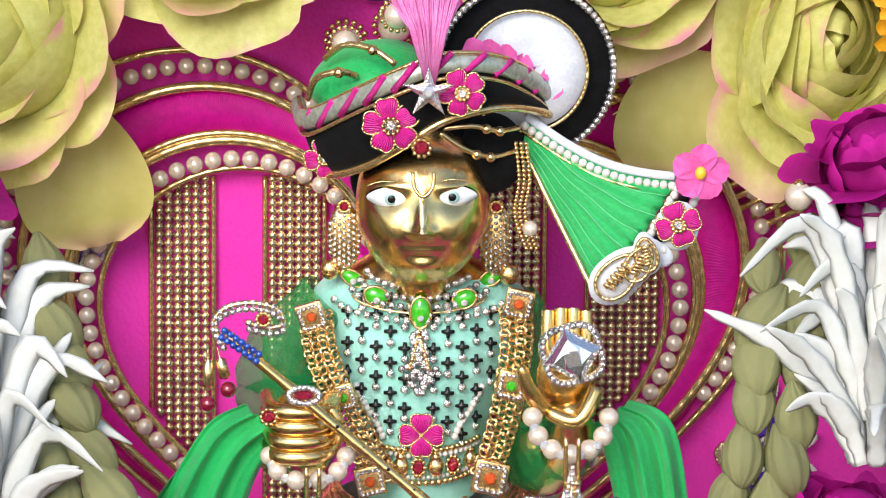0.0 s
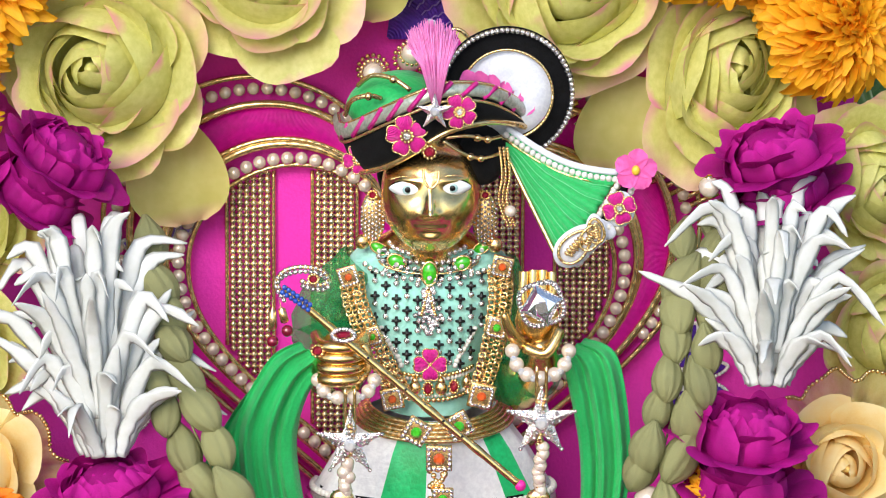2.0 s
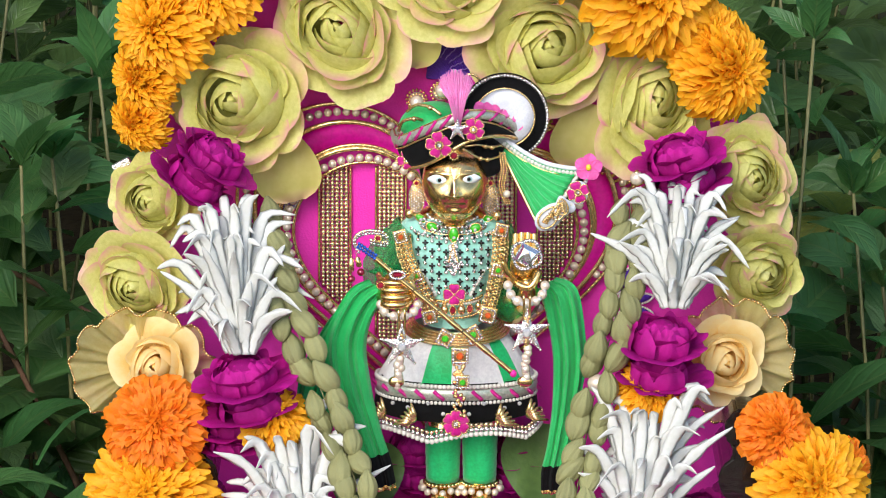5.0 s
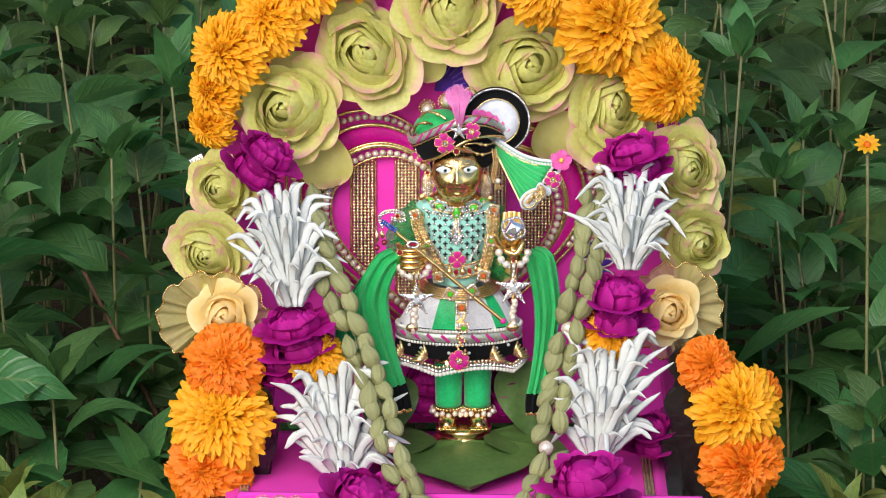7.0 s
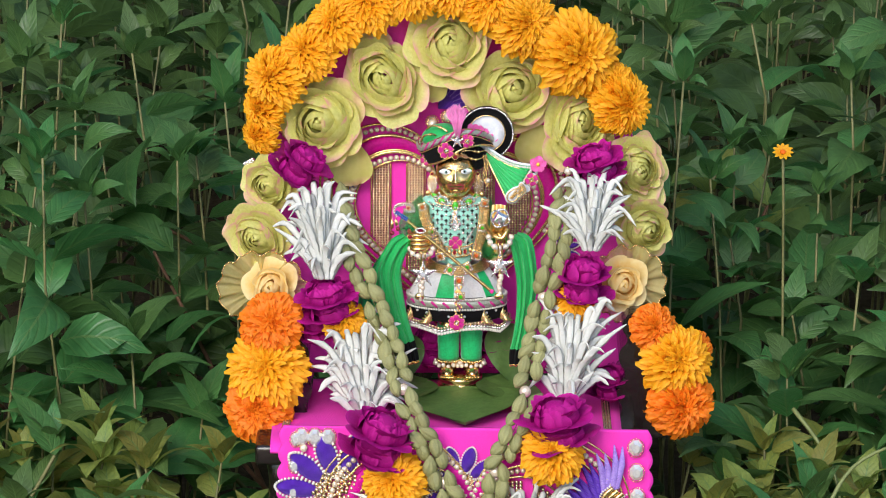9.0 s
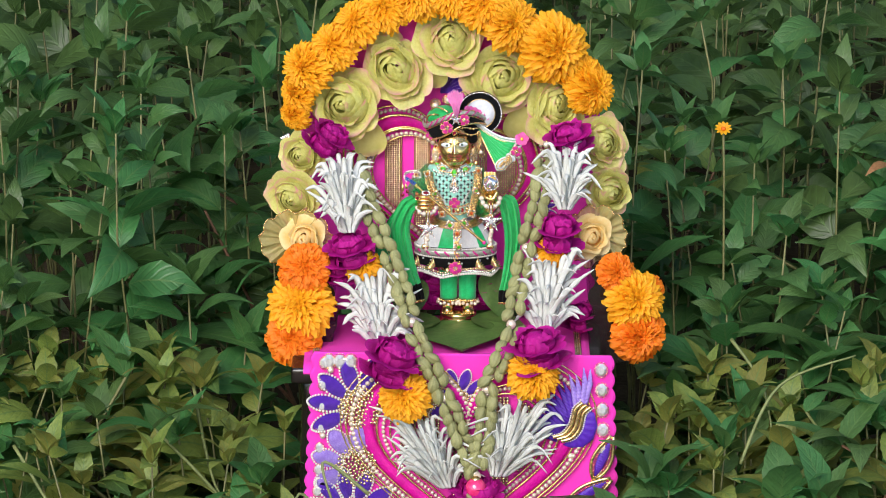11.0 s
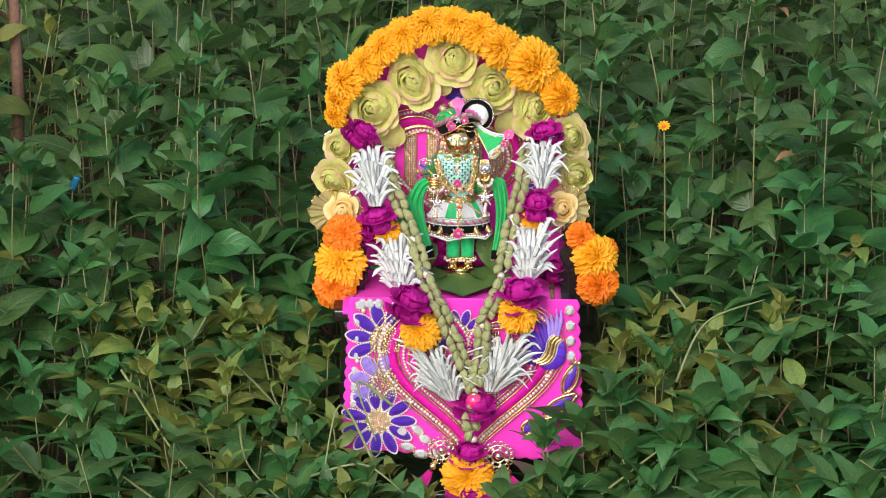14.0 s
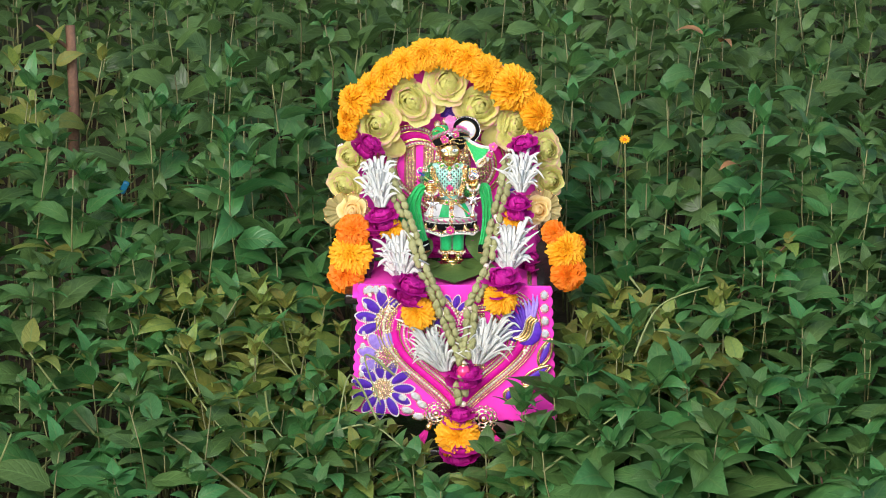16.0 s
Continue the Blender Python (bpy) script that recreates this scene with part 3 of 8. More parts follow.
def throne():
    ob = thing("throne", (0, 0, 0.26), "small dark varnished wooden throne with stepped carved arms", "throne")
    part("seat", bevelled_box((0.30, 0.19, 0.016)), DARKWOOD, ob, at=(0, -0.025, SEAT_Z - 0.016))
    bm = slab(lambda u, v: ((u - 0.5) * 0.29 * (1 if v < 0.6 else math.sqrt(max(0.04, 1 - ((v - 0.6) / 0.42) ** 2))), 0.31 * v), 24, 20, 0.012)
    part("backrest", bm, DARKWOOD, ob, at=(0, 0.064, SEAT_Z))
    for s in (-1, 1):
        prof = [(0.0, 0.000), (0.023, 0.000), (0.024, 0.010), (0.020, 0.016), (0.016, 0.020), (0.015, 0.026), (0.019, 0.031), (0.021, 0.038), (0.019, 0.045), (0.014, 0.049), (0.013, 0.055), (0.017, 0.060), (0.019, 0.067), (0.017, 0.074), (0.012, 0.078), (0.012, 0.084), (0.016, 0.088), (0.016, 0.096), (0.011, 0.103), (0.0, 0.104)]
        bm = bmesh.new()
        ring = [(x, z) for x, z in prof[1:-1]] + [(-x, z) for x, z in reversed(prof[1:-1])]
        face = bm.faces.new([bm.verts.new((x, -0.03, z)) for x, z in ring])
        ext = bmesh.ops.extrude_face_region(bm, geom=[face])
        for v in [v for v in ext["geom"] if isinstance(v, bmesh.types.BMVert)]:
            v.co.y += 0.06
        bmesh.ops.recalc_face_normals(bm, faces=bm.faces)
        bmesh.ops.bevel(bm, geom=bm.edges[:], offset=0.0012, segments=2, affect="EDGES")
        part("armrest", bm, DARKWOOD, ob, "stepped carved arm", at=(0.155 if s > 0 else -0.128, -0.012, SEAT_Z - 0.024), smooth=False)
    for x in (-0.13, 0.13):
        for y in (-0.095, 0.055):
            bm = bmesh.new()
            lathe(bm, (0, 0, 0), [(0.010, 0), (0.014, 0.03), (0.009, 0.06), (0.013, 0.12), (0.010, 0.20), (0.014, 0.232)], 14)
            part("leg", bm, DARKWOOD, ob, at=(x, y, 0.26))
    st = thing("stool", (0, -0.02, 0), "plain dark wooden stool hidden among the plants", "stool")
    part("top", bevelled_box((0.32, 0.24, 0.02)), DARKWOOD, st, at=(0, -0.02, 0.249))
    for x in (-0.13, 0.13):
        for y in (-0.11, 0.07):
            part("leg", bevelled_box((0.025, 0.025, 0.245)), DARKWOOD, st, at=(x, y, 0.118))


throne()

HEART_X = (-0.0033, 0.0500, 0.6299)
HX, HZ = HEART_X[0], HEART_X[2]


def heart(cx, cz, unit, y, k=1.0, n=90, lift=0.0, up=1.0, t0=0.0, t1=2 * math.pi):
    out = []
    for i in range(n + 1):
        t = t0 + (t1 - t0) * i / n
        hx = 16 * math.sin(t) ** 3
        hz = 13 * math.cos(t) - 5 * math.cos(2 * t) - 2 * math.cos(3 * t) - math.cos(4 * t)
        out.append(Vector((cx + hx * unit * k, y, cz + (hz + lift) * unit * k * up)))
    return out


def inside(p, poly):
    x, z, odd = p[0], p[2], False
    for a, b in zip(poly, poly[1:]):
        if (a.z > z) != (b.z > z) and x < (b.x - a.x) * (z - a.z) / (b.z - a.z) + a.x:
            odd = not odd
    return odd


def cord(name, pts, r, parent, material=None, label="", n=8):
    b = base_of(parent)
    bm = bmesh.new()
    tube(bm, [Vector(p) - b for p in pts], r, n)
    return part(name, bm, material or ZARI, parent, label)


def pearls_on(pts, r, step, parent, material=None, name="pearl", seg=14):
    """Separate pearls in a string."""
    bm = bmesh.new()
    ball(bm, (0, 0, 0), r, seg, 9)
    me = mesh_of(name, bm, material or PEARL)
    b = base_of(parent)
    for p in spaced(pts, step):
        put(name, me, parent, Matrix.Translation(p - b))


def bead_stripe(x0, x1, z0, z1, y, parent, poly=None, pitch=0.0021, edge=True):
    cols = max(3, round((x1 - x0) / pitch / 1.1))
    pl = []
    z = z0
    while z < z1:
        for c in range(cols):
            p = (x0 + (x1 - x0) * (c + 0.5) / cols, y, z)
            if poly is None or inside(p, poly):
                pl.append(p)
        z += pitch
    if pl:
        bead_part("bead_stripe", pl, pitch * 0.60, BEAD, parent, "stripe of antique gold and silver beads")


def flower_motif(parent, at, r, petals, a0, a1, material, y, rim=True, heart_r=0.36, long=1.0):
    """Embroidered half or whole flower: padded petals edged with seed beads round a beaded centre."""
    b = base_of(parent)
    for k in range(petals):
        a = radians(a0 + (a1 - a0) * k / max(1, petals - 1))
        bm = bmesh.new()
        d = Vector((math.cos(a), 0, math.sin(a)))
        c = Vector((at[0], y, at[1])) + d * r * 0.66
        rot = Matrix.Rotation(-a, 4, "Y")
        uvl = bm.loops.layers.uv.verify()
        n, wid = 20, min(0.20, radians(abs(a1 - a0) / (petals - 1)) * 0.66 * 0.40) * r * long
        ring = []
        for i in range(n):
            q = 2 * math.pi * i / n
            px = math.cos(q) * r * 0.34
            pz = math.sin(q) * abs(math.sin(q)) ** 0.25 * wid * (1 + 0.10 * math.cos(q))
            ring.append(bm.verts.new(rot @ Vector((px, 0, pz))))
        top = [bm.verts.new(rot @ (Vector((math.cos(2 * math.pi * i / n) * r * 0.26, -0.0018, math.sin(2 * math.pi * i / n) * wid * 0.65)))) for i in range(n)]
        for i in range(n):
            f = bm.faces.new((ring[i], ring[(i + 1) % n], top[(i + 1) % n], top[i]))
            for lp in f.loops:
                lp[uvl].uv = (lp.vert.co.x * 40, lp.vert.co.z * 40)
        f = bm.faces.new(top)
        for lp in f.loops:
            lp[uvl].uv = (lp.vert.co.x * 40, lp.vert.co.z * 40)
        pet = part("petal", bm, material, parent, at=c)
        if rim:
            edge = [c + rot @ Vector((math.cos(2 * math.pi * i / 34) * r * 0.37, -0.0010, math.sin(2 * math.pi * i / 34) * abs(math.sin(2 * math.pi * i / 34)) ** 0.25 * (wid * 1.12) * (1 + 0.10 * math.cos(2 * math.pi * i / 34)))) for i in range(34)]
            bead_part("petal_edge", edge, max(0.0007, r * 0.026), WHITE_BEAD, pet, seg=5, rings=4)
    rnd = random.Random(int(at[0] * 9999))
    pts = [(at[0] + math.cos(k * 2.4) * r * heart_r * math.sqrt(k / 110), y - 0.0010, at[1] + math.sin(k * 2.4) * r * heart_r * math.sqrt(k / 110)) for k in range(110)]
    bead_part("beaded_centre", pts, r * 0.040, BEAD, parent, seg=5, rings=4)


def stone(parent, at, w, h, material=None, name="rhinestone", turn=0.0, setting=True, y=None):
    """A faceted stone in a beaded setting, facing the viewer's side of its cloth (-y)."""
    bm = bmesh.new()
    n = 8
    o = [bm.verts.new((math.cos(2 * math.pi * (k + 0.5) / n) * w, 0, math.sin(2 * math.pi * (k + 0.5) / n) * h)) for k in range(n)]
    t = [bm.verts.new((math.cos(2 * math.pi * (k + 0.5) / n) * w * 0.55, -min(w, h) * 0.5, math.sin(2 * math.pi * (k + 0.5) / n) * h * 0.55)) for k in range(n)]
    for k in range(n):
        bm.faces.new((o[k], o[(k + 1) % n], t[(k + 1) % n], t[k]))
    bm.faces.new(t)
    bmesh.ops.rotate(bm, verts=bm.verts, cent=(0, 0, 0), matrix=Matrix.Rotation(radians(turn), 3, "Y"))
    gem = part(name, bm, material or GLASSY, parent, at=at, smooth=False)
    if setting:
        rot = Matrix.Rotation(radians(turn), 3, "Y")
        m = max(10, int((w + h) * 3.2 / 0.0013))
        bead_part("setting", [Vector(at) + rot @ Vector((math.cos(2 * math.pi * k / m) * w * 1.12, -0.0003, math.sin(2 * math.pi * k / m) * h * 1.12)) for k in range(m)], 0.0006, GOLD, gem, seg=5, rings=4)


def back_cloth():
    ob = thing("back_cloth", (0, 0.055, SEAT_Z), "hot pink cloth over the throne's back, embroidered with a pearl-edged heart", "cloth")
    def shape(u, v):
        w = 0.150 * (1 if v < 0.55 else math.sqrt(max(0.02, 1 - ((v - 0.55) / 0.46) ** 2)))
        return ((u - 0.5) * 2 * w, 0.325 * v)
    part("panel", slab(shape, 40, 40, 0.003, lambda x, z: 0.0008 * noise.noise((x * 40, z * 40, 1))), PINK, ob)
    unit = 0.005285
    y = 0.052
    # padded magenta heart between two gold cords
    bm = bmesh.new()
    tube(bm, [p - base_of(ob) for p in heart(HX, HZ, unit, y, 1.0, 300, 0.8)], 0.006177, 14, squash=0.6)
    part("heart_border", bm, SATIN, ob, "padded magenta silk border")
    for k, r, up in ((1.075, 0.0014, 1.1), (0.935, 0.0015, 0.3), (0.95, 0.0010, 0.45), (0.845, 0.0009, 0.0)):
        cord("gold_cord", heart(HX, HZ, unit, y - 0.003, k, 220, up), r, ob)
    pearls_on(heart(HX, HZ, unit, y - 0.004, 0.885, 200), 0.0022, 0.0047, ob)
    # outer row of pearls and cord over the border
    outer = heart(HX, HZ, unit, y - 0.002, 1.13, lift=1.3, t0=-1.9, t1=1.9)
    pearls_on(outer, 0.0021, 0.0047, ob)
    cord("gold_cord", heart(HX, HZ, unit, y - 0.002, 1.18, 220, 1.4), 0.0010, ob)
    # beaded stripes inside the heart
    poly = heart(HX, HZ, unit, y, 0.835)
    for a, b in ((505, 566), (630, 688), (742, 800), (870, 930), (985, 1062)):
        xa, xb = HX + (a - 757) * 0.000229, HX + (b - 757) * 0.000229
        bead_stripe(xa, xb, HZ - 0.085, HZ + 0.075, y + 0.0015, ob, poly)
        for xe in (xa - 0.0009, xb + 0.0009):
            pts = [Vector((xe, y + 0.001, HZ - 0.09 + 0.165 * i / 60)) for i in range(61)]
            pts = [p for p in pts if inside(p, poly)]
            if len(pts) > 3:
                cord("gold_edge", pts, 0.0007, ob, n=6)
    # purple feathers and lilac shells that peep out round the heart
    for q, r, a0, a1, m in (((-0.0289, 0.7235), 0.018, 60, 200, PURPLE), ((-0.0812, 0.6511), 0.016, 60, 190, LILAC), ((-0.0884, 0.6146), 0.024, 90, 260, PURPLE), ((0.0846, 0.6088), 0.022, -60, 60, PURPLE)):
        flower_motif(ob, q, r, 6, a0, a1, m, y, heart_r=0.14)
    # a purple feather above the heart: long barbs crossed by pale stitches
    foot = Vector((-0.0080, 0.0505, 0.7262))
    for k in range(13):
        f = k / 12
        a = radians(8 + 66 * f)
        d = Vector((math.cos(a), 0, math.sin(a))) * (0.031 - 0.006 * abs(2 * f - 1))
        bm = bmesh.new()
        tube(bm, [d * 0.0, d * 0.35, d * 0.75, d], [0.0006, 0.0019, 0.0022, 0.0008], 8, squash=0.35)
        barb = part("feather_barb", bm, PURPLE, ob, at=foot)
        if k % 2:
            cord("pale_stitch", [foot + d * (0.45 + 0.05 * i) + Vector((0, -0.0012, 0.0007 * (i % 2))) for i in range(10)], 0.0003, barb, LILAC, n=5)
    bm = bmesh.new()
    for i in range(16):
        p, q = Vector((0.0491, 0.0500, 0.7039)), Vector((0.0963, 0.0500, 0.6731))
        c = p.lerp(q, i / 15) - base_of(ob)
        tube(bm, [c + Vector((-0.004, 0, -0.004)), c + Vector((0.006, -0.001, 0.001))], 0.0010, 6)
    part("gold_braid", bm, ZARI, ob, "ribbed gold braid", kind="stuff")
    for q in ((-0.0130, 0.0450, 0.7162), (-0.0010, 0.0450, 0.7201)):
        b2 = bmesh.new()
        ball(b2, Vector(q) - base_of(ob), 0.0042, 16, 10)
        part("pearl", b2, PEARL, ob)
        bead_part("setting", [Vector(q) + Vector((math.cos(a) * 0.005, 0.001, math.sin(a) * 0.005)) for a in [k * 0.39 for k in range(16)]], 0.0009, GOLD, ob, seg=5, rings=4)


back_cloth()


def seat_cloth():
    ob = thing("seat_cloth", (0, -0.03, SEAT_Z - 0.008), "hot pink cloth spread over the throne's seat", "cloth")
    bm = bmesh.new()
    uvl = bm.loops.layers.uv.verify()
    nx, ny = 40, 20
    g = [[bm.verts.new(((i / nx - 0.5) * 0.276, -0.094 + 0.175 * j / ny, 0.0035 + 0.0006 * noise.noise((i * 0.3, j * 0.3, 4)) - (0.006 if j == 0 else 0) )) for i in range(nx + 1)] for j in range(ny + 1)]
    for j in range(ny):
        for i in range(nx):
            f = bm.faces.new((g[j][i], g[j][i + 1], g[j + 1][i + 1], g[j + 1][i]))
            for lp in f.loops:
                lp[uvl].uv = (lp.vert.co.x * 10, lp.vert.co.y * 10)
    r = bmesh.ops.extrude_face_region(bm, geom=bm.faces[:])
    for v in [v for v in r["geom"] if isinstance(v, bmesh.types.BMVert)]:
        v.co.z -= 0.002
    bmesh.ops.recalc_face_normals(bm, faces=bm.faces)
    part("panel", bm, PINK, ob)
    for s in (-1, 1):
        bead_part("bead_stripe", [(s * (0.129 - 0.0022 * c), -0.115 + 0.0022 * k, SEAT_Z - 0.003) for c in range(3) for k in range(60)], 0.0012, BEAD, ob, "gold beaded side border")


seat_cloth()


def front_cloth():
    y = -0.128
    ob = thing("front_cloth", (0, y, 0.30), "scalloped hot pink front cloth embroidered with purple lotuses and a heart", "cloth")
    tl, tr, br, bl = [Vector(q) for q in ((-0.1272, -0.1280, 0.5142), (0.1569, -0.1280, 0.5117), (0.1655, -0.1280, 0.3003), (-0.1376, -0.1280, 0.3153))]
    b = base_of(ob)
    def shape(u, v):
        p = (bl.lerp(br, u)).lerp(tl.lerp(tr, u), v)
        ex = min(u, 1 - u)
        sx = -1 if u < 0.5 else 1
        sc = 0.0032 * abs(math.sin(v * math.pi * 13)) * max(0, 1 - ex / 0.03)
        sz = 0.0032 * abs(math.sin(u * math.pi * 17)) * max(0, 1 - v / 0.04)
        return (p.x + sx * sc - b.x, p.z - sz - b.z)
    part("panel", slab(shape, 104, 104, 0.004, lambda x, z: 0.0015 * noise.noise((x * 14, z * 14, 7))), PINK, ob)
    yf = y - 0.0030
    # heart with its point down, padded border between pearls
    c = (0.0207, -0.1280, 0.4190)
    unit = 0.006238
    bm = bmesh.new()
    tube(bm, [p - b for p in heart(c[0], c[2], unit, yf, 0.97, 240)], 0.0056, 12, squash=0.5)
    part("heart_border", bm, SATIN, ob, "padded magenta silk border")
    for k, r in ((1.065, 0.0011), (1.185, 0.0011), (1.235, 0.0008), (0.885, 0.0012), (0.755, 0.0010)):
        cord("gold_cord", heart(c[0], c[2], unit, yf - 0.0012, k), r, ob)
    bead_part("pearl_edging", spaced(heart(c[0], c[2], unit, yf - 0.001, 1.125, 160), 0.0050), 0.0025, PEARL, ob, "row of small pearls", seg=9, rings=6)
    bead_part("beading", spaced(heart(c[0], c[2], unit, yf - 0.001, 0.82, 160), 0.0044), 0.0021, PEARL, ob, "row of small pearls", seg=8, rings=6)
    poly = heart(c[0], c[2], unit, yf, 0.72)
    for a in (-88, -58, 30, 62, -20):
        xa = c[0] + a * 0.000752
        bead_stripe(xa, xa + 0.016535, c[2] - 0.1, c[2] + 0.09, yf, ob, poly, 0.0028)
    # lotus flowers, feather and leaves
    flower_motif(ob, (-0.0835, 0.4598), 0.049606, 5, 75, 205, PURPLE, yf, long=1.0, heart_r=0.42)
    flower_motif(ob, (-0.0866, 0.4006), 0.043593, 4, 85, 205, LILAC, yf, long=1.05, heart_r=0.46)
    flower_motif(ob, (-0.0926, 0.3521), 0.046600, 11, 0, 330, PURPLE, yf, long=0.95)
    flower_motif(ob, (0.0109, 0.4678), 0.031568, 8, -30, 210, PURPLE, yf)
    # a feather: a fan of purple barbs, a gold band, and a padded eye below it
    root = Vector((0.1150, -0.1335, 0.4400))
    for k in range(15):
        f = k / 14
        a = radians(76 + 88 * f)
        d = Vector((math.cos(a), 0, math.sin(a))) * (0.050 - 0.026 * f + 0.004 * (k % 2))
        bend = Vector((-d.z, 0, d.x)) * 0.16
        bm = bmesh.new()
        tube(bm, [d * 0.0, d * 0.35 - bend * 0.5, d * 0.72 - bend * 0.4, d], [0.0014, 0.0026, 0.0028, 0.0005], 8, squash=0.35)
        part("feather_barb", bm, LILAC if f < 0.22 else PURPLE, ob, at=root + Vector((0.010 - 0.019 * f, -0.0004 * (k % 2), 0.012 - 0.024 * f)))
    bm = bmesh.new()
    eye = [(0.000, 0.020, 0.0012), (0.004, 0.012, 0.0075), (0.004, 0.002, 0.0110), (0.001, -0.008, 0.0112), (-0.004, -0.014, 0.0090), (-0.012, -0.018, 0.0040), (-0.018, -0.019, 0.0005)]
    tube(bm, [Vector((x, 0, z)) for x, z, r in eye], [r for x, z, r in eye], 18, squash=0.26)
    part("feather_eye", bm, PURPLE, ob, "padded purple feather eye", at=Vector((0.1300, -0.1335, 0.4430)))
    band = smooth_path([(x - 0.0090, -0.1365, z - 0.0045) for x, z in ((0.1430, 0.4700), (0.1365, 0.4640), (0.1345, 0.4560), (0.1320, 0.4470), (0.1250, 0.4385), (0.1150, 0.4355))], 8)
    for off in (-0.0040, 0.0, 0.0040):
        cord("gold_band", [p + Vector((off, 0, -off * 0.5)) for p in band], 0.0021, ob)
    for off in (-0.0066, 0.0066):
        bead_part("beading", spaced([p + Vector((off, 0, -off * 0.5)) for p in band], 0.0022), 0.0009, WHITE_BEAD, ob, seg=5, rings=4)
    for pts in (((0.1046, -0.1310, 0.3420), (0.1379, -0.1310, 0.3812), (0.1524, -0.1310, 0.4241)), ((0.0972, -0.1310, 0.3325), (0.1306, -0.1310, 0.3577), (0.1551, -0.1310, 0.3734)), ((-0.0225, -0.1310, 0.4510), (-0.0003, -0.1310, 0.4821), (0.0258, -0.1310, 0.4511))):
        path = smooth_path(pts, 8)
        cord("gold_scroll", path, 0.0022, ob)
        bead_part("beading", spaced([p + Vector((0.004, 0, 0.002)) for p in path], 0.003), 0.0012, WHITE_BEAD, ob, seg=6, rings=5)
    # gold sprays and small leaves at the sides
    for q, tn, ln, mat in (((0.1426, 0.3925), 68, 52, PURPLE), ((0.1178, 0.3629), 34, 58, PURPLE), ((0.1104, 0.3398), 40, 34, PURPLE), ((0.0928, 0.3371), 60, 26, PURPLE)):
        a = radians(tn)
        d = Vector((math.cos(a), 0, math.sin(a))) * ln * 0.000752
        o = Vector((q[0], yf - 0.0028, q[1]))
        bm = bmesh.new()
        tube(bm, [d * 0.0, d * 0.25, d * 0.55, d * 0.85, d], [0.0006, 0.0040, 0.0050, 0.0028, 0.0004], 10, squash=0.35)
        lf = part("silk_leaf", bm, mat, ob, at=o)
        side = Vector((-d.z, 0, d.x)).normalized()
        edge = [o + d * f + side * s * (0.0008 + 0.0050 * math.sin(f ** 0.8 * math.pi)) + Vector((0, -0.0006, 0)) for s in (-1, 1) for f in [k / 16 for k in range(17)]]
        bead_part("leaf_edge", edge, 0.0009, GOLD, lf, seg=5, rings=4)
        for s in (-1, 1):
            cord("gold_leaf_rim", [o + d * (1.18 * f - 0.05) + side * s * (0.0012 + 0.0078 * math.sin(f ** 0.8 * math.pi)) + Vector((0, -0.0008, 0)) for f in [k / 12 for k in range(13)]], 0.0018, ob)
    # large clear stones along the edges
    for k in range(7):
        stone(ob, (bl.lerp(tl, 0.30 + 0.65 * k / 6)) + Vector((0.010, -0.003, 0)), 0.0042, 0.0056)
    for k in range(5):
        stone(ob, (br.lerp(tr, 0.56 + 0.38 * k / 4)) + Vector((-0.010, -0.004, 0)), 0.0056, 0.0068)
    for k in range(3):
        stone(ob, (tl.lerp(tr, 0.05 + 0.036 * k)) + Vector((0, -0.003, -0.008)), 0.0058, 0.0070)
    for q, a in (((-0.0635, -0.1310, 0.3376), 60), ((-0.0433, -0.1310, 0.3400), 80), ((-0.0336, -0.1310, 0.3275), 70), ((-0.0560, -0.1310, 0.3180), 30), ((-0.0388, -0.1310, 0.3086), 20), ((-0.0186, -0.1310, 0.3079), 0)):
        stone(ob, q, 0.0090, 0.0056, turn=a * 0.5)
    for q in ((0.1190, -0.1310, 0.4124), (-0.1116, -0.1310, 0.4973), (-0.1193, -0.1310, 0.4313)):
        b2 = bmesh.new()
        ball(b2, Vector(q) - b, 0.0032, 12, 8)
        part("pearl", b2, PEARL, ob)


front_cloth()
# ------------------------------------------------------------ flowers and garlands
VIEWSIDE = Vector((0, -0.966, 0.26))


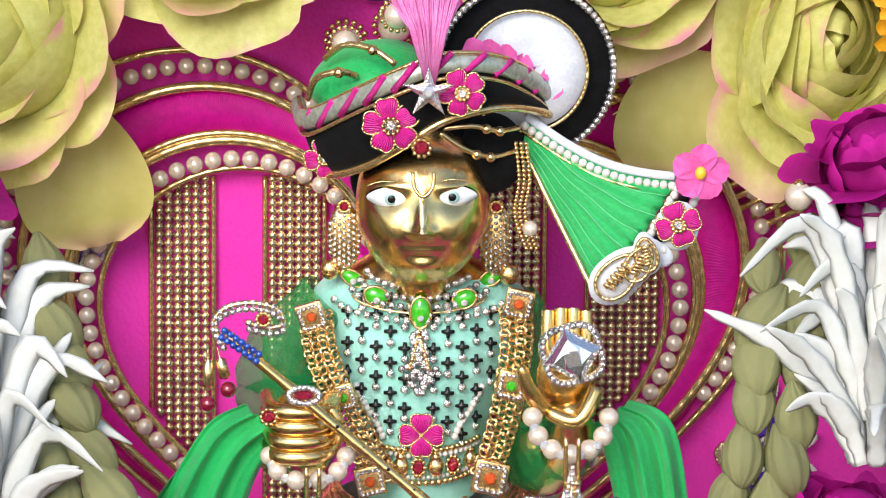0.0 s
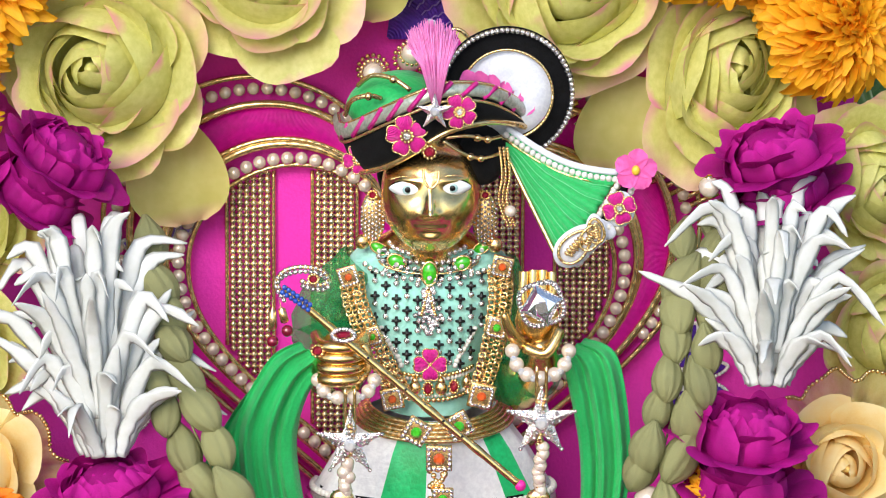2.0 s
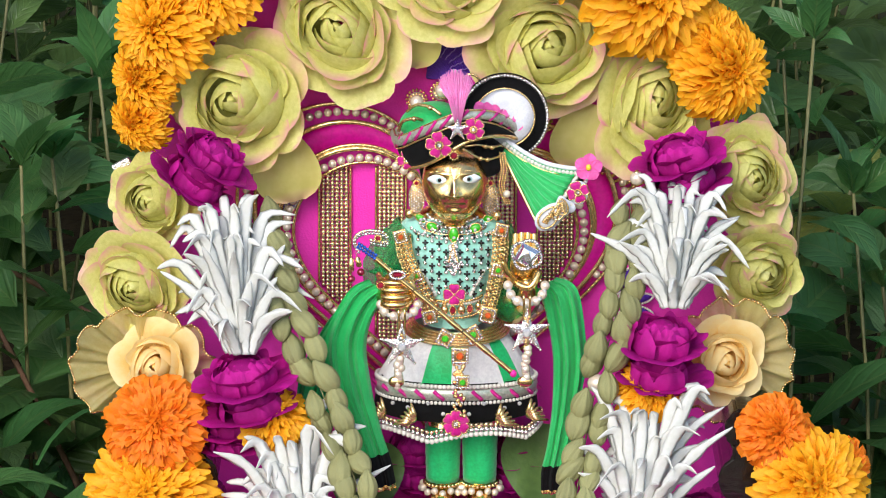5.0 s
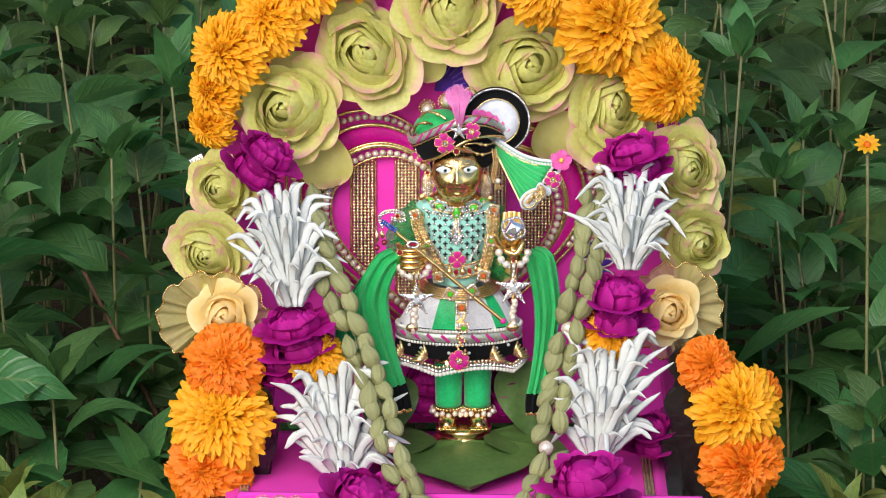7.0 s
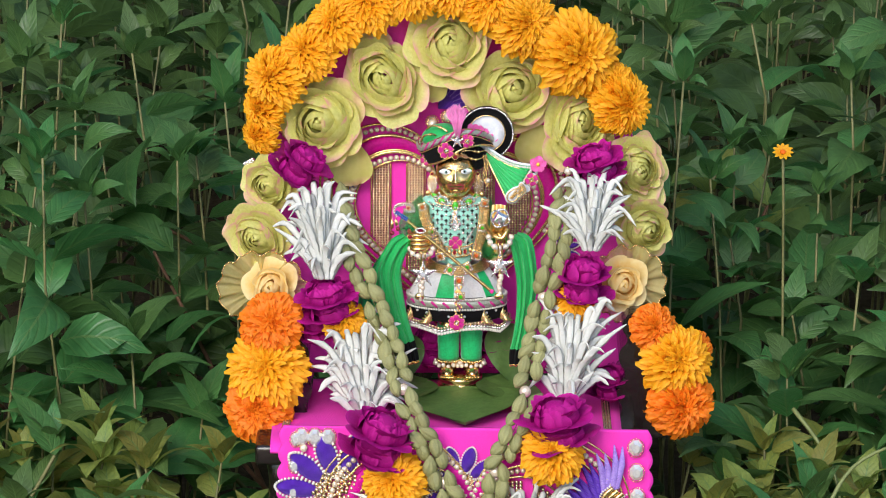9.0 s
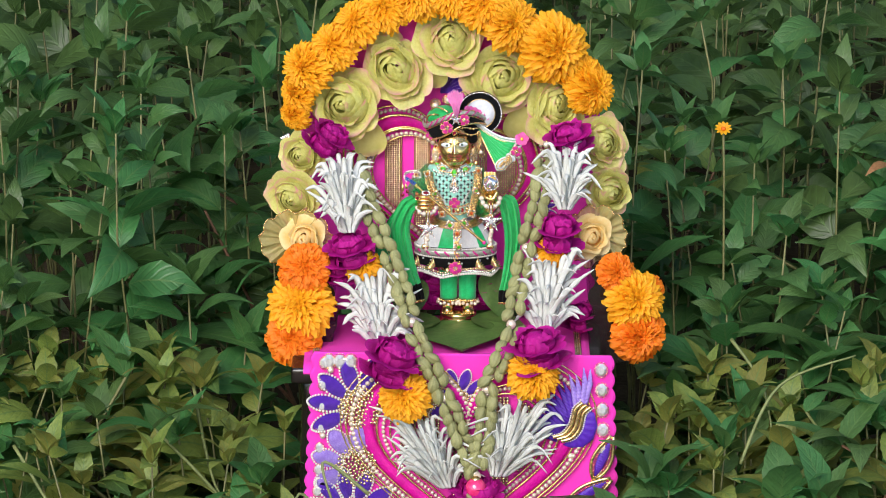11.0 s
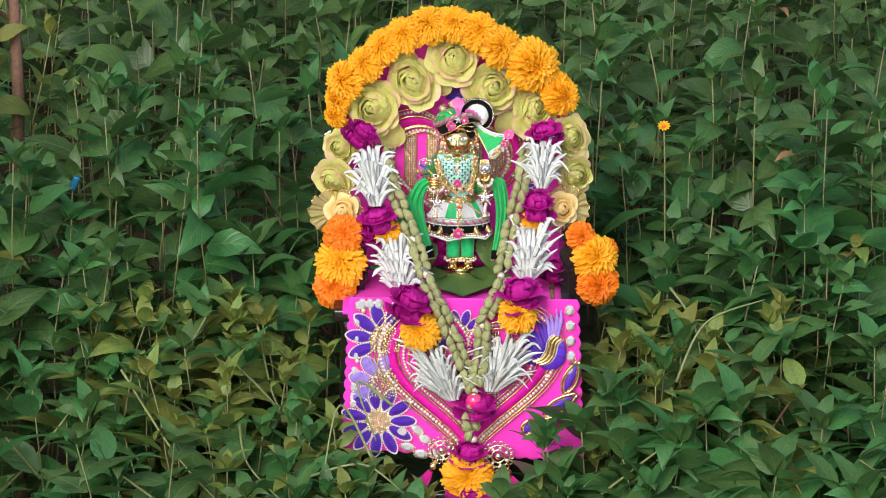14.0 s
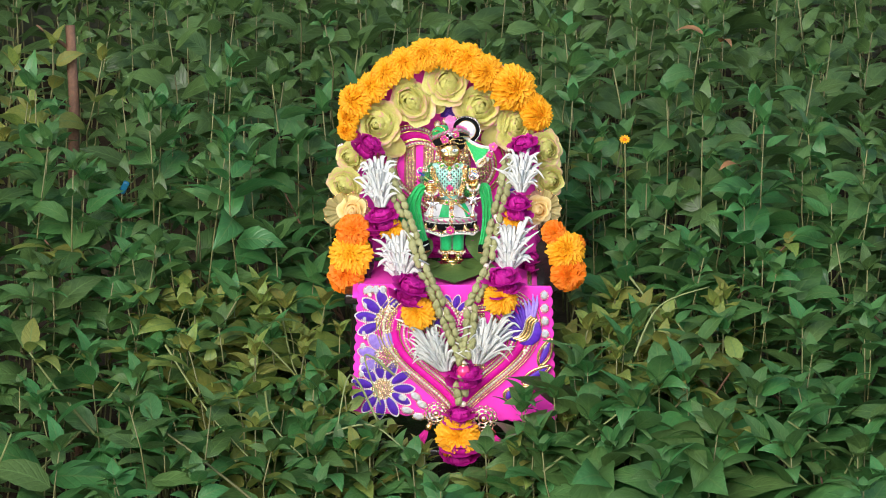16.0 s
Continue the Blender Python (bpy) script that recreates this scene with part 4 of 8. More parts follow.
def cup_petal(bm, a0, half, rim, zrim, base, zbase, rnd, lip=0.10, crumple=0.02, nu=14, nv=8, round_top=0.35, bowl=0.0):
    """A petal that wraps round the flower's axis (z): from a narrow base up and out to a rounded, turned-out rim."""
    uvl = bm.loops.layers.uv.verify()
    g, ph, pk = [], rnd.uniform(0, 6), rnd.uniform(2.0, 3.5)
    off, skew = rnd.uniform(-0.07, 0.07), rnd.uniform(-0.16, 0.16)
    for j in range(nv + 1):
        h = j / nv
        row = []
        for i in range(nu + 1):
            u = i / nu * 2 - 1
            hh = h * (1 - round_top * abs(u) ** 2.6 + skew * u)
            narrow = 0.45 + 0.55 * math.sin(min(1, h * 1.5) * math.pi / 2)
            a = a0 + half * u * narrow
            r = base + (rim - base) * ((1 - bowl) * hh ** 1.05 + bowl * math.sin(max(0, min(1, hh)) * math.pi / 2)) + lip * rim * max(0, hh - 0.72) * 2.2
            z = zbase + (zrim - zbase) * ((1 - bowl) * math.sin(hh * math.pi / 2) + bowl * (0.4 * hh + 0.6 * max(0, hh) ** 2)) - lip * 0.9 * max(0, hh - 0.80) * 2.0
            w = crumple * h * (math.sin(u * pk * 2 + ph) + 0.6 * math.sin(u * 7 + ph * 2))
            row.append(bm.verts.new((math.cos(a) * (r + w + off * rim), math.sin(a) * (r + w + off * rim), z + w * 1.2 + off * 0.4)))
        g.append(row)
    for j in range(nv):
        for i in range(nu):
            f = bm.faces.new((g[j][i], g[j][i + 1], g[j + 1][i + 1], g[j + 1][i]))
            for lp, (x, y) in zip(f.loops, ((i, j), (i + 1, j), (i + 1, j + 1), (i, j + 1))):
                lp[uvl].uv = (x / nu, y / nv)
    return bm


def ball_petal(bm, a0, half, big, top, zc, rnd, crumple=0.02, nu=14, nv=9):
    """A petal that lies on a globe of radius big, from under it up to a rounded rim near its top."""
    uvl = bm.loops.layers.uv.verify()
    g, ph, skew, bot = [], rnd.uniform(0, 6), rnd.uniform(-0.12, 0.12), radians(150)
    for j in range(nv + 1):
        h = j / nv
        row = []
        for i in range(nu + 1):
            u = i / nu * 2 - 1
            hh = h * (1 - 0.28 * abs(u) ** 2.4 + skew * u)
            th = bot + (top - bot) * hh
            rr = big * (1 + 0.34 * max(0, hh - 0.78)) + crumple * h * math.sin(u * 5 + ph)
            rr *= 1 + 0.09 * u
            a = a0 + half * u * (0.6 + 0.4 * math.sin(min(1, h * 1.6) * math.pi / 2))
            row.append(bm.verts.new((math.cos(a) * rr * math.sin(th), math.sin(a) * rr * math.sin(th), zc + rr * math.cos(th) * 0.9)))
        g.append(row)
    for j in range(nv):
        for i in range(nu):
            f = bm.faces.new((g[j][i], g[j][i + 1], g[j + 1][i + 1], g[j + 1][i]))
            for lp, (x, y) in zip(f.loops, ((i, j), (i + 1, j), (i + 1, j + 1), (i, j + 1))):
                lp[uvl].uv = (x / nu, y / nv)
    return bm


def globe_rose(seed, mats, inner=(3, 3, 4, 4, 5), outer=(5, 6, 6), crumple=0.014):
    """A full rose of radius 1 along +z: petals closed round a heart, broad open petals outside."""
    rnd = random.Random(seed)
    out = []
    for li, c in enumerate(inner):
        s = li / (len(inner) - 1)
        a0 = rnd.uniform(0, 6)
        ax, ay = rnd.uniform(-0.05, 0.05), rnd.uniform(-0.05, 0.05)
        for k in range(c):
            bm = bmesh.new()
            big = (0.22 + 0.40 * s) * rnd.uniform(0.94, 1.06)
            rim = (0.05 + 0.38 * s) * rnd.uniform(0.85, 1.12)
            ball_petal(bm, a0 + 2 * math.pi * k / c + rnd.uniform(-0.3, 0.3), math.pi / c * rnd.uniform(1.25, 1.7), big, math.asin(min(0.95, rim / big)), 0.24 * (1 - s) - 0.05, rnd, crumple)
            for v in bm.verts:
                v.co.x += ax
                v.co.y += ay
            out.append((mesh_of("petal", bm, mats[0]), mats[0]))
    for li, c in enumerate(outer):
        s = li / (len(outer) - 1)
        a0 = rnd.uniform(0, 6)
        for k in range(c):
            bm = bmesh.new()
            cup_petal(bm, a0 + 2 * math.pi * k / c + rnd.uniform(-0.3, 0.3), math.pi / c * rnd.uniform(1.25, 1.75), (0.70 + 0.30 * s) * rnd.uniform(0.9, 1.08), 0.34 - 0.36 * s + rnd.uniform(-0.06, 0.06), 0.16, -0.45, rnd, 0.10 * s, 0.03, bowl=0.35)
            mat = mats[1] if rnd.random() < 0.4 else mats[0]
            out.append((mesh_of("petal", bm, mat), mat))
    return out


GREEN_SETS = [globe_rose(11 + k, (ROSEGREEN, ROSEPINK)) for k in range(3)]
PEACH_SETS = [globe_rose(31, (PEACH, PEACH), (3, 3, 4, 4), (5, 5))]


def rose(at, rx, rz, way, spin, sets, k, label, name="rose", group=""):
    m = aim(at, way, spin)
    ob = thing(name, at, label, "rose", group)
    ob.rotation_euler = m.to_euler()
    ob.scale = (rx, rz, (rx + rz) / 2)
    for me, mat in sets[k % len(sets)]:
        part("petal", me, mat, ob)
    bm = bmesh.new()
    ball(bm, (0, 0, 0.1), 0.09, 12, 10, (1, 1, 3.0))
    part("bud", bm, sets[0][0][1], ob)
    return ob


GL = "pale yellow-green fabric rose with pink-edged petals on the arch"
for i, (at, rx, rz, way) in enumerate((
        ((-0.1017, 0.0260, 0.7209), 0.036782, 0.035711, (-0.25, -0.9, 0.15)),
        ((-0.0516, 0.0280, 0.7554), 0.031426, 0.039996, (-0.10, -0.9, 0.35)),
        ((0.0019, 0.0300, 0.7830), 0.035376, 0.032849, (0.0, -0.9, 0.45)),
        ((0.0510, 0.0300, 0.7460), 0.034997, 0.038568, (0.10, -0.85, 0.35)),
        ((0.1040, 0.0260, 0.7213), 0.028569, 0.037854, (0.22, -0.9, 0.20)),
        ((0.1509, 0.0150, 0.6855), 0.025712, 0.031426, (0.35, -0.9, 0.15)),
        ((0.1576, 0.0050, 0.6400), 0.024283, 0.026426, (0.40, -0.9, -0.1)),
        ((-0.1432, 0.0150, 0.6719), 0.023569, 0.023569, (-0.35, -0.9, 0.1)),
        ((-0.1515, 0.0000, 0.6322), 0.029283, 0.024998, (-0.25, -0.9, 0.0)))):
    rose(at, rx, rz, way, 40 * i, GREEN_SETS, i, GL, "green_rose", "green roses on the arch")
for at, r, way in (((-0.1403, -0.0200, 0.5963), 0.022141, (-0.1, -0.95, 0.25)), ((0.1399, -0.0200, 0.5999), 0.021427, (0.15, -0.95, 0.15))):
    rose(at, r, r, way, 20, PEACH_SETS, 0, "peach-coloured foam rose set in a gold tulle frill", "peach_rose", "peach roses")


def big_petal(at, ln, wd, way, turn):
    """A loose broad petal laid behind the roses."""
    ob = thing("loose_petal", at, "loose pale petal with a pink flush behind the roses", "petal", "loose petals")
    bm = bmesh.new()
    petal(bm, Matrix(), ln, wd, 0.10, 0.15, 16, 16, 0.6, 0.03, random.Random(3), 0.4)
    part("blade", bm, ROSEPINK, ob)
    ob.rotation_euler = (aim(at, way) @ pose(0, 0, 0, 0, 0, turn)).to_euler()


big_petal((-0.0834, 0.0360, 0.7037), 0.039282, 0.033925, (0, -1, 0), 195)
big_petal((0.0710, 0.0360, 0.7170), 0.033925, 0.032140, (0, -1, 0), 175)
big_petal((-0.0116, 0.0360, 0.7665), 0.032140, 0.028569, (0, -1, 0), 170)
big_petal((0.1173, 0.0300, 0.7351), 0.042853, 0.021427, (0, -1, 0), 190)


def tulle(at, r, rz):
    ob = thing("tulle_frill", at, "ruffled gold tulle frill with a glittering beaded edge", "frill", "tulle frills")
    bm = bmesh.new()
    n, rings = 90, 6
    g = []
    for j in range(rings + 1):
        f = 0.2 + 0.8 * j / rings
        g.append([bm.verts.new((math.cos(2 * math.pi * k / n) * r * f * (1 + 0.05 * math.sin(k * 0.9)), -0.008 * f + 0.0035 * f * math.sin(2 * math.pi * k / n * 11) + 0.003 * math.sin(k * 1.3), math.sin(2 * math.pi * k / n) * rz * f * (1 + 0.04 * math.cos(k * 0.7)))) for k in range(n)])
    for j in range(rings):
        for k in range(n):
            bm.faces.new((g[j][k], g[j][(k + 1) % n], g[j + 1][(k + 1) % n], g[j + 1][k]))
    edge = [Vector(at) + v.co for v in g[-1]]
    part("frill", bm, TULLE, ob)
    bead_part("beaded_edge", spaced(edge + [edge[0]], 0.0018), 0.0008, GOLD, ob, seg=5, rings=4)


tulle((-0.1482, -0.0040, 0.5924), 0.034997, 0.029997)
tulle((0.1445, -0.0040, 0.5979), 0.029283, 0.031426)


def marigold_mesh(seed, mat, count=400, ball_up=0.9, wide=0.225, frill=0.12):
    """A pompom of many petals of radius 1, its face along +z."""
    rnd = random.Random(seed)
    bm = bmesh.new()
    for i in range(count):
        f = (i + 0.5) / count
        el = 92 - 112 * f ** 0.8
        az = i * 137.508
        ln = (0.30 + 0.34 * f) * rnd.uniform(0.78, 1.2)
        wd = wide * (0.7 + 0.6 * f) * rnd.uniform(0.8, 1.2)
        e = radians(el)
        base = Vector((math.cos(e) * math.cos(radians(az)), math.cos(e) * math.sin(radians(az)), math.sin(e) * ball_up)) * (0.52 + 0.12 * f)
        m = Matrix.Translation(base) @ pose(0, 0, 0, 0, 0, az - 90) @ pose(0, 0, 0, el * 0.82 + rnd.uniform(-26, 26), rnd.uniform(-25, 25), 0)
        petal(bm, m, ln, wd, 0.35, 0.5, 2 if frill < 0.2 else 4, 3, 0.6, frill, rnd, 0.35, 0.30 if frill < 0.2 else 0.75)
    me = mesh_of("petals", bm, mat)
    bm = bmesh.new()
    ball(bm, (0, 0, 0), 0.62, 14, 10, (1, 1, 0.85))
    return me, mesh_of("heart", bm, mat)


MARI = [marigold_mesh(60 + k, MARIGOLD) for k in range(3)]
ORAN = [marigold_mesh(70 + k, ORANGE, 240, wide=0.36, frill=0.30) for k in range(2)]


def marigold(at, r, rz, way, sets, k, label, group):
    ob = thing("marigold", at, label, "marigold", group)
    m = aim(at, way, 57 * k)
    ob.rotation_euler = m.to_euler()
    ob.scale = (r, r, r)
    a, h = sets[k % len(sets)]
    part("petals", a, None, ob, kind="stuff")
    part("heart", h, None, ob)
    ob.scale = (r, r, (r + rz) / 2)
    return ob


ML = "fresh yellow-orange marigold in the garland over the arch"
for i, (at, r, way) in enumerate((
        ((-0.1498, 0.0220, 0.7106), 0.015032, (-0.7, -0.8, -0.2)), ((-0.1467, 0.0220, 0.7323), 0.018039, (-0.7, -0.8, 0.0)), ((-0.1376, 0.0200, 0.7576), 0.024051, (-0.5, -0.8, 0.2)), ((-0.1120, 0.0220, 0.7788), 0.022548, (-0.4, -0.8, 0.4)), ((-0.0895, 0.0240, 0.8015), 0.021797, (-0.4, -0.7, 0.5)),
        ((-0.0625, 0.0260, 0.8165), 0.022548, (-0.2, -0.8, 0.6)), ((-0.0311, 0.0260, 0.8304), 0.023300, (-0.1, -0.8, 0.6)), ((0.0004, 0.0260, 0.8320), 0.021797, (0.1, -0.8, 0.6)), ((0.0326, 0.0240, 0.8218), 0.024051, (0.2, -0.8, 0.5)), ((0.0604, 0.0220, 0.8023), 0.025555, (0.3, -0.8, 0.4)),
        ((0.1024, 0.0180, 0.7787), 0.031568, (0.3, -0.9, 0.2)), ((0.1379, 0.0180, 0.7386), 0.023300, (0.5, -0.8, 0.1)), ((0.1282, 0.0220, 0.7515), 0.019542, (0.3, -0.9, 0.1)))):
    marigold(at, r * 0.93, r * 0.93, way, MARI, i, ML, "marigolds over the arch")
for i, (at, r, way, s, lab) in enumerate((
        ((-0.1385, -0.0500, 0.5754), 0.024283, (-0.1, -0.9, 0.4), ORAN, "deep orange marigold beside the throne's arm"), ((-0.1414, -0.0550, 0.5392), 0.031426, (-0.1, -0.85, 0.5), MARI, "large yellow marigold beside the throne's arm"), ((-0.1501, -0.0600, 0.5062), 0.025712, (-0.2, -0.95, 0.2), ORAN, "deep orange marigold beside the throne's arm"),
        ((0.1631, -0.0500, 0.5731), 0.017856, (0.3, -0.9, 0.3), ORAN, "deep orange marigold beside the throne's arm"), ((0.1811, -0.0520, 0.5464), 0.028569, (0.3, -0.9, 0.3), MARI, "large yellow marigold beside the throne's arm"), ((0.1851, -0.0560, 0.5113), 0.025712, (0.3, -0.9, 0.1), ORAN, "deep orange marigold beside the throne's arm"), ((0.1945, -0.0400, 0.5509), 0.017141, (0.5, -0.8, 0.3), ORAN, "deep orange marigold beside the throne's arm"),
        ((-0.0818, -0.0500, 0.5785), 0.017141, (0.0, -0.7, 0.7), MARI, "small yellow marigold on the garland"), ((0.1013, -0.0500, 0.5951), 0.017141, (0.0, -0.7, 0.7), MARI, "small yellow marigold on the garland"),
        ((-0.0404, -0.1500, 0.4768), 0.024005, (-0.1, -0.8, 0.5), MARI, "small yellow marigold on the garland"), ((0.0819, -0.1500, 0.5002), 0.024005, (0.1, -0.8, 0.5), MARI, "small yellow marigold on the garland"), ((0.0210, -0.1550, 0.2853), 0.032319, (0, -0.9, 0.3), MARI, "small yellow marigold at the garland's end"))):
    marigold(at, r * 0.88, r * 0.72, way, s, i, lab, "marigolds by the throne")


def tuft_mesh(seed):
    """Two full crumpled roses strung one over the other, radius 1, height 2."""
    out = []
    for k, z in enumerate((0.35, -0.45)):
        for me, mat in globe_rose(seed * 7 + k, (MAGENTA, MAGENTA), (4, 5, 6, 7, 8), (7, 8), 0.04):
            me.transform(Matrix.Translation((0, 0, z)) @ pose(0, 0, 0, 0, 0, 40 * k))
            out.append(me)
    return out


TUFTS = [tuft_mesh(80 + k) for k in range(3)]


def tuft(at, rx, rz, tilt, k):
    ob = thing("magenta_rose", at, "deep magenta rose strung with crumpled layered petals", "rose", "magenta roses in the garland")
    ob.rotation_euler = (Matrix.Rotation(radians(tilt), 3, 'Y') @ Matrix.Rotation(radians(10), 3, 'X') @ Matrix.Rotation(radians(50 * k), 3, 'Z')).to_euler()
    ob.scale = (rx, rx, rz)
    for me in TUFTS[k % 3]:
        part("petal", me, MAGENTA, ob)
    bm = bmesh.new()
    ball(bm, (0, 0, 0), 0.55, 10, 8, (1, 1, 1.5))
    part("core", bm, MAGENTA, ob)


for i, (at, rx, rz, tl) in enumerate((
        ((-0.1157, -0.0100, 0.6949), 0.022141, 0.018570, 35), ((0.1162, -0.0120, 0.6970), 0.023569, 0.016427, -15), ((-0.0952, -0.0500, 0.5939), 0.024998, 0.018570, -10), ((0.1060, -0.0500, 0.6128), 0.023569, 0.021427, 5),
        ((-0.0521, -0.1480, 0.5112), 0.029059, 0.025268, 20), ((0.0856, -0.1450, 0.5233), 0.029059, 0.022742, -10), ((0.0299, -0.1500, 0.3789), 0.026532, 0.018951, 0), ((0.0224, -0.1500, 0.3150), 0.024051, 0.016535, 0), ((0.0226, -0.1580, 0.2643), 0.030064, 0.021045, 0),
        ((-0.0131, 0.0200, 0.5360), 0.018570, 0.016427, 0), ((0.0376, 0.0200, 0.5361), 0.018570, 0.016427, 0), ((0.1282, -0.0350, 0.5232), 0.017141, 0.014999, 0), ((-0.1035, -0.0400, 0.5688), 0.017141, 0.012856, 0))):
    tuft(at, rx, rz, tl, i)


def tuberose(foot, head, spread, seed, tiers=5, per=15, fine=1.0):
    """A bunch of white tuberose: tubes rising from one foot, flaring into curled narrow petals in tiers."""
    rnd = random.Random(seed)
    foot, head = Vector(foot), Vector(head)
    ob = thing("tuberose_bunch", foot, "bunch of fresh white tuberose with narrow curling petals", "flower", "tuberose bunches")
    axis = head - foot
    ln = axis.length
    axis.normalize()
    side = Vector((1, 0, 0))
    out = Vector((0, -1, 0))
    for t in range(tiers):
        for k in range(per):
            bm = bmesh.new()
            a = 2 * math.pi * (k + 0.5 * (t % 2)) / per + rnd.uniform(-0.25, 0.25)
            d = side * math.cos(a) + out * (math.sin(a) * 0.75)
            h = ln * (0.20 + 0.76 * t / (tiers - 1)) * rnd.uniform(0.88, 1.08)
            s = spread * (rnd.uniform(0.55, 1.15) if t < 3 else rnd.uniform(0.30, 1.0))
            low = axis * (ln * max(0.0, 0.12 * t - 0.05))
            mid = axis * h * 0.72 + d * s * 0.20
            bend = axis * (h + s * 0.18) + d * s * 0.62
            tip = axis * (h + s * rnd.uniform(-0.15, 0.55)) + d * s * rnd.uniform(0.85, 1.15)
            path = smooth_path([low + d * spread * 0.16, mid + d * spread * 0.12, bend, tip], 4)
            w = [0.0030, 0.0031, 0.0032, 0.0033, 0.0035, 0.0038, 0.0041, 0.0042, 0.0039, 0.0033, 0.0025, 0.0016, 0.0004]
            tube(bm, path, [x * spread / 0.030 * fine * rnd.uniform(0.40, 0.66) for x in w[:len(path)]], 6, squash=0.28)
            part("petal", bm, TUBEROSE, ob)
    bm = bmesh.new()
    tube(bm, [axis * 0.0, axis * ln * 0.3, axis * ln * 0.75], [0.0035, 0.0045, 0.002], 8)
    part("stalk", bm, TUBEROSE, ob)


for i, (f, h, s) in enumerate((
        ((-0.0972, -0.0500, 0.6123), (-0.1052, -0.0300, 0.6756), 0.037854), ((0.1128, -0.0500, 0.6366), (0.1149, -0.0320, 0.6890), 0.035711),
        ((-0.0632, -0.0750, 0.5012), (-0.0753, -0.0600, 0.5730), 0.039996), ((0.0935, -0.0750, 0.5190), (0.1024, -0.0600, 0.5907), 0.039282),
        ((0.0000, -0.1500, 0.3868), (-0.0298, -0.1480, 0.4502), 0.041693), ((0.0499, -0.1500, 0.3986), (0.0733, -0.1480, 0.4645), 0.042956))):
    tuberose(f, h, s * (1.12 if i > 3 else 1.0), 200 + i, per=15, fine=0.62 if i > 3 else 1.0)


def pod_mesh(seed):
    rnd = random.Random(seed)
    bm = bmesh.new()
    uvl = bm.loops.layers.uv.verify()
    n, rings = 24, 9
    g = []
    for j in range(rings + 1):
        v = j / rings
        r = 0.30 * math.sin(math.pi * min(0.985, max(0.02, v)) ** 0.92) ** 0.58
        g.append([bm.verts.new((math.cos(2 * math.pi * k / n) * r * (1 + 0.09 * math.cos(6 * math.pi * k / n) + 0.035 * math.cos(16 * math.pi * k / n)), math.sin(2 * math.pi * k / n) * r * (1 + 0.09 * math.cos(6 * math.pi * k / n) + 0.035 * math.cos(16 * math.pi * k / n)), v - 0.5 + (0.06 if j == rings else 0))) for k in range(n)])
    for j in range(rings):
        for k in range(n):
            f = bm.faces.new((g[j][k], g[j][(k + 1) % n], g[j + 1][(k + 1) % n], g[j + 1][k]))
            for lp, (a, b) in zip(f.loops, ((k, j), (k + 1, j), (k + 1, j + 1), (k, j + 1))):
                lp[uvl].uv = (a / n, b / rings)
    bm.faces.new(list(reversed(g[0])))
    bm.faces.new(g[-1])
    return mesh_of("pod", bm, POD)


PODS = [pod_mesh(k) for k in range(2)]


def garland(runs, label, seed):
    """Cardamom pods in two close rows along each run, with a pearl between runs."""
    rnd = random.Random(seed)
    ob = thing("cardamom_garland", runs[0][0], label, "garland", "cardamom garlands")
    b = base_of(ob)
    for run in runs:
        path = smooth_path(run, 8)
        cord("thread", path, 0.0004, ob, POD, n=5)
        pts = spaced(path, 0.0112)
        for i, p in enumerate(pts):
            q = pts[min(i + 1, len(pts) - 1)]
            o = pts[max(i - 1, 0)]
            t = (q - o).normalized()
            side = t.cross(Vector((0, -1, 0))).normalized()
            for s in (-1, 1):
                c = p + side * s * 0.0052 + t * (0.0050 * s + rnd.uniform(-0.0022, 0.0022)) + Vector((0, -0.003 + rnd.uniform(-0.002, 0.002), 0))
                ln = rnd.uniform(0.0150, 0.0190)
                m = Matrix.Translation(c - b) @ (t * -1 + side * (s * -0.15 + rnd.uniform(-0.45, 0.45)) + Vector((0, rnd.uniform(-0.45, 0.45), 0))).to_track_quat("Z", "Y").to_matrix().to_4x4() @ pose(0, 0, 0, 0, 0, rnd.uniform(0, 360))
                put("pod", PODS[rnd.randrange(2)], ob, m @ Matrix.Diagonal((ln * 1.03, ln * 1.03, ln, 1)))
        bm = bmesh.new()
        ball(bm, path[-1] + t * 0.008 - b, 0.0048, 16, 10)
        part("pearl", bm, PEARL, ob, "white pearl bead")


garland([[(-0.0875, -0.0200, 0.6657), (-0.0798, -0.0350, 0.6412), (-0.0705, -0.0450, 0.6220), (-0.0633, -0.0500, 0.6080)],
         [(-0.0587, -0.0550, 0.5955), (-0.0516, -0.0600, 0.5786), (-0.0434, -0.0700, 0.5595), (-0.0362, -0.0850, 0.5392)],
         [(-0.0311, -0.1300, 0.5337), (-0.0199, -0.1400, 0.5140), (-0.0093, -0.1450, 0.4928), (-0.0050, -0.1460, 0.4821)],
         [(0.0000, -0.1480, 0.4710), (0.0093, -0.1500, 0.4489), (0.0205, -0.1520, 0.4234), (0.0262, -0.1520, 0.4058)]], "garland of pale green cardamom pods and pearls", 1)
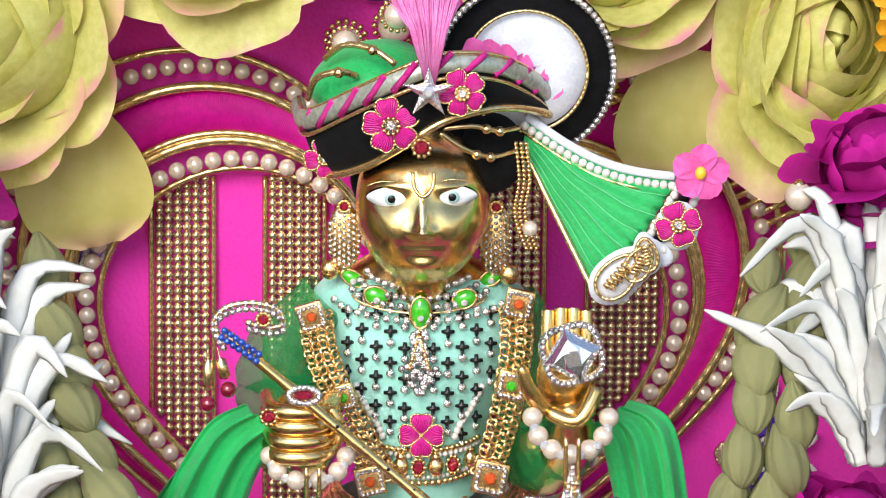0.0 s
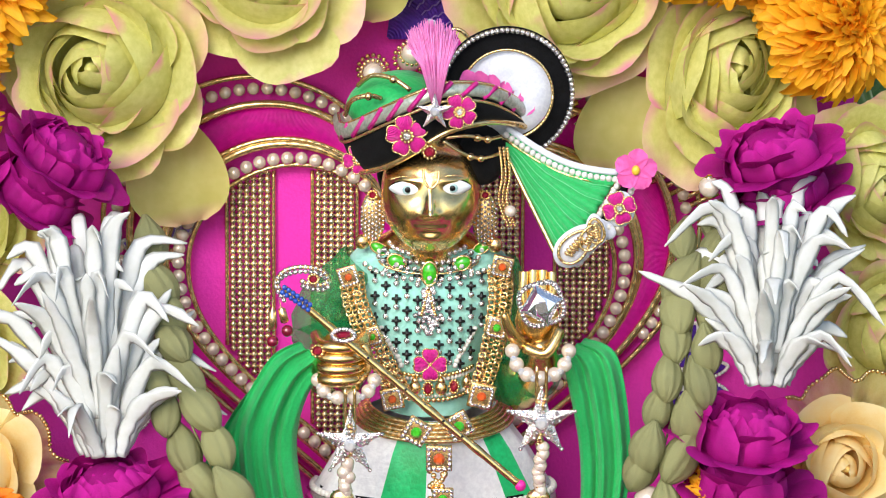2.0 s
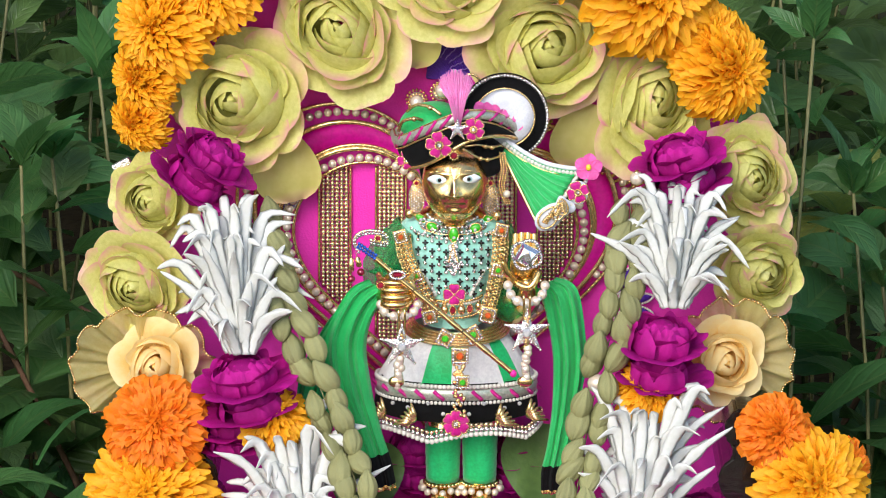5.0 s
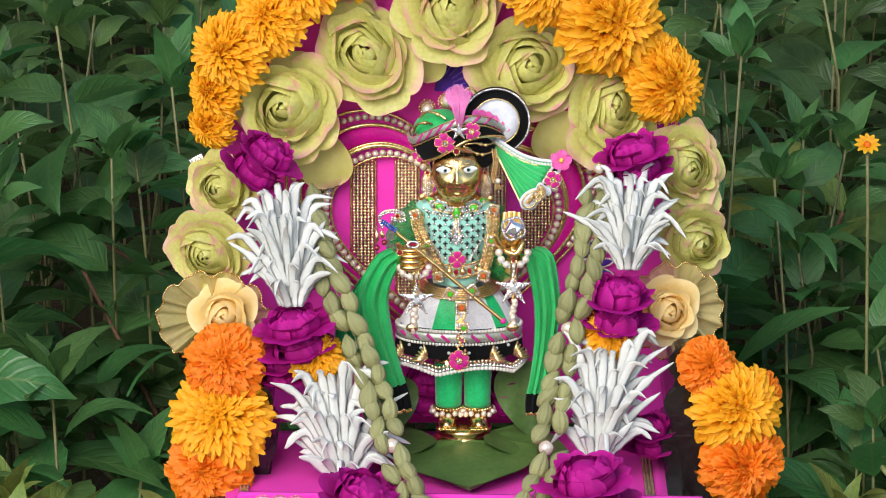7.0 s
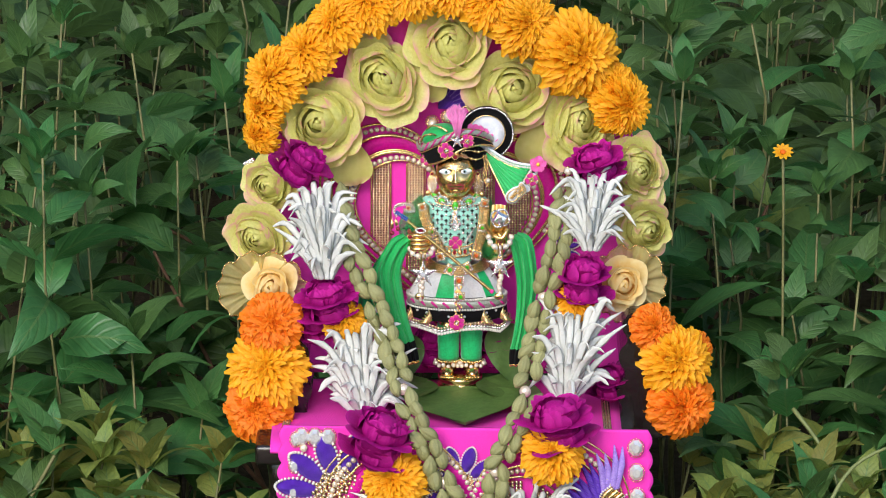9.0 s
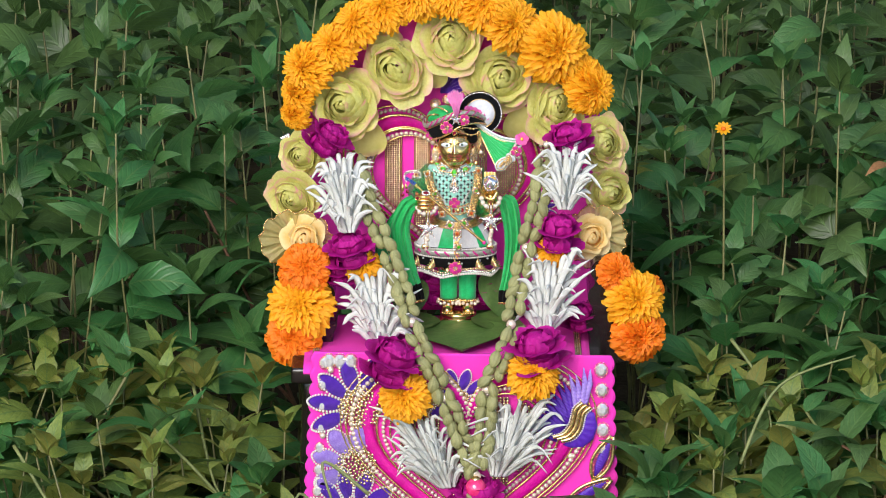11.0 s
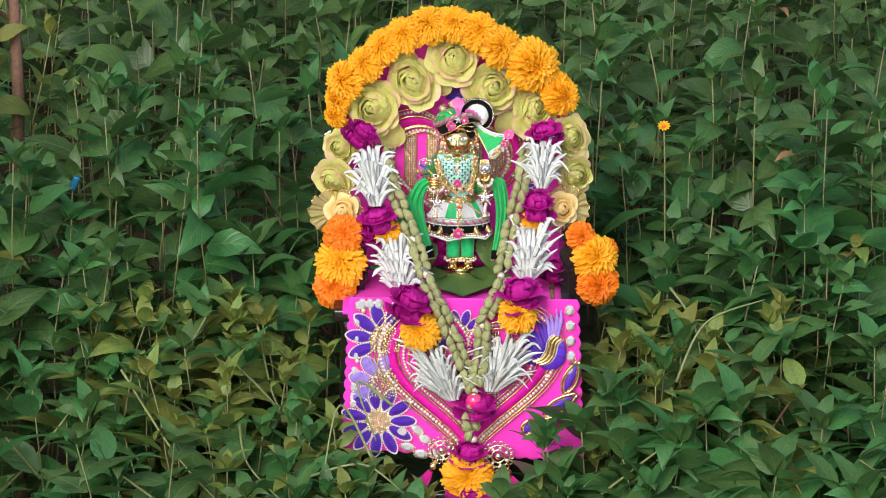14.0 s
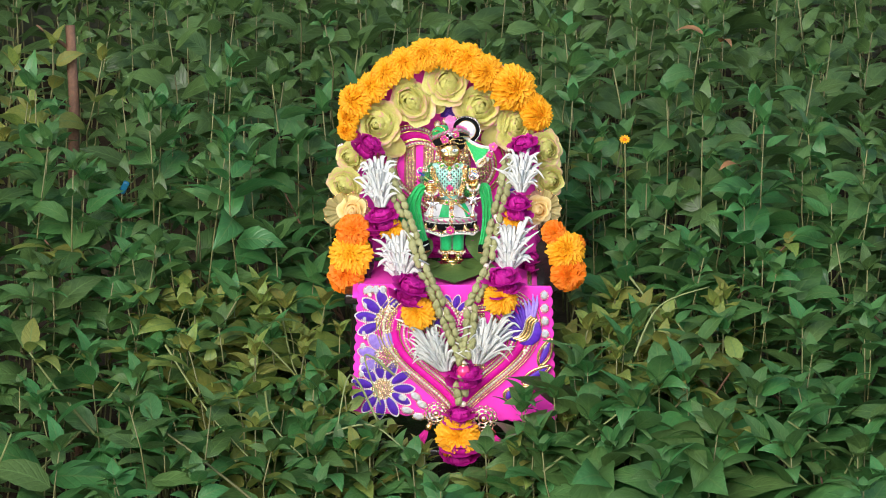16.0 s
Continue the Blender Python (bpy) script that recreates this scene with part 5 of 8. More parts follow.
garland([[(0.0921, -0.0200, 0.6797), (0.0905, -0.0350, 0.6598), (0.0862, -0.0450, 0.6370), (0.0779, -0.0500, 0.6054)],
         [(0.0743, -0.0550, 0.5928), (0.0708, -0.0600, 0.5752), (0.0672, -0.0700, 0.5561), (0.0629, -0.0850, 0.5379)],
         [(0.0621, -0.1300, 0.5337), (0.0546, -0.1400, 0.5205), (0.0472, -0.1450, 0.5058), (0.0410, -0.1460, 0.4912)],
         [(0.0385, -0.1480, 0.4775), (0.0373, -0.1500, 0.4554), (0.0342, -0.1520, 0.4299), (0.0286, -0.1520, 0.4084)]], "garland of pale green cardamom pods and pearls", 2)
garland([[(0.0199, -0.1580, 0.3730), (0.0237, -0.1580, 0.3599), (0.0262, -0.1580, 0.3448)]], "short end of the cardamom garland", 3)


def single_bead(at, r, mat, name, label, cat="bead"):
    ob = thing(name, at, label, cat)
    bm = bmesh.new()
    ball(bm, (0, 0, 0), r, 20, 14)
    part("ball", bm, mat, ob)
    bm = bmesh.new()
    tube(bm, [(0, 0, -r * 1.15), (0, 0, -r * 0.9), (0, 0, r * 0.9), (0, 0, r * 1.15)], [r * 0.2, r * 0.45, r * 0.45, r * 0.2], 10)
    part("cap", bm, GOLD, ob)


single_bead((0.0281, -0.1580, 0.3879), 0.010523, BRIGHTPINK, "pink_bead", "glossy bright pink bead joining the garland")
single_bead((0.0947, -0.0250, 0.6942), 0.003432, PEARL, "pearl_bead", "large white pearl at the garland's upper end")


def medallion(at, r, tass):
    ob = thing("medallion", at, "openwork gold medallion with a magenta thread tassel", "medallion", "tassel medallions")
    at = Vector(at)
    def hoop(rad, th, n=24):
        h = bmesh.new()
        tube(h, [Vector((math.cos(a) * rad, 0, math.sin(a) * rad)) for a in [2 * math.pi * k / n for k in range(n + 1)]], th, 6, cap=False)
        return h
    for rr in (0.80, 0.46):
        part("ring", hoop(r * rr, r * 0.07), BEAD, ob)
    loop = mesh_of("loop", hoop(r * 0.155, r * 0.045, 14), BEAD)
    pearl = bmesh.new()
    ball(pearl, (0, 0, 0), r * 0.12, 10, 7)
    pearl = mesh_of("pearl", pearl, PEARL)
    for k in range(14):
        a = 2 * math.pi * k / 14
        put("loop", loop, ob, Matrix.Translation((math.cos(a) * r * 0.97, 0, math.sin(a) * r * 0.97)))
        if k % 2:
            put("pearl", pearl, ob, Matrix.Translation((math.cos(a) * r * 0.63, -r * 0.04, math.sin(a) * r * 0.63)))
    bm = bmesh.new()
    ball(bm, (0, -r * 0.08, 0), r * 0.26, 14, 9, (1, 0.7, 1))
    part("boss", bm, BEAD, ob)
    t = Vector(tass) - at
    s = t.normalized() * r
    bm = bmesh.new()
    tube(bm, [s, s * 1.5, t * 0.62], [r * 0.12, r * 0.3, r * 0.2], 10)
    part("cap", bm, GOLD, ob)
    bm = bmesh.new()
    rnd = random.Random(4)
    for k in range(60):
        d = Vector((rnd.uniform(-1, 1), rnd.uniform(-0.5, 0.5), rnd.uniform(-0.2, 0.2)))
        tube(bm, [t * 0.60 + d * r * 0.15, t * 0.85 + d * r * 0.40, t * rnd.uniform(1.1, 1.25) + d * r * 0.50], r * 0.05, 4)
    part("tassel", bm, PINKTHREAD, ob, "magenta thread tassel")


medallion((-0.0126, -0.1500, 0.3196), 0.015784, (-0.0357, -0.1520, 0.2763))
medallion((0.0590, -0.1500, 0.3120), 0.018039, (0.0846, -0.1520, 0.2687))


def betel(at, ln, wd, turn, tip):
    """A broad heart-shaped leaf, its tip towards -y, folded along the midrib and a little wavy."""
    ob = thing("betel_leaf", at, "broad green heart-shaped leaf laid on the seat", "leaf", "leaves on the seat")
    bm = bmesh.new()
    uvl = bm.loops.layers.uv.verify()
    nu, nv = 12, 18
    for side in (0, 1):
        g = []
        for j in range(nv + 1):
            v = j / nv
            half = 0.5 * wd * (math.sin(math.pi * min(1, v) ** 0.62) ** 0.75 if 0 < v < 1 else 0.001)
            g.append([bm.verts.new((half * (i / nu * 2 - 1), -ln * v + 0.10 * ln * abs(i / nu * 2 - 1) * (1 - v), 0.035 * ln * abs(i / nu * 2 - 1) + 0.015 * ln * math.sin(v * 9 + i) * abs(i / nu * 2 - 1) - 0.0005 * side - 0.10 * ln * v * v)) for i in range(nu + 1)])
        for j in range(nv):
            for i in range(nu):
                q = [g[j][i], g[j][i + 1], g[j + 1][i + 1], g[j + 1][i]]
                f = bm.faces.new(q if side else q[::-1])
                for lp in f.loops:
                    lp[uvl].uv = (i / nu, j / nv)
    part("blade", bm, BETEL, ob)
    ob.rotation_euler = (radians(tip), 0, radians(turn))


for at, ln, wd, turn, tip in (((0.010, -0.0225, SEAT_Z + 0.0085), 0.066, 0.092, 4, 2), ((-0.018, -0.008, SEAT_Z + 0.0105), 0.052, 0.050, -52, 4), ((0.034, -0.006, SEAT_Z + 0.0115), 0.054, 0.052, 54, 4), ((0.048, 0.014, SEAT_Z + 0.050), 0.046, 0.042, 18, 62), ((-0.036, 0.014, SEAT_Z + 0.042), 0.042, 0.040, -14, 60)):
    betel(at, ln, wd, turn, tip)
# ------------------------------------------------------------ the statue and its dress
def section_at(z):
    s = BODY
    if z >= s[0][0]:
        return s[0][1:]
    for a, b in zip(s, s[1:]):
        if b[0] <= z <= a[0]:
            f = (a[0] - z) / (a[0] - b[0])
            return tuple(p + (q - p) * f for p, q in zip(a[1:], b[1:]))
    return s[-1][1:]


ZT = [q[1] for q in ((0.0062, 0.6742), (0.0062, 0.6700), (0.0063, 0.6647), (0.0064, 0.6549), (0.0064, 0.6436), (0.0065, 0.6337), (0.0066, 0.6266), (0.0067, 0.6152))]
CX0 = (0.0055, 0.6548)[0]
U = 0.000137
# height, half width, half depth, centre
BODY = [(ZT[0], 80 * U, 0.008, CX0), (ZT[1], 140 * U, 0.0115, CX0), (ZT[2], 182 * U, 0.0150, CX0), (ZT[3], 176 * U, 0.0185, CX0), (ZT[4], 150 * U, 0.0190, CX0), (ZT[5], 125 * U, 0.0180, CX0), (ZT[6], 112 * U, 0.0175, CX0), (ZT[7], 105 * U, 0.0170, CX0)]


def on_body(x, z, off=0.0):
    w, d, c = section_at(z)
    f = max(0.05, 1 - min(0.97, abs(x - c) / w) ** 2)
    return Vector((x, -(d * math.sqrt(f)) - off, z))


def body_shell(bm, grow, rows=22, n=40, mat=0, top=None):
    top = top or ZT[0]
    rings = []
    for j in range(rows + 1):
        z = top + (ZT[7] - top) * j / rows
        w, d, c = section_at(z)
        rings.append([bm.verts.new((c + (w + grow) * math.cos(2 * math.pi * k / n), (d + grow) * math.sin(2 * math.pi * k / n), z)) for k in range(n)])
    uvl = bm.loops.layers.uv.verify()
    for a, b in zip(rings, rings[1:]):
        for k in range(n):
            f = bm.faces.new((a[k], b[k], b[(k + 1) % n], a[(k + 1) % n]))
            f.material_index = mat
            for lp in f.loops:
                lp[uvl].uv = (lp.vert.co.x * 20, lp.vert.co.z * 20)
    return bm


FACE = Vector((0.0060, -0.0200, 0.6891))
FACE.y = -0.0155
HANDL, HANDR = Vector((-0.0225, -0.0300, 0.6389)), Vector((0.0404, -0.0300, 0.6521))
FOOTZ = SEAT_Z + 0.016


def statue():
    """One mesh: head, neck, body, arms, hands, legs, feet and its round base."""
    bm = bmesh.new()
    W, H, D = 116 * U, 138 * U, 0.0185
    n, rings = 96, 84
    grid = []

    def g(x, z, cx, cz, sx, sz):
        return math.exp(-((x - cx) / sx) ** 2 - ((z - cz) / sz) ** 2)
    for j in range(rings + 1):
        th = math.pi * j / rings
        row = []
        for i in range(n):
            ph = 2 * math.pi * i / n
            nx, ny, nz = math.sin(th) * math.sin(ph), -math.sin(th) * math.cos(ph), math.cos(th)
            x, z = nx, nz
            full = ((1 - abs(nz) ** 2.25) ** (1 / 2.25) / math.sqrt(max(1e-6, 1 - nz * nz))) if 0 < j < rings else 1.0
            jaw = full * (1 - 0.20 * max(0, -nz - 0.15) ** 1.3)
            d = 0.0
            if ny < 0:
                d += 0.17 * g(x, z, 0, -0.02, 0.095, 0.20) + 0.14 * g(x, z, 0, -0.12, 0.14, 0.075) + 0.05 * g(x, z, 0, 0.20, 0.06, 0.20)
                d += 0.055 * (g(x, z, -0.16, -0.14, 0.07, 0.055) + g(x, z, 0.16, -0.14, 0.07, 0.055))
                d -= 0.10 * (g(x, z, -0.46, 0.24, 0.24, 0.12) + g(x, z, 0.46, 0.24, 0.24, 0.12))
                d += 0.05 * (g(x, z, -0.45, 0.42, 0.26, 0.05) + g(x, z, 0.45, 0.42, 0.26, 0.05))
                zs = z - 0.18 * x * x
                d += 0.036 * g(x, zs, 0, -0.285, 0.18, 0.038) + 0.042 * g(x, zs, 0, -0.375, 0.14, 0.045) - 0.032 * g(x, zs, 0, -0.328, 0.21, 0.020)
                d -= 0.03 * (g(x, z, -0.28, -0.31, 0.05, 0.05) + g(x, z, 0.28, -0.31, 0.05, 0.05))
                d -= 0.025 * g(x, z, 0, -0.475, 0.18, 0.05)
                d += 0.09 * g(x, z, 0, -0.62, 0.24, 0.13)
                d += 0.06 * (g(x, z, -0.45, -0.18, 0.22, 0.22) + g(x, z, 0.45, -0.18, 0.22, 0.22))
            row.append(bm.verts.new(FACE + Vector((nx * W * jaw, ny * D * (1 - 0.10 * (1 - abs(nx))) - d * D, nz * H))))
        grid.append(row)
    for j in range(rings):
        for i in range(n):
            q = [grid[j][i], grid[j + 1][i], grid[j + 1][(i + 1) % n], grid[j][(i + 1) % n]]
            bm.faces.new(q)
    bmesh.ops.remove_doubles(bm, verts=bm.verts, dist=1e-6)
    # inlaid eyes
    for ex, ez, s in (((-0.0015, -0.0200, 0.6940)[0], (-0.0015, -0.0200, 0.6940)[2], 1), ((0.0131, -0.0200, 0.6946)[0], (0.0131, -0.0200, 0.6946)[2], -1)):
        zz = (ez - FACE.z) / H
        wider = (1 - abs(zz) ** 2.25) ** (1 / 2.25) / math.sqrt(1 - zz * zz)
        depth = FACE.y - D * (math.sqrt(max(0.1, 1 - ((ex - FACE.x) / W / wider) ** 2 - zz ** 2)) * 0.95 - 0.060)
        o = Vector((ex, depth, ez))
        turn = Matrix.Rotation(radians(-14 * s), 4, "Z")
        for hw, hh, back, mat in ((46 * U, 21 * U, 0.0005, 2), (43.5 * U, 18.5 * U, 0.0, 1)):
            ring = []
            for k in range(28):
                a = 2 * math.pi * k / 28
                x = math.cos(a)
                ring.append((x * hw, math.sin(a) * hh * (1 - 0.35 * x * x)))
            c = bm.verts.new(o + turn @ Vector((0, back - 0.0007, 0)))
            mid = [bm.verts.new(o + turn @ Vector((x * 0.6, back - 0.0005, z * 0.6))) for x, z in ring]
            rim = [bm.verts.new(o + turn @ Vector((x, back, z))) for x, z in ring]
            low = [bm.verts.new(o + turn @ Vector((x, back + 0.002, z))) for x, z in ring]
            for k in range(28):
                k2 = (k + 1) % 28
                for f in ((c, mid[k], mid[k2]), (mid[k], rim[k], rim[k2], mid[k2]), (rim[k], low[k], low[k2], rim[k2])):
                    bm.faces.new(f).material_index = mat
        ball(bm, o + turn @ Vector((0.0002 * s, -0.0007, 0)), 11 * U, 16, 10, (1, 0.16, 1), mat=3)
        ball(bm, o + turn @ Vector((0.0004 * s, -0.00085, 0.0)), 7.0 * U, 12, 8, (1, 0.3, 1), mat=2)
        # brow: a fine raised line
        tube(bm, [o + Vector((k * 9 * U * s * -1, -0.0006 + abs(k) * 0.00012, (27 + 4 - 0.55 * (k - 0.5) ** 2) * U)) for k in range(-5, 6)], 0.00014, 6)
    # forehead mark: a raised U
    c = FACE + Vector((0.0001, -D - 0.0002, 62 * U))
    tube(bm, smooth_path([c + Vector((-18 * U, 0.0012, 26 * U)), c + Vector((-15 * U, 0.0002, 0)), c + Vector((0, -0.0004, -14 * U)), c + Vector((15 * U, 0.0002, 0)), c + Vector((18 * U, 0.0012, 26 * U))], 5), 0.00045, 6)
    # neck and body
    tube(bm, [FACE + Vector((0, 0.003, -0.6 * H)), FACE + Vector((0, 0.003, -H)), Vector((CX0, 0, ZT[1] - 0.004))], [0.0075, 0.0070, 0.0095], 20)
    body_shell(bm, -0.001)
    # arms
    sl, sr = Vector((CX0 - 165 * U, 0.0, ZT[2] - 0.004)), Vector((CX0 + 165 * U, 0.0, ZT[2] - 0.004))
    el, er = Vector((-0.0269, 0.0040, 0.6381)), Vector((0.0344, -0.0040, 0.6208))
    tube(bm, smooth_path([sl, el, HANDL + Vector((0.002, 0.008, -0.010)), HANDL], 5), 0.0052, 14)
    tube(bm, smooth_path([sr, er, Vector((0.0421, -0.0240, 0.6337)), Vector((0.0412, -0.0300, 0.6445))], 5), [0.0055] * 12 + [0.0048, 0.0046, 0.0048, 0.0055], 14)
    # closed fist round the flute: four finger rolls and a thumb
    for k in range(4):
        z = HANDL.z + (44 - 27 * k) * U
        tube(bm, smooth_path([Vector((HANDL.x + 58 * U, -0.026, z)), Vector((HANDL.x + 40 * U, -0.0375, z)), Vector((HANDL.x, -0.0405, z - 1 * U)), Vector((HANDL.x - 42 * U, -0.0375, z - 2 * U)), Vector((HANDL.x - 58 * U, -0.026, z))], 5), 14.5 * U, 12)
    ball(bm, HANDL + Vector((0, 0.001, 4 * U)), 56 * U, 20, 14, (1.0, 0.95, 1.05))
    tube(bm, smooth_path([HANDL + Vector((60 * U, -0.004, -20 * U)), HANDL + Vector((64 * U, -0.007, 14 * U)), HANDL + Vector((52 * U, -0.007, 44 * U))], 5), 13 * U, 12)
    # open raised palm
    pr = HANDR
    ball(bm, pr + Vector((0, 0.002, -12 * U)), 50 * U, 24, 16, (1.05, 0.42, 1.25))
    for k in range(4):
        x = pr.x + (-33 + 22 * k) * U
        top = pr.z + (114 - 4 * abs(k - 1.5)) * U
        tube(bm, smooth_path([Vector((x * 0.6 + pr.x * 0.4, -0.031, pr.z)), Vector((x, -0.030, pr.z + 50 * U)), Vector((x, -0.0285, top - 12 * U)), Vector((x, -0.028, top))], 5), [11.5 * U] * 15 + [7 * U], 12)
    tube(bm, smooth_path([pr + Vector((-38 * U, -0.002, -62 * U)), pr + Vector((-66 * U, -0.005, -22 * U)), pr + Vector((-80 * U, -0.006, 24 * U))], 5), [16 * U, 17 * U, 16 * U, 15 * U, 15 * U, 14 * U, 13 * U, 12 * U, 11 * U, 10 * U, 7 * U], 12)
    tube(bm, smooth_path([pr + Vector((-30 * U, -0.003, -66 * U)), pr + Vector((20 * U, -0.006, -74 * U)), pr + Vector((52 * U, -0.003, -20 * U))], 5), 14 * U, 10)
    # legs, feet and the turned base
    s7 = 0.000357
    for lx, s in (((0.0010, 0.0000, 0.5421)[0], -1), ((0.0194, 0.0000, 0.5422)[0], 1)):
        tube(bm, [Vector((lx, 0, ZT[7] - 0.03)), Vector((lx, 0, FOOTZ + 0.02)), Vector((lx, 0, FOOTZ + 0.004))], [0.0080, 0.0068, 0.0062], 16)
        ball(bm, (lx + s * 0.001, -0.007, FOOTZ + 0.0042), 0.0070, 16, 10, (0.85, 1.7, 0.72))
        for k in range(5):
            ball(bm, (lx + (k - 2) * 0.0024 + s * 0.001, -0.0190 + abs(k - 2 + s) * 0.0006, FOOTZ + 0.0026), 0.0016, 8, 6, (1, 1.8, 1))
    c = (0.0105, 0.0000, 0.5044)
    lathe(bm, (c[0], 0.0, SEAT_Z + 0.001), [(0.0195, 0.0), (0.0200, 0.002), (0.0190, 0.0035), (0.0178, 0.0045), (0.0185, 0.0060), (0.0188, 0.0075), (0.0172, 0.0090), (0.0165, 0.0105), (0.0178, 0.0125), (0.0180, 0.0140), (0.0165, 0.0155), (0.001, 0.0158)], 48)
    me = mesh_of("statue", bm, [BRASS, EYEWHITE, BLACK, EYETEAL])
    ob = new("statue", me)
    tagged(ob, "polished brass statue with inlaid white eyes on a round base", "statue")


statue()


def blouse():
    ob = thing("blouse", (CX0, 0, ZT[4]), "mint silk blouse sewn with black crosses and silver beads", "blouse")
    b = base_of(ob)
    bm = body_shell(bmesh.new(), 0.0006, top=ZT[1] - 0.0006)
    bmesh.ops.translate(bm, verts=bm.verts, vec=-b)
    part("cloth", bm, MINT, ob)
    cross, silver = bmesh.new(), []
    marks = []
    for r in range(10):
        for c in range(-4, 5):
            x = CX0 + (c + 0.5 * (r % 2)) * 50 * U
            z = ZT[2] + (10 - 27 * r) * U
            w = section_at(z)[0]
            if abs(x - CX0) < w * 0.80 and (abs(x - CX0) > 22 * U or r > 6 or r < 2):
                marks.append((x, z))
    bmc = bmesh.new()
    for a in (0, 90):
        tube(bmc, [Matrix.Rotation(radians(a), 3, "Y") @ Vector((-11 * U, 0, 0)), Vector((0, -0.0004, 0)), Matrix.Rotation(radians(a), 3, "Y") @ Vector((11 * U, 0, 0))], [3.2 * U, 4.8 * U, 3.2 * U], 6)
    me = mesh_of("cross_stitch", bmc, BLACK)
    bs = bmesh.new()
    ball(bs, (0, 0, 0), 8 * U, 10, 7)
    ms = mesh_of("silver_bead", bs, SILVERY)
    for x, z in marks:
        put("cross_stitch", me, ob, Matrix.Translation(on_body(x, z, 0.0012) - b))
        put("silver_bead", ms, ob, Matrix.Translation(on_body(x, z - 19 * U, 0.0014) - b))
    for s in (-1, 1):
        pts = [on_body(CX0 + s * x * U, ZT[2] - z * U, 0.0014) for x, z in ((110, 150), (92, 185), (72, 215), (60, 245))]
        bead_part("bead_trim", spaced(smooth_path(pts, 5), 11 * U), 7 * U, WHITE_BEAD, ob, "white bead trim")


blouse()


def felt_flower(parent, at, r, petals=5, mat=None, centre=True, turn=18, name="petal", yoff=0.0):
    """Embroidered flower: padded notched petals of silk thread, each outlined with gold wire."""
    at = Vector(at)
    wide = 0.46 if petals <= 4 else 0.385

    def outline(q, grow):
        x, z = math.cos(q), math.sin(q)
        notch = 0.20 * math.exp(-(z / 0.34) ** 2) if x > 0 else 0.0
        return Vector(((x - notch) * 0.46 * r * grow, 0, z * wide * r * grow * (0.42 + 0.58 * (1 + x) / 2) * 1.25))
    for k in range(petals):
        a = radians(turn + 360 * k / petals)
        rot = Matrix.Rotation(-a, 3, "Y")
        c = Vector((0.50 * r, 0, 0))
        bm = bmesh.new()
        uvl = bm.loops.layers.uv.verify()
        n, rings = 30, []
        for grow, y in ((1.0, 0.0), (0.82, -0.10), (0.45, -0.15)):
            rings.append([bm.verts.new(rot @ (c + outline(2 * math.pi * i / n, grow) + Vector((0, y * r, 0)))) for i in range(n)])
        mid = bm.verts.new(rot @ (c + Vector((0, -0.16 * r, 0))))
        for o, i2 in zip(rings, rings[1:]):
            for i in range(n):
                bm.faces.new((o[i], o[(i + 1) % n], i2[(i + 1) % n], i2[i]))
        for i in range(n):
            bm.faces.new((rings[-1][i], rings[-1][(i + 1) % n], mid))
        for f in bm.faces:
            for lp in f.loops:
                v = rot.inverted() @ lp.vert.co
                lp[uvl].uv = (v.x / r * 0.3, math.atan2(v.z, v.x + 0.15 * r) * 0.12)
        bmesh.ops.recalc_face_normals(bm, faces=bm.faces)
        part(name, bm, mat or PINKTHREAD, parent, at=at)
        rim = [at + rot @ (c + outline(2 * math.pi * i / 30, 1.05) + Vector((0, -r * 0.03, 0))) for i in range(31)]
        cord("gold_edge", rim, r * 0.045, parent, n=5)
    if centre:
        stone(parent, at + Vector((0, -r * 0.16, 0)), r * 0.24, r * 0.24, SILVERY)


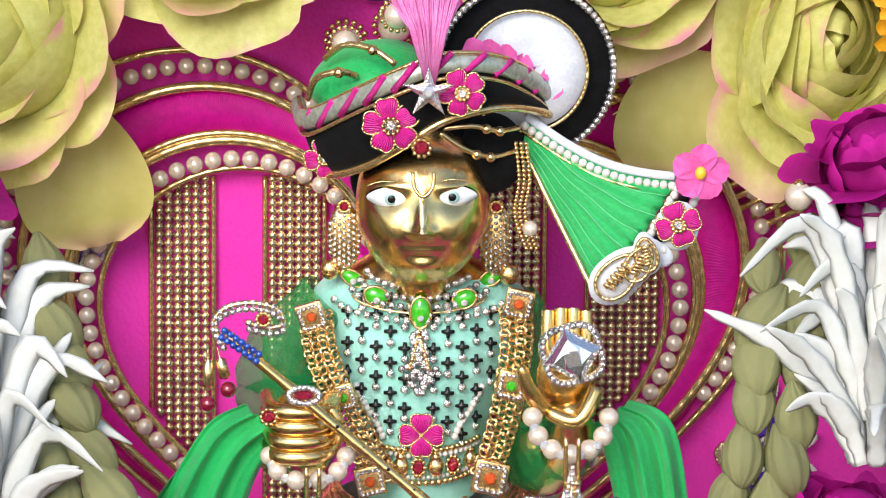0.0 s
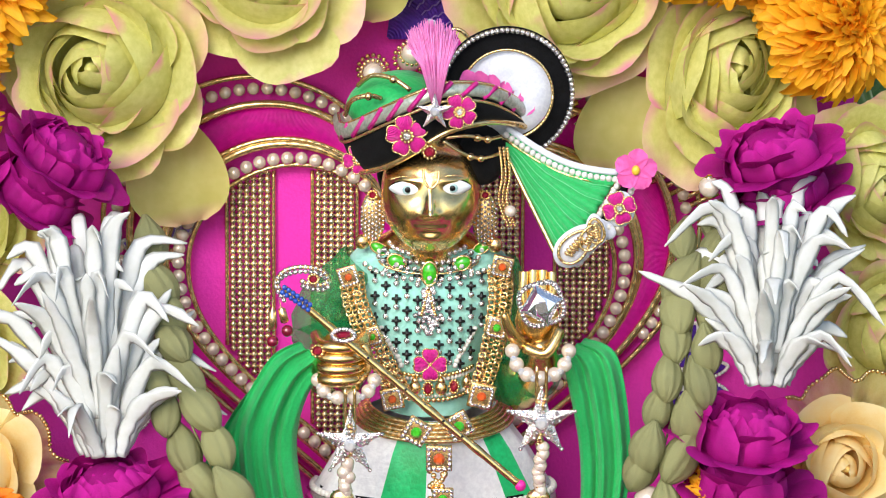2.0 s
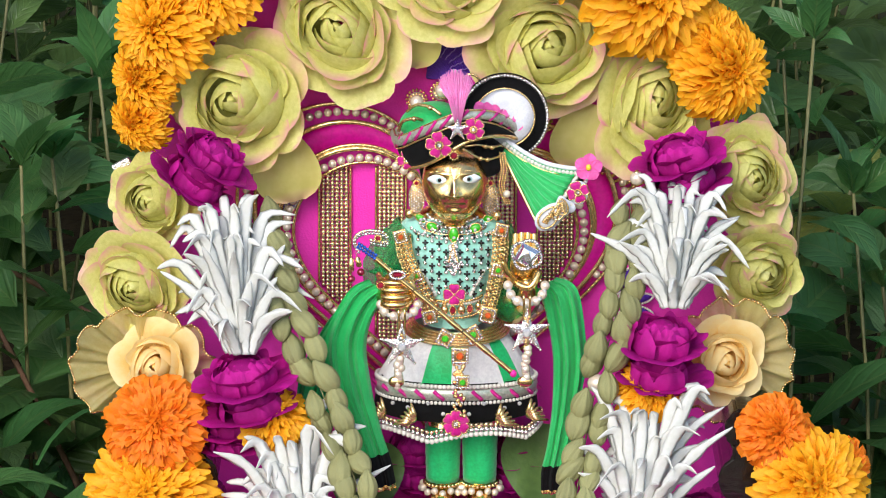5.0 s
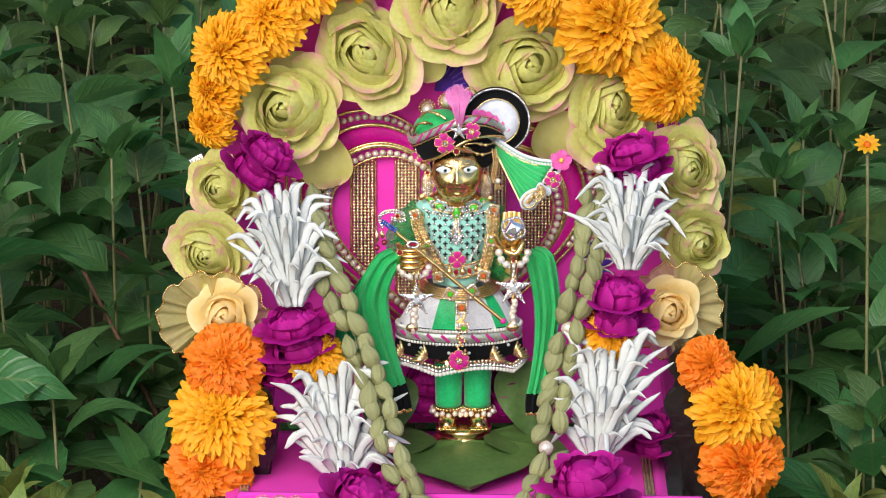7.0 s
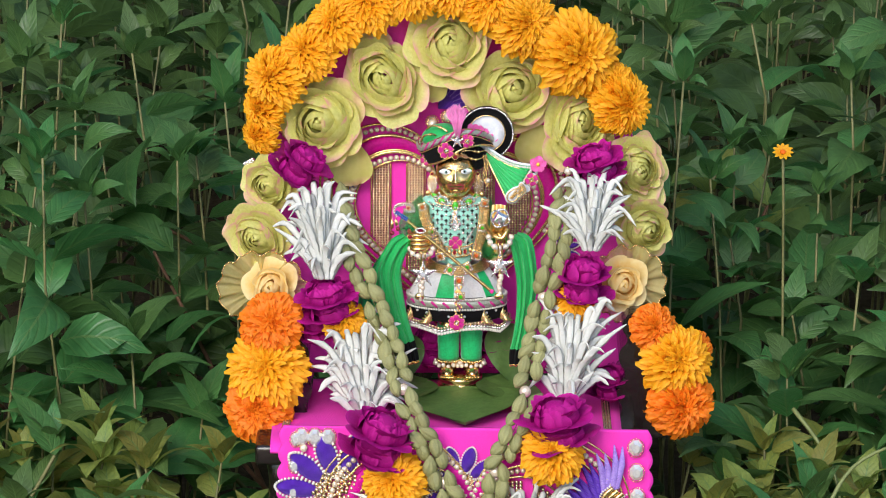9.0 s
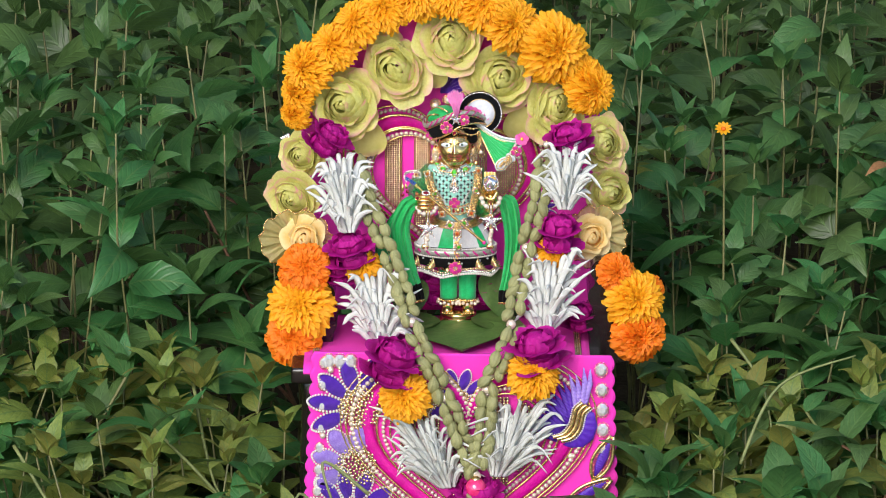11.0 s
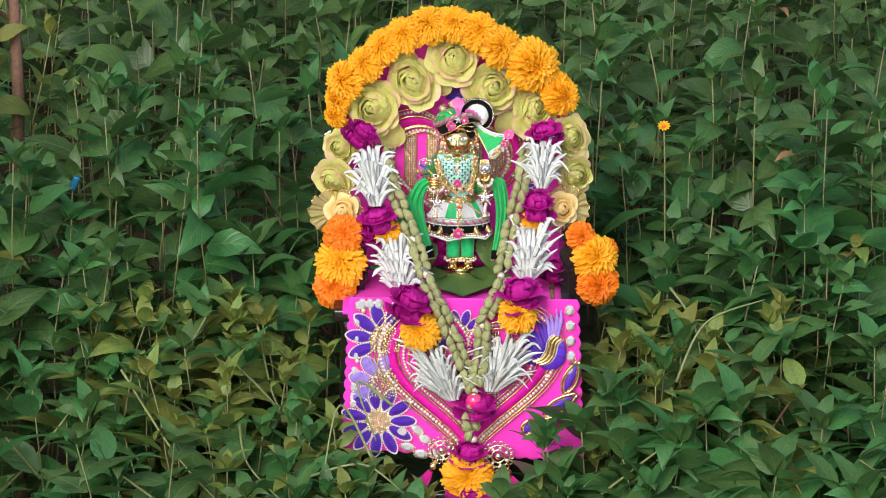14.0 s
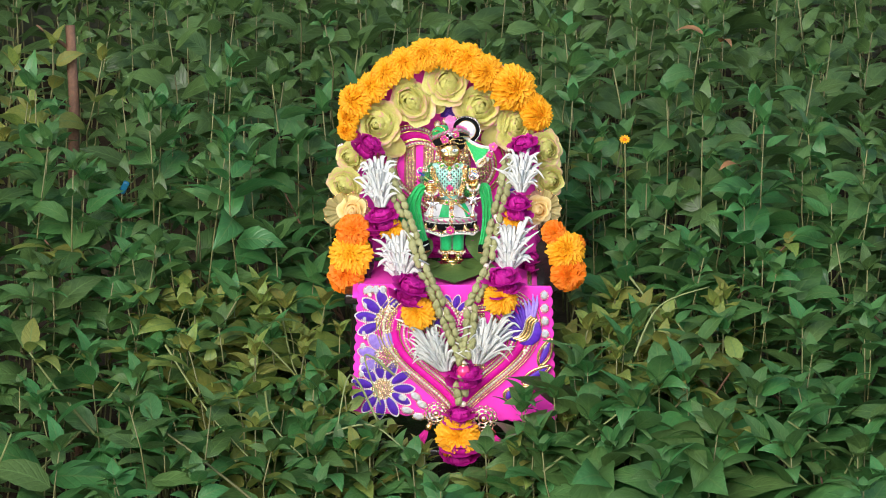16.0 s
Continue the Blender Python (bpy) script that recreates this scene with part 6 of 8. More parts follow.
def turban():
    base = Vector((0.0074, 0.0000, 0.7013))
    ob = thing("turban", base, "black velvet turban with silver roll, pink flowers and green crown", "turban")
    b = base_of(ob)
    # crown
    bm = bmesh.new()
    ball(bm, Vector((0.0083, 0.0080, 0.7058)) - b, 1, 28, 18, (200 * U, 0.022, 70 * U), Matrix.Rotation(radians(14), 4, "Y"))
    ball(bm, FACE + Vector((0, 0.013, 40 * U)) - b, 1, 24, 16, (128 * U, 0.014, 128 * U))
    part("crown", bm, VELVET, ob)
    bm = bmesh.new()
    ball(bm, Vector((-0.0074, 0.0000, 0.7171)) - b, 1, 24, 16, (105 * U, 0.016, 58 * U), Matrix.Rotation(radians(-16), 4, "Y"))
    part("crown_cloth", bm, GREEN, ob, "bright green net crown cloth")
    for q in (((-0.0214, -0.0100, 0.7137), (-0.0193, -0.0160, 0.7198), (-0.0139, -0.0190, 0.7221), (-0.0099, -0.0160, 0.7205)), ((-0.0174, -0.0080, 0.7229), (-0.0127, -0.0120, 0.7271), (-0.0060, -0.0160, 0.7269), (-0.0006, -0.0180, 0.7237))):
        cord("gold_cord", smooth_path(q, 5), 6 * U, ob)
        bm = bmesh.new()
        ball(bm, Vector(q[2]) + Vector((0, -0.001, 0)) - b, 10 * U, 12, 8)
        part("gold_bead", bm, GOLD, ob)
    # upturned black brim between its lower and upper edge
    low = smooth_path([(-0.0206, 0.0040, 0.7002), (-0.0177, -0.0120, 0.6962), (-0.0084, -0.0240, 0.7003), (0.0015, -0.0310, 0.7074), (0.0113, -0.0320, 0.7137), (0.0233, -0.0270, 0.7156), (0.0329, -0.0150, 0.7124), (0.0390, 0.0000, 0.7068)], 6)
    top = smooth_path([(-0.0239, 0.0040, 0.7065), (-0.0213, -0.0140, 0.7073), (-0.0098, -0.0270, 0.7154), (0.0014, -0.0340, 0.7221), (0.0112, -0.0340, 0.7254), (0.0232, -0.0280, 0.7237), (0.0322, -0.0150, 0.7169), (0.0381, 0.0000, 0.7085)], 6)
    bm = bmesh.new()
    uvl = bm.loops.layers.uv.verify()
    rows = []
    for p, q in zip(low, top):
        row = []
        for k in range(7):
            f = k / 6
            v = p.lerp(q, f) + Vector((0, -0.0025 * math.sin(f * math.pi), 0))
            row.append(bm.verts.new(v - b))
        row.append(bm.verts.new(q + Vector((0, 0.006, 0.001)) - b))
        row.append(bm.verts.new(p + Vector((0, 0.008, 0)) - b))
        rows.append(row)
    for r0, r1 in zip(rows, rows[1:]):
        for k in range(9):
            bm.faces.new((r0[k], r1[k], r1[(k + 1) % 9], r0[(k + 1) % 9]))
    bm.faces.new(rows[0])
    bm.faces.new(list(reversed(rows[-1])))
    bmesh.ops.recalc_face_normals(bm, faces=bm.faces)
    part("brim", bm, VELVET, ob)
    cord("gold_cord", [p + Vector((0, -0.001, 0)) for p in low], 7.5 * U, ob)
    cord("gold_cord", [p + Vector((0, -0.0012, -9 * U)) for p in top], 4 * U, ob)
    # silver roll along the upper edge, wound with pink
    roll = [p + Vector((0, 0.0005, 16 * U)) for p in top]
    bm = bmesh.new()
    tube(bm, [p - b for p in roll], 19 * U, 12, squash=0.7)
    part("silver_roll", bm, SILVER, ob, "silver brocade roll")
    bm = bmesh.new()
    pts = spaced(roll, 64 * U)
    for k, p in enumerate(pts[1:-1]):
        t = (pts[k + 2] - pts[k]).normalized()
        tube(bm, [p - b + t * 22 * U + Vector((0, -12 * U, 17 * U)), p - b + Vector((0, -16 * U, 0)), p - b - t * 22 * U + Vector((0, -12 * U, -17 * U))], 6 * U, 6)
    part("pink_winding", bm, PINKTHREAD, ob, "pink satin winding", kind="stuff")
    cord("gold_cord", [p + Vector((0, -0.001, 17 * U)) for p in roll], 4 * U, ob)
    for q, r, tn in (((-0.0016, -0.0345, 0.7128), 52 * U, 30), ((0.0149, -0.0360, 0.7210), 44 * U, 40), ((-0.0173, -0.0160, 0.7006), 38 * U, 10)):
        felt_flower(ob, q, r, 5 if r > 0.006 else 4, turn=tn)
    # crystal star and plume
    star(ob, (0.0071, -0.0400, 0.7217), 46 * U, 5, SILVERY)
    stone(ob, (0.0071, -0.0455, 0.7229), 11 * U, 11 * U, setting=False)
    stone(ob, (0.0056, -0.0350, 0.7075), 13 * U, 13 * U, RUBY)
    bm = bmesh.new()
    rnd = random.Random(6)
    foot = Vector((0.0075, -0.0380, 0.7233)) - b
    for k in range(420):
        f = rnd.uniform(-1, 1)
        tip = Vector((f * 58 * U - 10 * U + rnd.uniform(-5, 5) * U, rnd.uniform(-0.004, 0.003) , (195 - 30 * f * f + rnd.uniform(-25, 10)) * U))
        tube(bm, [foot + Vector((f * 7 * U, 0, 0)), foot + Vector((f * 30 * U - 4 * U, tip.y * 0.5, 95 * U)), foot + tip], [2.2 * U, 2.4 * U, 0.6 * U], 4)
    part("plume", bm, FEATHER, ob, "pink thread plume", kind="stuff")
    tp = (0.0057, -0.0340, 0.7480)
    for k in range(7):
        a = k * 0.9
        stone(ob, Vector(tp) + Vector((math.cos(a) * 9 * U, -0.001, math.sin(a) * 12 * U)), 7 * U, 7 * U, setting=False)
    # pearls behind the plume
    for q, r in (((-0.0002, -0.0080, 0.7335), 24 * U), ((-0.0128, 0.0200, 0.7209), 24 * U)):
        bm = bmesh.new()
        ball(bm, Vector(q) - b, r, 18, 12)
        part("pearl", bm, PEARL, ob)
        bead_part("setting", [Vector(q) + Vector((math.cos(a) * r * 1.2, 0.001, math.sin(a) * r * 1.2)) for a in [2 * math.pi * k / 16 for k in range(16)]], 5 * U, GOLD, ob, seg=5, rings=4)
    loop = [Vector((0.0138, 0.0000, 0.7314)) + Vector((math.cos(a) * 40 * U, 0, math.sin(a) * 62 * U)) for a in [2 * math.pi * k / 30 for k in range(31)]]
    cord("gold_loop", loop, 5 * U, ob)
    # round fan at its back: white felt, black velvet rim, clear stones
    c = Vector((0.0303, -0.0080, 0.7208))
    r = 0.021530
    for rr, mat, nm, yy in ((1.0, VELVET, "fan_rim", 0.0), (0.66, WHITEFELT, "fan_disc", -0.0012)):
        bm = bmesh.new()
        lathe(bm, (0, 0, -0.0015), [(r * rr, 0.0), (r * rr * 1.01, 0.0008), (r * rr, 0.0016), (r * rr * 0.5, 0.0020)], 56)
        bmesh.ops.rotate(bm, verts=bm.verts, cent=(0, 0, 0), matrix=Matrix.Rotation(radians(90), 3, "X"))
        part(nm, bm, mat, ob, at=c + Vector((0, yy, 0)))
    arc = [c + Vector((math.cos(a) * r * 0.97, -0.0022, math.sin(a) * r * 0.97)) for a in [2 * math.pi * k / 90 for k in range(91)]]
    bead_part("stone_edge", spaced(arc, 12 * U), 7 * U, SILVERY, ob, "edge of clear stones", seg=7, rings=5)
    cord("gold_edge", [c + Vector((math.cos(a) * r * 0.68, -0.0028, math.sin(a) * r * 0.68)) for a in [2 * math.pi * k / 70 for k in range(71)]], 3.5 * U, ob, n=6)
    # pink felt petals before the fan
    for k in range(7):
        q = Vector((0.0194, -0.0120, 0.7253)).lerp(Vector((0.0370, -0.0080, 0.7157)), k / 6)
        bm = bmesh.new()
        petal(bm, pose(0, 0, 0, 90, 0, 0), 46 * U, 40 * U, 0.15, 0.2, 4, 4, 0.6, 0.1, rnd, 0.5)
        ob2 = part("felt_petal", bm, PINKSILK, ob, at=q + Vector((0, 0, -16 * U + 8 * U * math.sin(k * 0.9))))
        ob2.rotation_euler = (0, radians(-25 + 14 * k), 0)
    # black folds and bead chains at the side
    bm = bmesh.new()
    ball(bm, Vector((0.0222, -0.0080, 0.7007)) - b, 1, 20, 14, (62 * U, 0.014, 72 * U))
    part("side_fold", bm, VELVET, ob)
    for q in (((0.0107, -0.0310, 0.7113), (0.0173, -0.0300, 0.7117), (0.0240, -0.0260, 0.7097), (0.0286, -0.0180, 0.7088)), ((0.0098, -0.0310, 0.7102), (0.0154, -0.0290, 0.7060), (0.0219, -0.0240, 0.7030), (0.0279, -0.0180, 0.7031))):
        path = smooth_path(q, 6)
        cord("bead_chain", path, 4.5 * U, ob, GOLD)
        for f in (9, 12):
            bm = bmesh.new()
            ball(bm, path[f] + Vector((0, -0.0006, 0)) - b, 9 * U, 10, 7)
            part("gold_bead", bm, GOLD, ob)


def star(parent, at, r, points, mat, thick=0.25, name="star"):
    bm = bmesh.new()
    a0 = math.pi / 2
    ring = [bm.verts.new((math.cos(a0 + math.pi * k / points) * r * (1 if k % 2 == 0 else 0.36), 0, math.sin(a0 + math.pi * k / points) * r * (1 if k % 2 == 0 else 0.36))) for k in range(points * 2)]
    f, k = bm.verts.new((0, -r * thick, 0)), bm.verts.new((0, r * thick * 0.5, 0))
    for i in range(points * 2):
        j = (i + 1) % (points * 2)
        bm.faces.new((ring[i], ring[j], f))
        bm.faces.new((ring[j], ring[i], k))
    bmesh.ops.recalc_face_normals(bm, faces=bm.faces)
    part(name, bm, mat, parent, at=at, smooth=False)


SILVER = stuff("silver_brocade", (0.62, 0.62, 0.55), (0.30, 0.36, 0.28), 0.35, 0.5, 700, 0.6)
WHITEFELT = stuff("white_felt", (0.72, 0.74, 0.80), (0.60, 0.62, 0.70), 0.85, 0, 200, 0.4)
turban()


def veil():
    """Green fan-shaped veil that hangs from the turban, edged with beads."""
    a, bq, cq, d = [Vector(q) for q in ((0.0306, -0.0120, 0.7089), (0.0655, -0.0240, 0.6973), (0.0467, -0.0300, 0.6715), (0.0297, -0.0140, 0.7030))]
    ob = thing("veil", a, "bright green pleated silk veil edged with white beads and gold", "veil")
    b = base_of(ob)
    bm = bmesh.new()
    uvl = bm.loops.layers.uv.verify()
    n = 40
    g = []
    for j in range(13):
        v = j / 12
        row = []
        for i in range(n + 1):
            u = i / n
            p = a.lerp(d, u).lerp(bq.lerp(cq, u), v)
            mid = math.sin(u * math.pi) * 14 * U * v
            row.append(bm.verts.new(p - b + Vector((mid * 0.3 , 0.0009 * math.sin(u * 60) * v - 0.003 * math.sin(u * math.pi) * v, -mid * 0.2 - (1 - u) * 26 * U * math.sin(v * math.pi)))))
        g.append(row)
    for j in range(12):
        for i in range(n):
            f = bm.faces.new((g[j][i], g[j][i + 1], g[j + 1][i + 1], g[j + 1][i]))
            for lp, (x, y) in zip(f.loops, ((i, j), (i + 1, j), (i + 1, j + 1), (i, j + 1))):
                lp[uvl].uv = (x / n, y / 12)
    left = [b + g[j][n].co for j in range(13)]
    upper = [b + g[j][0].co for j in range(13)]
    end = [b + g[12][i].co for i in range(n + 1)]
    threads = [[b + g[j][i].co + Vector((0, -0.0006, 0.0003 * math.sin(j * 1.3 + i))) for j in range(1, 13)] for i in (5, 11, 18, 24, 31, 36)]
    r = bmesh.ops.extrude_face_region(bm, geom=bm.faces[:])
    for v in [v for v in r["geom"] if isinstance(v, bmesh.types.BMVert)]:
        v.co.y += 0.0006
    part("cloth", bm, GREEN, ob)
    for pts in threads:
        cord("pale_thread", pts, 0.9 * U, ob, PALETHREAD, n=4)
    cord("gold_edge", left, 6 * U, ob)
    cord("white_edge", [p + Vector((0, 0.0006, 8 * U)) for p in upper], 8 * U, ob, WHITEFELT)
    bead_part("beading", spaced([p + Vector((-3 * U, -0.001, -6 * U)) for p in upper], 15 * U), 8 * U, WHITE_BEAD, ob, "row of white beads")
    cord("gold_edge", [p + Vector((-6 * U, -0.001, -16 * U)) for p in upper], 4 * U, ob)
    out = (bq - a).normalized()
    for k, (mat, rr) in enumerate(((WHITE_BEAD, 8), (VELVET, 7), (WHITE_BEAD, 8))):
        pts = [p + out * (8 + 18 * k) * U + Vector((0, -0.0012, 0)) for p in end]
        if mat == VELVET:
            cord("black_band", pts, 9 * U, ob, VELVET)
        else:
            bead_part("beading", spaced(pts, 15 * U), rr * U, mat, ob, "row of white beads")
    # tip: white felt ground with a pink flower and gold leaves
    bm = bmesh.new()
    for q, rx, rz, t in (((0.0660, -0.0330, 0.6888), 36, 44, 0), ((0.0607, -0.0330, 0.6822), 34, 22, 30)):
        ball(bm, Vector(q) - b, 1, 18, 8, (rx * U, 0.0012, rz * U), Matrix.Rotation(radians(t), 4, "Y"))
    part("tip_felt", bm, WHITEFELT, ob, "white felt tip")
    felt_flower(ob, (0.0658, -0.0350, 0.6896), 42 * U, 4, turn=20)
    for q, t, ln in (((0.0478, -0.0365, 0.6728), 50, 0.0125), ((0.0545, -0.0372, 0.6768), 62, 0.0090), ((0.0590, -0.0372, 0.6790), 100, 0.0080)):
        a = radians(t)
        d, sd, o = Vector((math.cos(a), 0, math.sin(a))), Vector((-math.sin(a), 0, math.cos(a))), Vector(q)
        shape = [o + d * ln * (1 - math.cos(w)) / 2 + sd * ln * 0.30 * math.sin(w) * (1.25 - 0.4 * (1 - math.cos(w)) / 2) for w in [2 * math.pi * k / 28 for k in range(29)]]
        bm = bmesh.new()
        mid = bm.verts.new(o + d * ln * 0.5 + Vector((0, -0.0006, 0)) - b)
        ring = [bm.verts.new(o + d * ln * 0.5 + (p - o - d * ln * 0.5) * 1.3 - b) for p in shape[:-1]]
        back = [bm.verts.new(v.co + Vector((0, 0.0012, 0))) for v in ring]
        for k in range(28):
            bm.faces.new((ring[k], ring[(k + 1) % 28], mid))
            bm.faces.new((ring[k], back[k], back[(k + 1) % 28], ring[(k + 1) % 28]))
        bmesh.ops.recalc_face_normals(bm, faces=bm.faces)
        part("felt_leaf", bm, WHITEFELT, ob, "white felt leaf")
        cord("gold_leaf_rim", [p + Vector((0, -0.0010, 0)) for p in shape], 3.6 * U, ob)
        cord("gold_leaf_coil", [o + d * ln * (0.2 + 0.6 * k / 40) + sd * ln * 0.11 * math.sin(k * 0.95) + Vector((0, -0.0012 + 0.0004 * math.cos(k * 0.95), 0)) for k in range(41)], 3.2 * U, ob, n=6)
    # pink flower with a yellow heart
    fl = Vector((0.0708, -0.0340, 0.7019))
    for k in range(5):
        bm = bmesh.new()
        petal(bm, pose(0, 0, 0, 90, 0, 0), 50 * U, 48 * U, 0.12, 0.15, 5, 5, 0.6, 0.06, random.Random(k), 0.4)
        p2 = part("flower_petal", bm, PINKSILK, ob, at=fl)
        p2.rotation_euler = (0, radians(72 * k + 8), 0)
    bm = bmesh.new()
    ball(bm, (0, -0.001, 0), 10 * U, 12, 8, (1, 1, 1.2))
    part("flower_heart", bm, YELLOWKNOB, ob, "yellow flower heart", at=fl)


veil()


def earring(at, s, w, h):
    ob = thing("earring", at, "large gold earring paved with clear stones", "earring", "earrings")
    bm = bmesh.new()
    ball(bm, (0, 0, 0), 1, 20, 12, (w, 0.0022, h))
    ball(bm, (s * w * 0.8, 0, -h * 0.95), 1, 14, 9, (w * 0.6, 0.002, h * 0.3))
    part("mount", bm, GOLD, ob)
    rnd = random.Random(2)
    pts = []
    for i in range(-3, 4):
        for j in range(-5, 6):
            x, z = i * w / 3.6, j * h / 6.0 + (h / 12 if i % 2 else 0)
            f = 1 - (x / w) ** 2 - (z / h) ** 2
            if f > 0.12:
                pts.append(Vector(at) + Vector((x, -0.0022 * math.sqrt(f) - 0.0002, z)))
    bead_part("stone_paving", pts, w / 8.0, SILVERY, ob, "small clear stones", seg=6, rings=4)
    stone(ob, Vector(at) + Vector((0, -0.0022, h * 0.95)), w * 0.3, w * 0.3, RUBY)


earring((-0.0126, -0.0100, 0.6799), -1, 30 * U, 62 * U)
earring((0.0236, -0.0100, 0.6795), 1, 30 * U, 66 * U)


def hair_chain():
    pts = smooth_path([(0.0291, -0.0200, 0.7053), (0.0300, -0.0200, 0.6964), (0.0291, -0.0180, 0.6877), (0.0320, -0.0160, 0.6789)], 8)
    ob = thing("hair_chain", pts[0], "fine gold chains hanging from the turban beside the ear", "chain")
    for s in (-1, 0, 1):
        bead_part("chain", spaced([p + Vector((s * 9 * U, 0, 0)) for p in pts], 8 * U), 4.5 * U, GOLD, ob, seg=6, rings=4)
    bm = bmesh.new()
    ball(bm, Vector((0.0315, -0.0220, 0.6852)) - pts[0], 14 * U, 14, 10)
    part("pearl", bm, PEARL, ob)


hair_chain()


def necklace():
    ob = thing("necklace", (0.0062, -0.0200, 0.6714), "rhinestone necklace with green enamel drops on the statue's neck", "necklace")
    for r, dz, sp in ((92, 0, 14), (105, 15, 15), (118, 30, 16), (150, 52, 18)):
        pts = [Vector((CX0 + math.sin(a) * r * U, min(-0.004, on_body(CX0 + math.sin(a) * r * U, ZT[1] - (dz + 22 * math.cos(a)) * U, 0.002).y), ZT[1] + (16 - dz - 26 * math.cos(a)) * U)) for a in [-1.45 + 2.9 * k / 40 for k in range(41)]]
        bead_part("stone_choker", spaced(pts, sp * U), 7.5 * U, SILVERY, ob, "row of clear stones", seg=7, rings=5)
        if dz == 30:
            cord("gold_wire", [p + Vector((0, 0, -10 * U)) for p in pts], 2.5 * U, ob, GOLD)
    for q, w, h, tn in (((0.0058, 0.6636), 17, 27, 0), ((-0.0048, 0.6667), 21, 16, 25), ((0.0162, 0.6663), 21, 16, -25), ((-0.0104, 0.6697), 22, 12, 30), ((0.0227, 0.6698), 22, 12, -30)):
        p = on_body(q[0], q[1], 0.0032)
        bm = bmesh.new()
        ball(bm, (0, 0, 0), 1, 16, 10, (w * U, 0.0016, h * U), Matrix.Rotation(radians(tn), 4, "Y"))
        part("enamel_drop", bm, EMERALD, ob, "green enamel drop", at=p)
        cord("gold_rim", [p + Matrix.Rotation(radians(tn), 3, "Y") @ Vector((math.cos(a) * w * U * 1.05, -0.0003, math.sin(a) * h * U * 1.05)) for a in [2 * math.pi * k / 24 for k in range(25)]], 3 * U, ob, GOLD, n=6)
        stone(ob, p + Vector((0, -0.0016, -h * 0.3 * U)), 6 * U, 6 * U, setting=False)
    pts = []
    for k in range(26):
        rr = random.Random(k)
        z = (0.0059, 0.6589)[1] - k * 4.2 * U
        wdt = 14 + 22 * math.exp(-((k - 17) / 4.0) ** 2) - (8 if k > 21 else 0)
        for i in range(3):
            pts.append(on_body(CX0 + rr.uniform(-wdt, wdt) * U, z, 0.0026))
    bead_part("pendant", pts, 7 * U, SILVERY, ob, "beaded silver pendant", seg=7, rings=5)
    pts = [on_body(CX0 + s * f * 16 * U, (0.0059, 0.6589)[1] - f * 60 * U, 0.003) for s in (-1, 1) for f in [k / 8 for k in range(9)]]
    bead_part("pendant_chain", pts, 5 * U, GOLD, ob, "gold bead chain", seg=6, rings=5)


necklace()


def sash(pts, squares, width, label):
    """Broad gold chain band with square stone-set plaques."""
    ob = thing("gold_sash", pts[0], label, "sash", "gold chain sashes")
    b = base_of(ob)
    path = smooth_path(pts, 8)
    me = None
    links = bmesh.new()
    tube(links, [Vector((math.cos(a) * 8.5 * U, 0, math.sin(a) * 6.5 * U)) for a in [2 * math.pi * k / 10 for k in range(11)]], 2.8 * U, 5, cap=False)
    me = mesh_of("chain_link", links, GOLD)
    rows = 4
    for i, p in enumerate(spaced(path, 11.5 * U)):
        for r in range(rows):
            f = (r - (rows - 1) / 2) / rows
            c = p + Vector((f * width, -0.0006 * (1 - 4 * f * f) - 0.0006 * (i % 2), f * width * 0.25 + (i % 2) * 2 * U))
            put("chain_link", me, ob, Matrix.Translation(c - b) @ pose(0, 0, 0, 10 if i % 2 else -25, 65 if i % 2 else 0, 35 * (r % 2)))
    for q, s, tn, mat in squares:
        q = Vector(q)
        bx = bevelled_box((s * 2, 0.0018, s * 2), 0.0003)
        pl = part("plaque", bx, GOLD, ob, at=q)
        pl.rotation_euler = (0, radians(tn), 0)
        R = Matrix.Rotation(radians(tn), 3, "Y")
        edge = [q + R @ Vector((x, -0.0013, z)) for x, z in [(s * 0.75 * math.copysign(1, math.cos(a)) * min(1, abs(math.cos(a)) * 1.42), s * 0.75 * math.copysign(1, math.sin(a)) * min(1, abs(math.sin(a)) * 1.42)) for a in [2 * math.pi * k / 20 for k in range(20)]]]
        bead_part("stone_paving", edge, s * 0.17, SILVERY, ob, "small clear stones", seg=6, rings=4)
        stone(ob, q + Vector((0, -0.0012, 0)), s * 0.38, s * 0.38, mat, setting=False, turn=tn)


sash([(-0.0192, -0.0120, 0.6608), (-0.0180, -0.0180, 0.6540), (-0.0142, -0.0210, 0.6451), (-0.0101, -0.0220, 0.6370), (-0.0067, -0.0220, 0.6300), (-0.0026, -0.0210, 0.6227)],
     [((-0.0203, -0.0160, 0.6618), 24 * U, -18, AMBER), ((-0.0126, -0.0240, 0.6441), 22 * U, -18, EMERALD), ((-0.0060, -0.0250, 0.6236), 26 * U, -12, AMBER)], 56 * U, "broad gold chain sash with orange stone plaques on the statue")
sash([(0.0285, -0.0120, 0.6632), (0.0288, -0.0180, 0.6571), (0.0279, -0.0210, 0.6496), (0.0260, -0.0220, 0.6386), (0.0237, -0.0220, 0.6302), (0.0220, -0.0220, 0.6260)],
     [((0.0292, -0.0160, 0.6653), 25 * U, 12, AMBER), ((0.0275, -0.0240, 0.6473), 25 * U, 12, EMERALD), ((0.0227, -0.0260, 0.6249), 30 * U, 12, AMBER)], 56 * U, "broad gold chain sash with orange stone plaques on the statue")


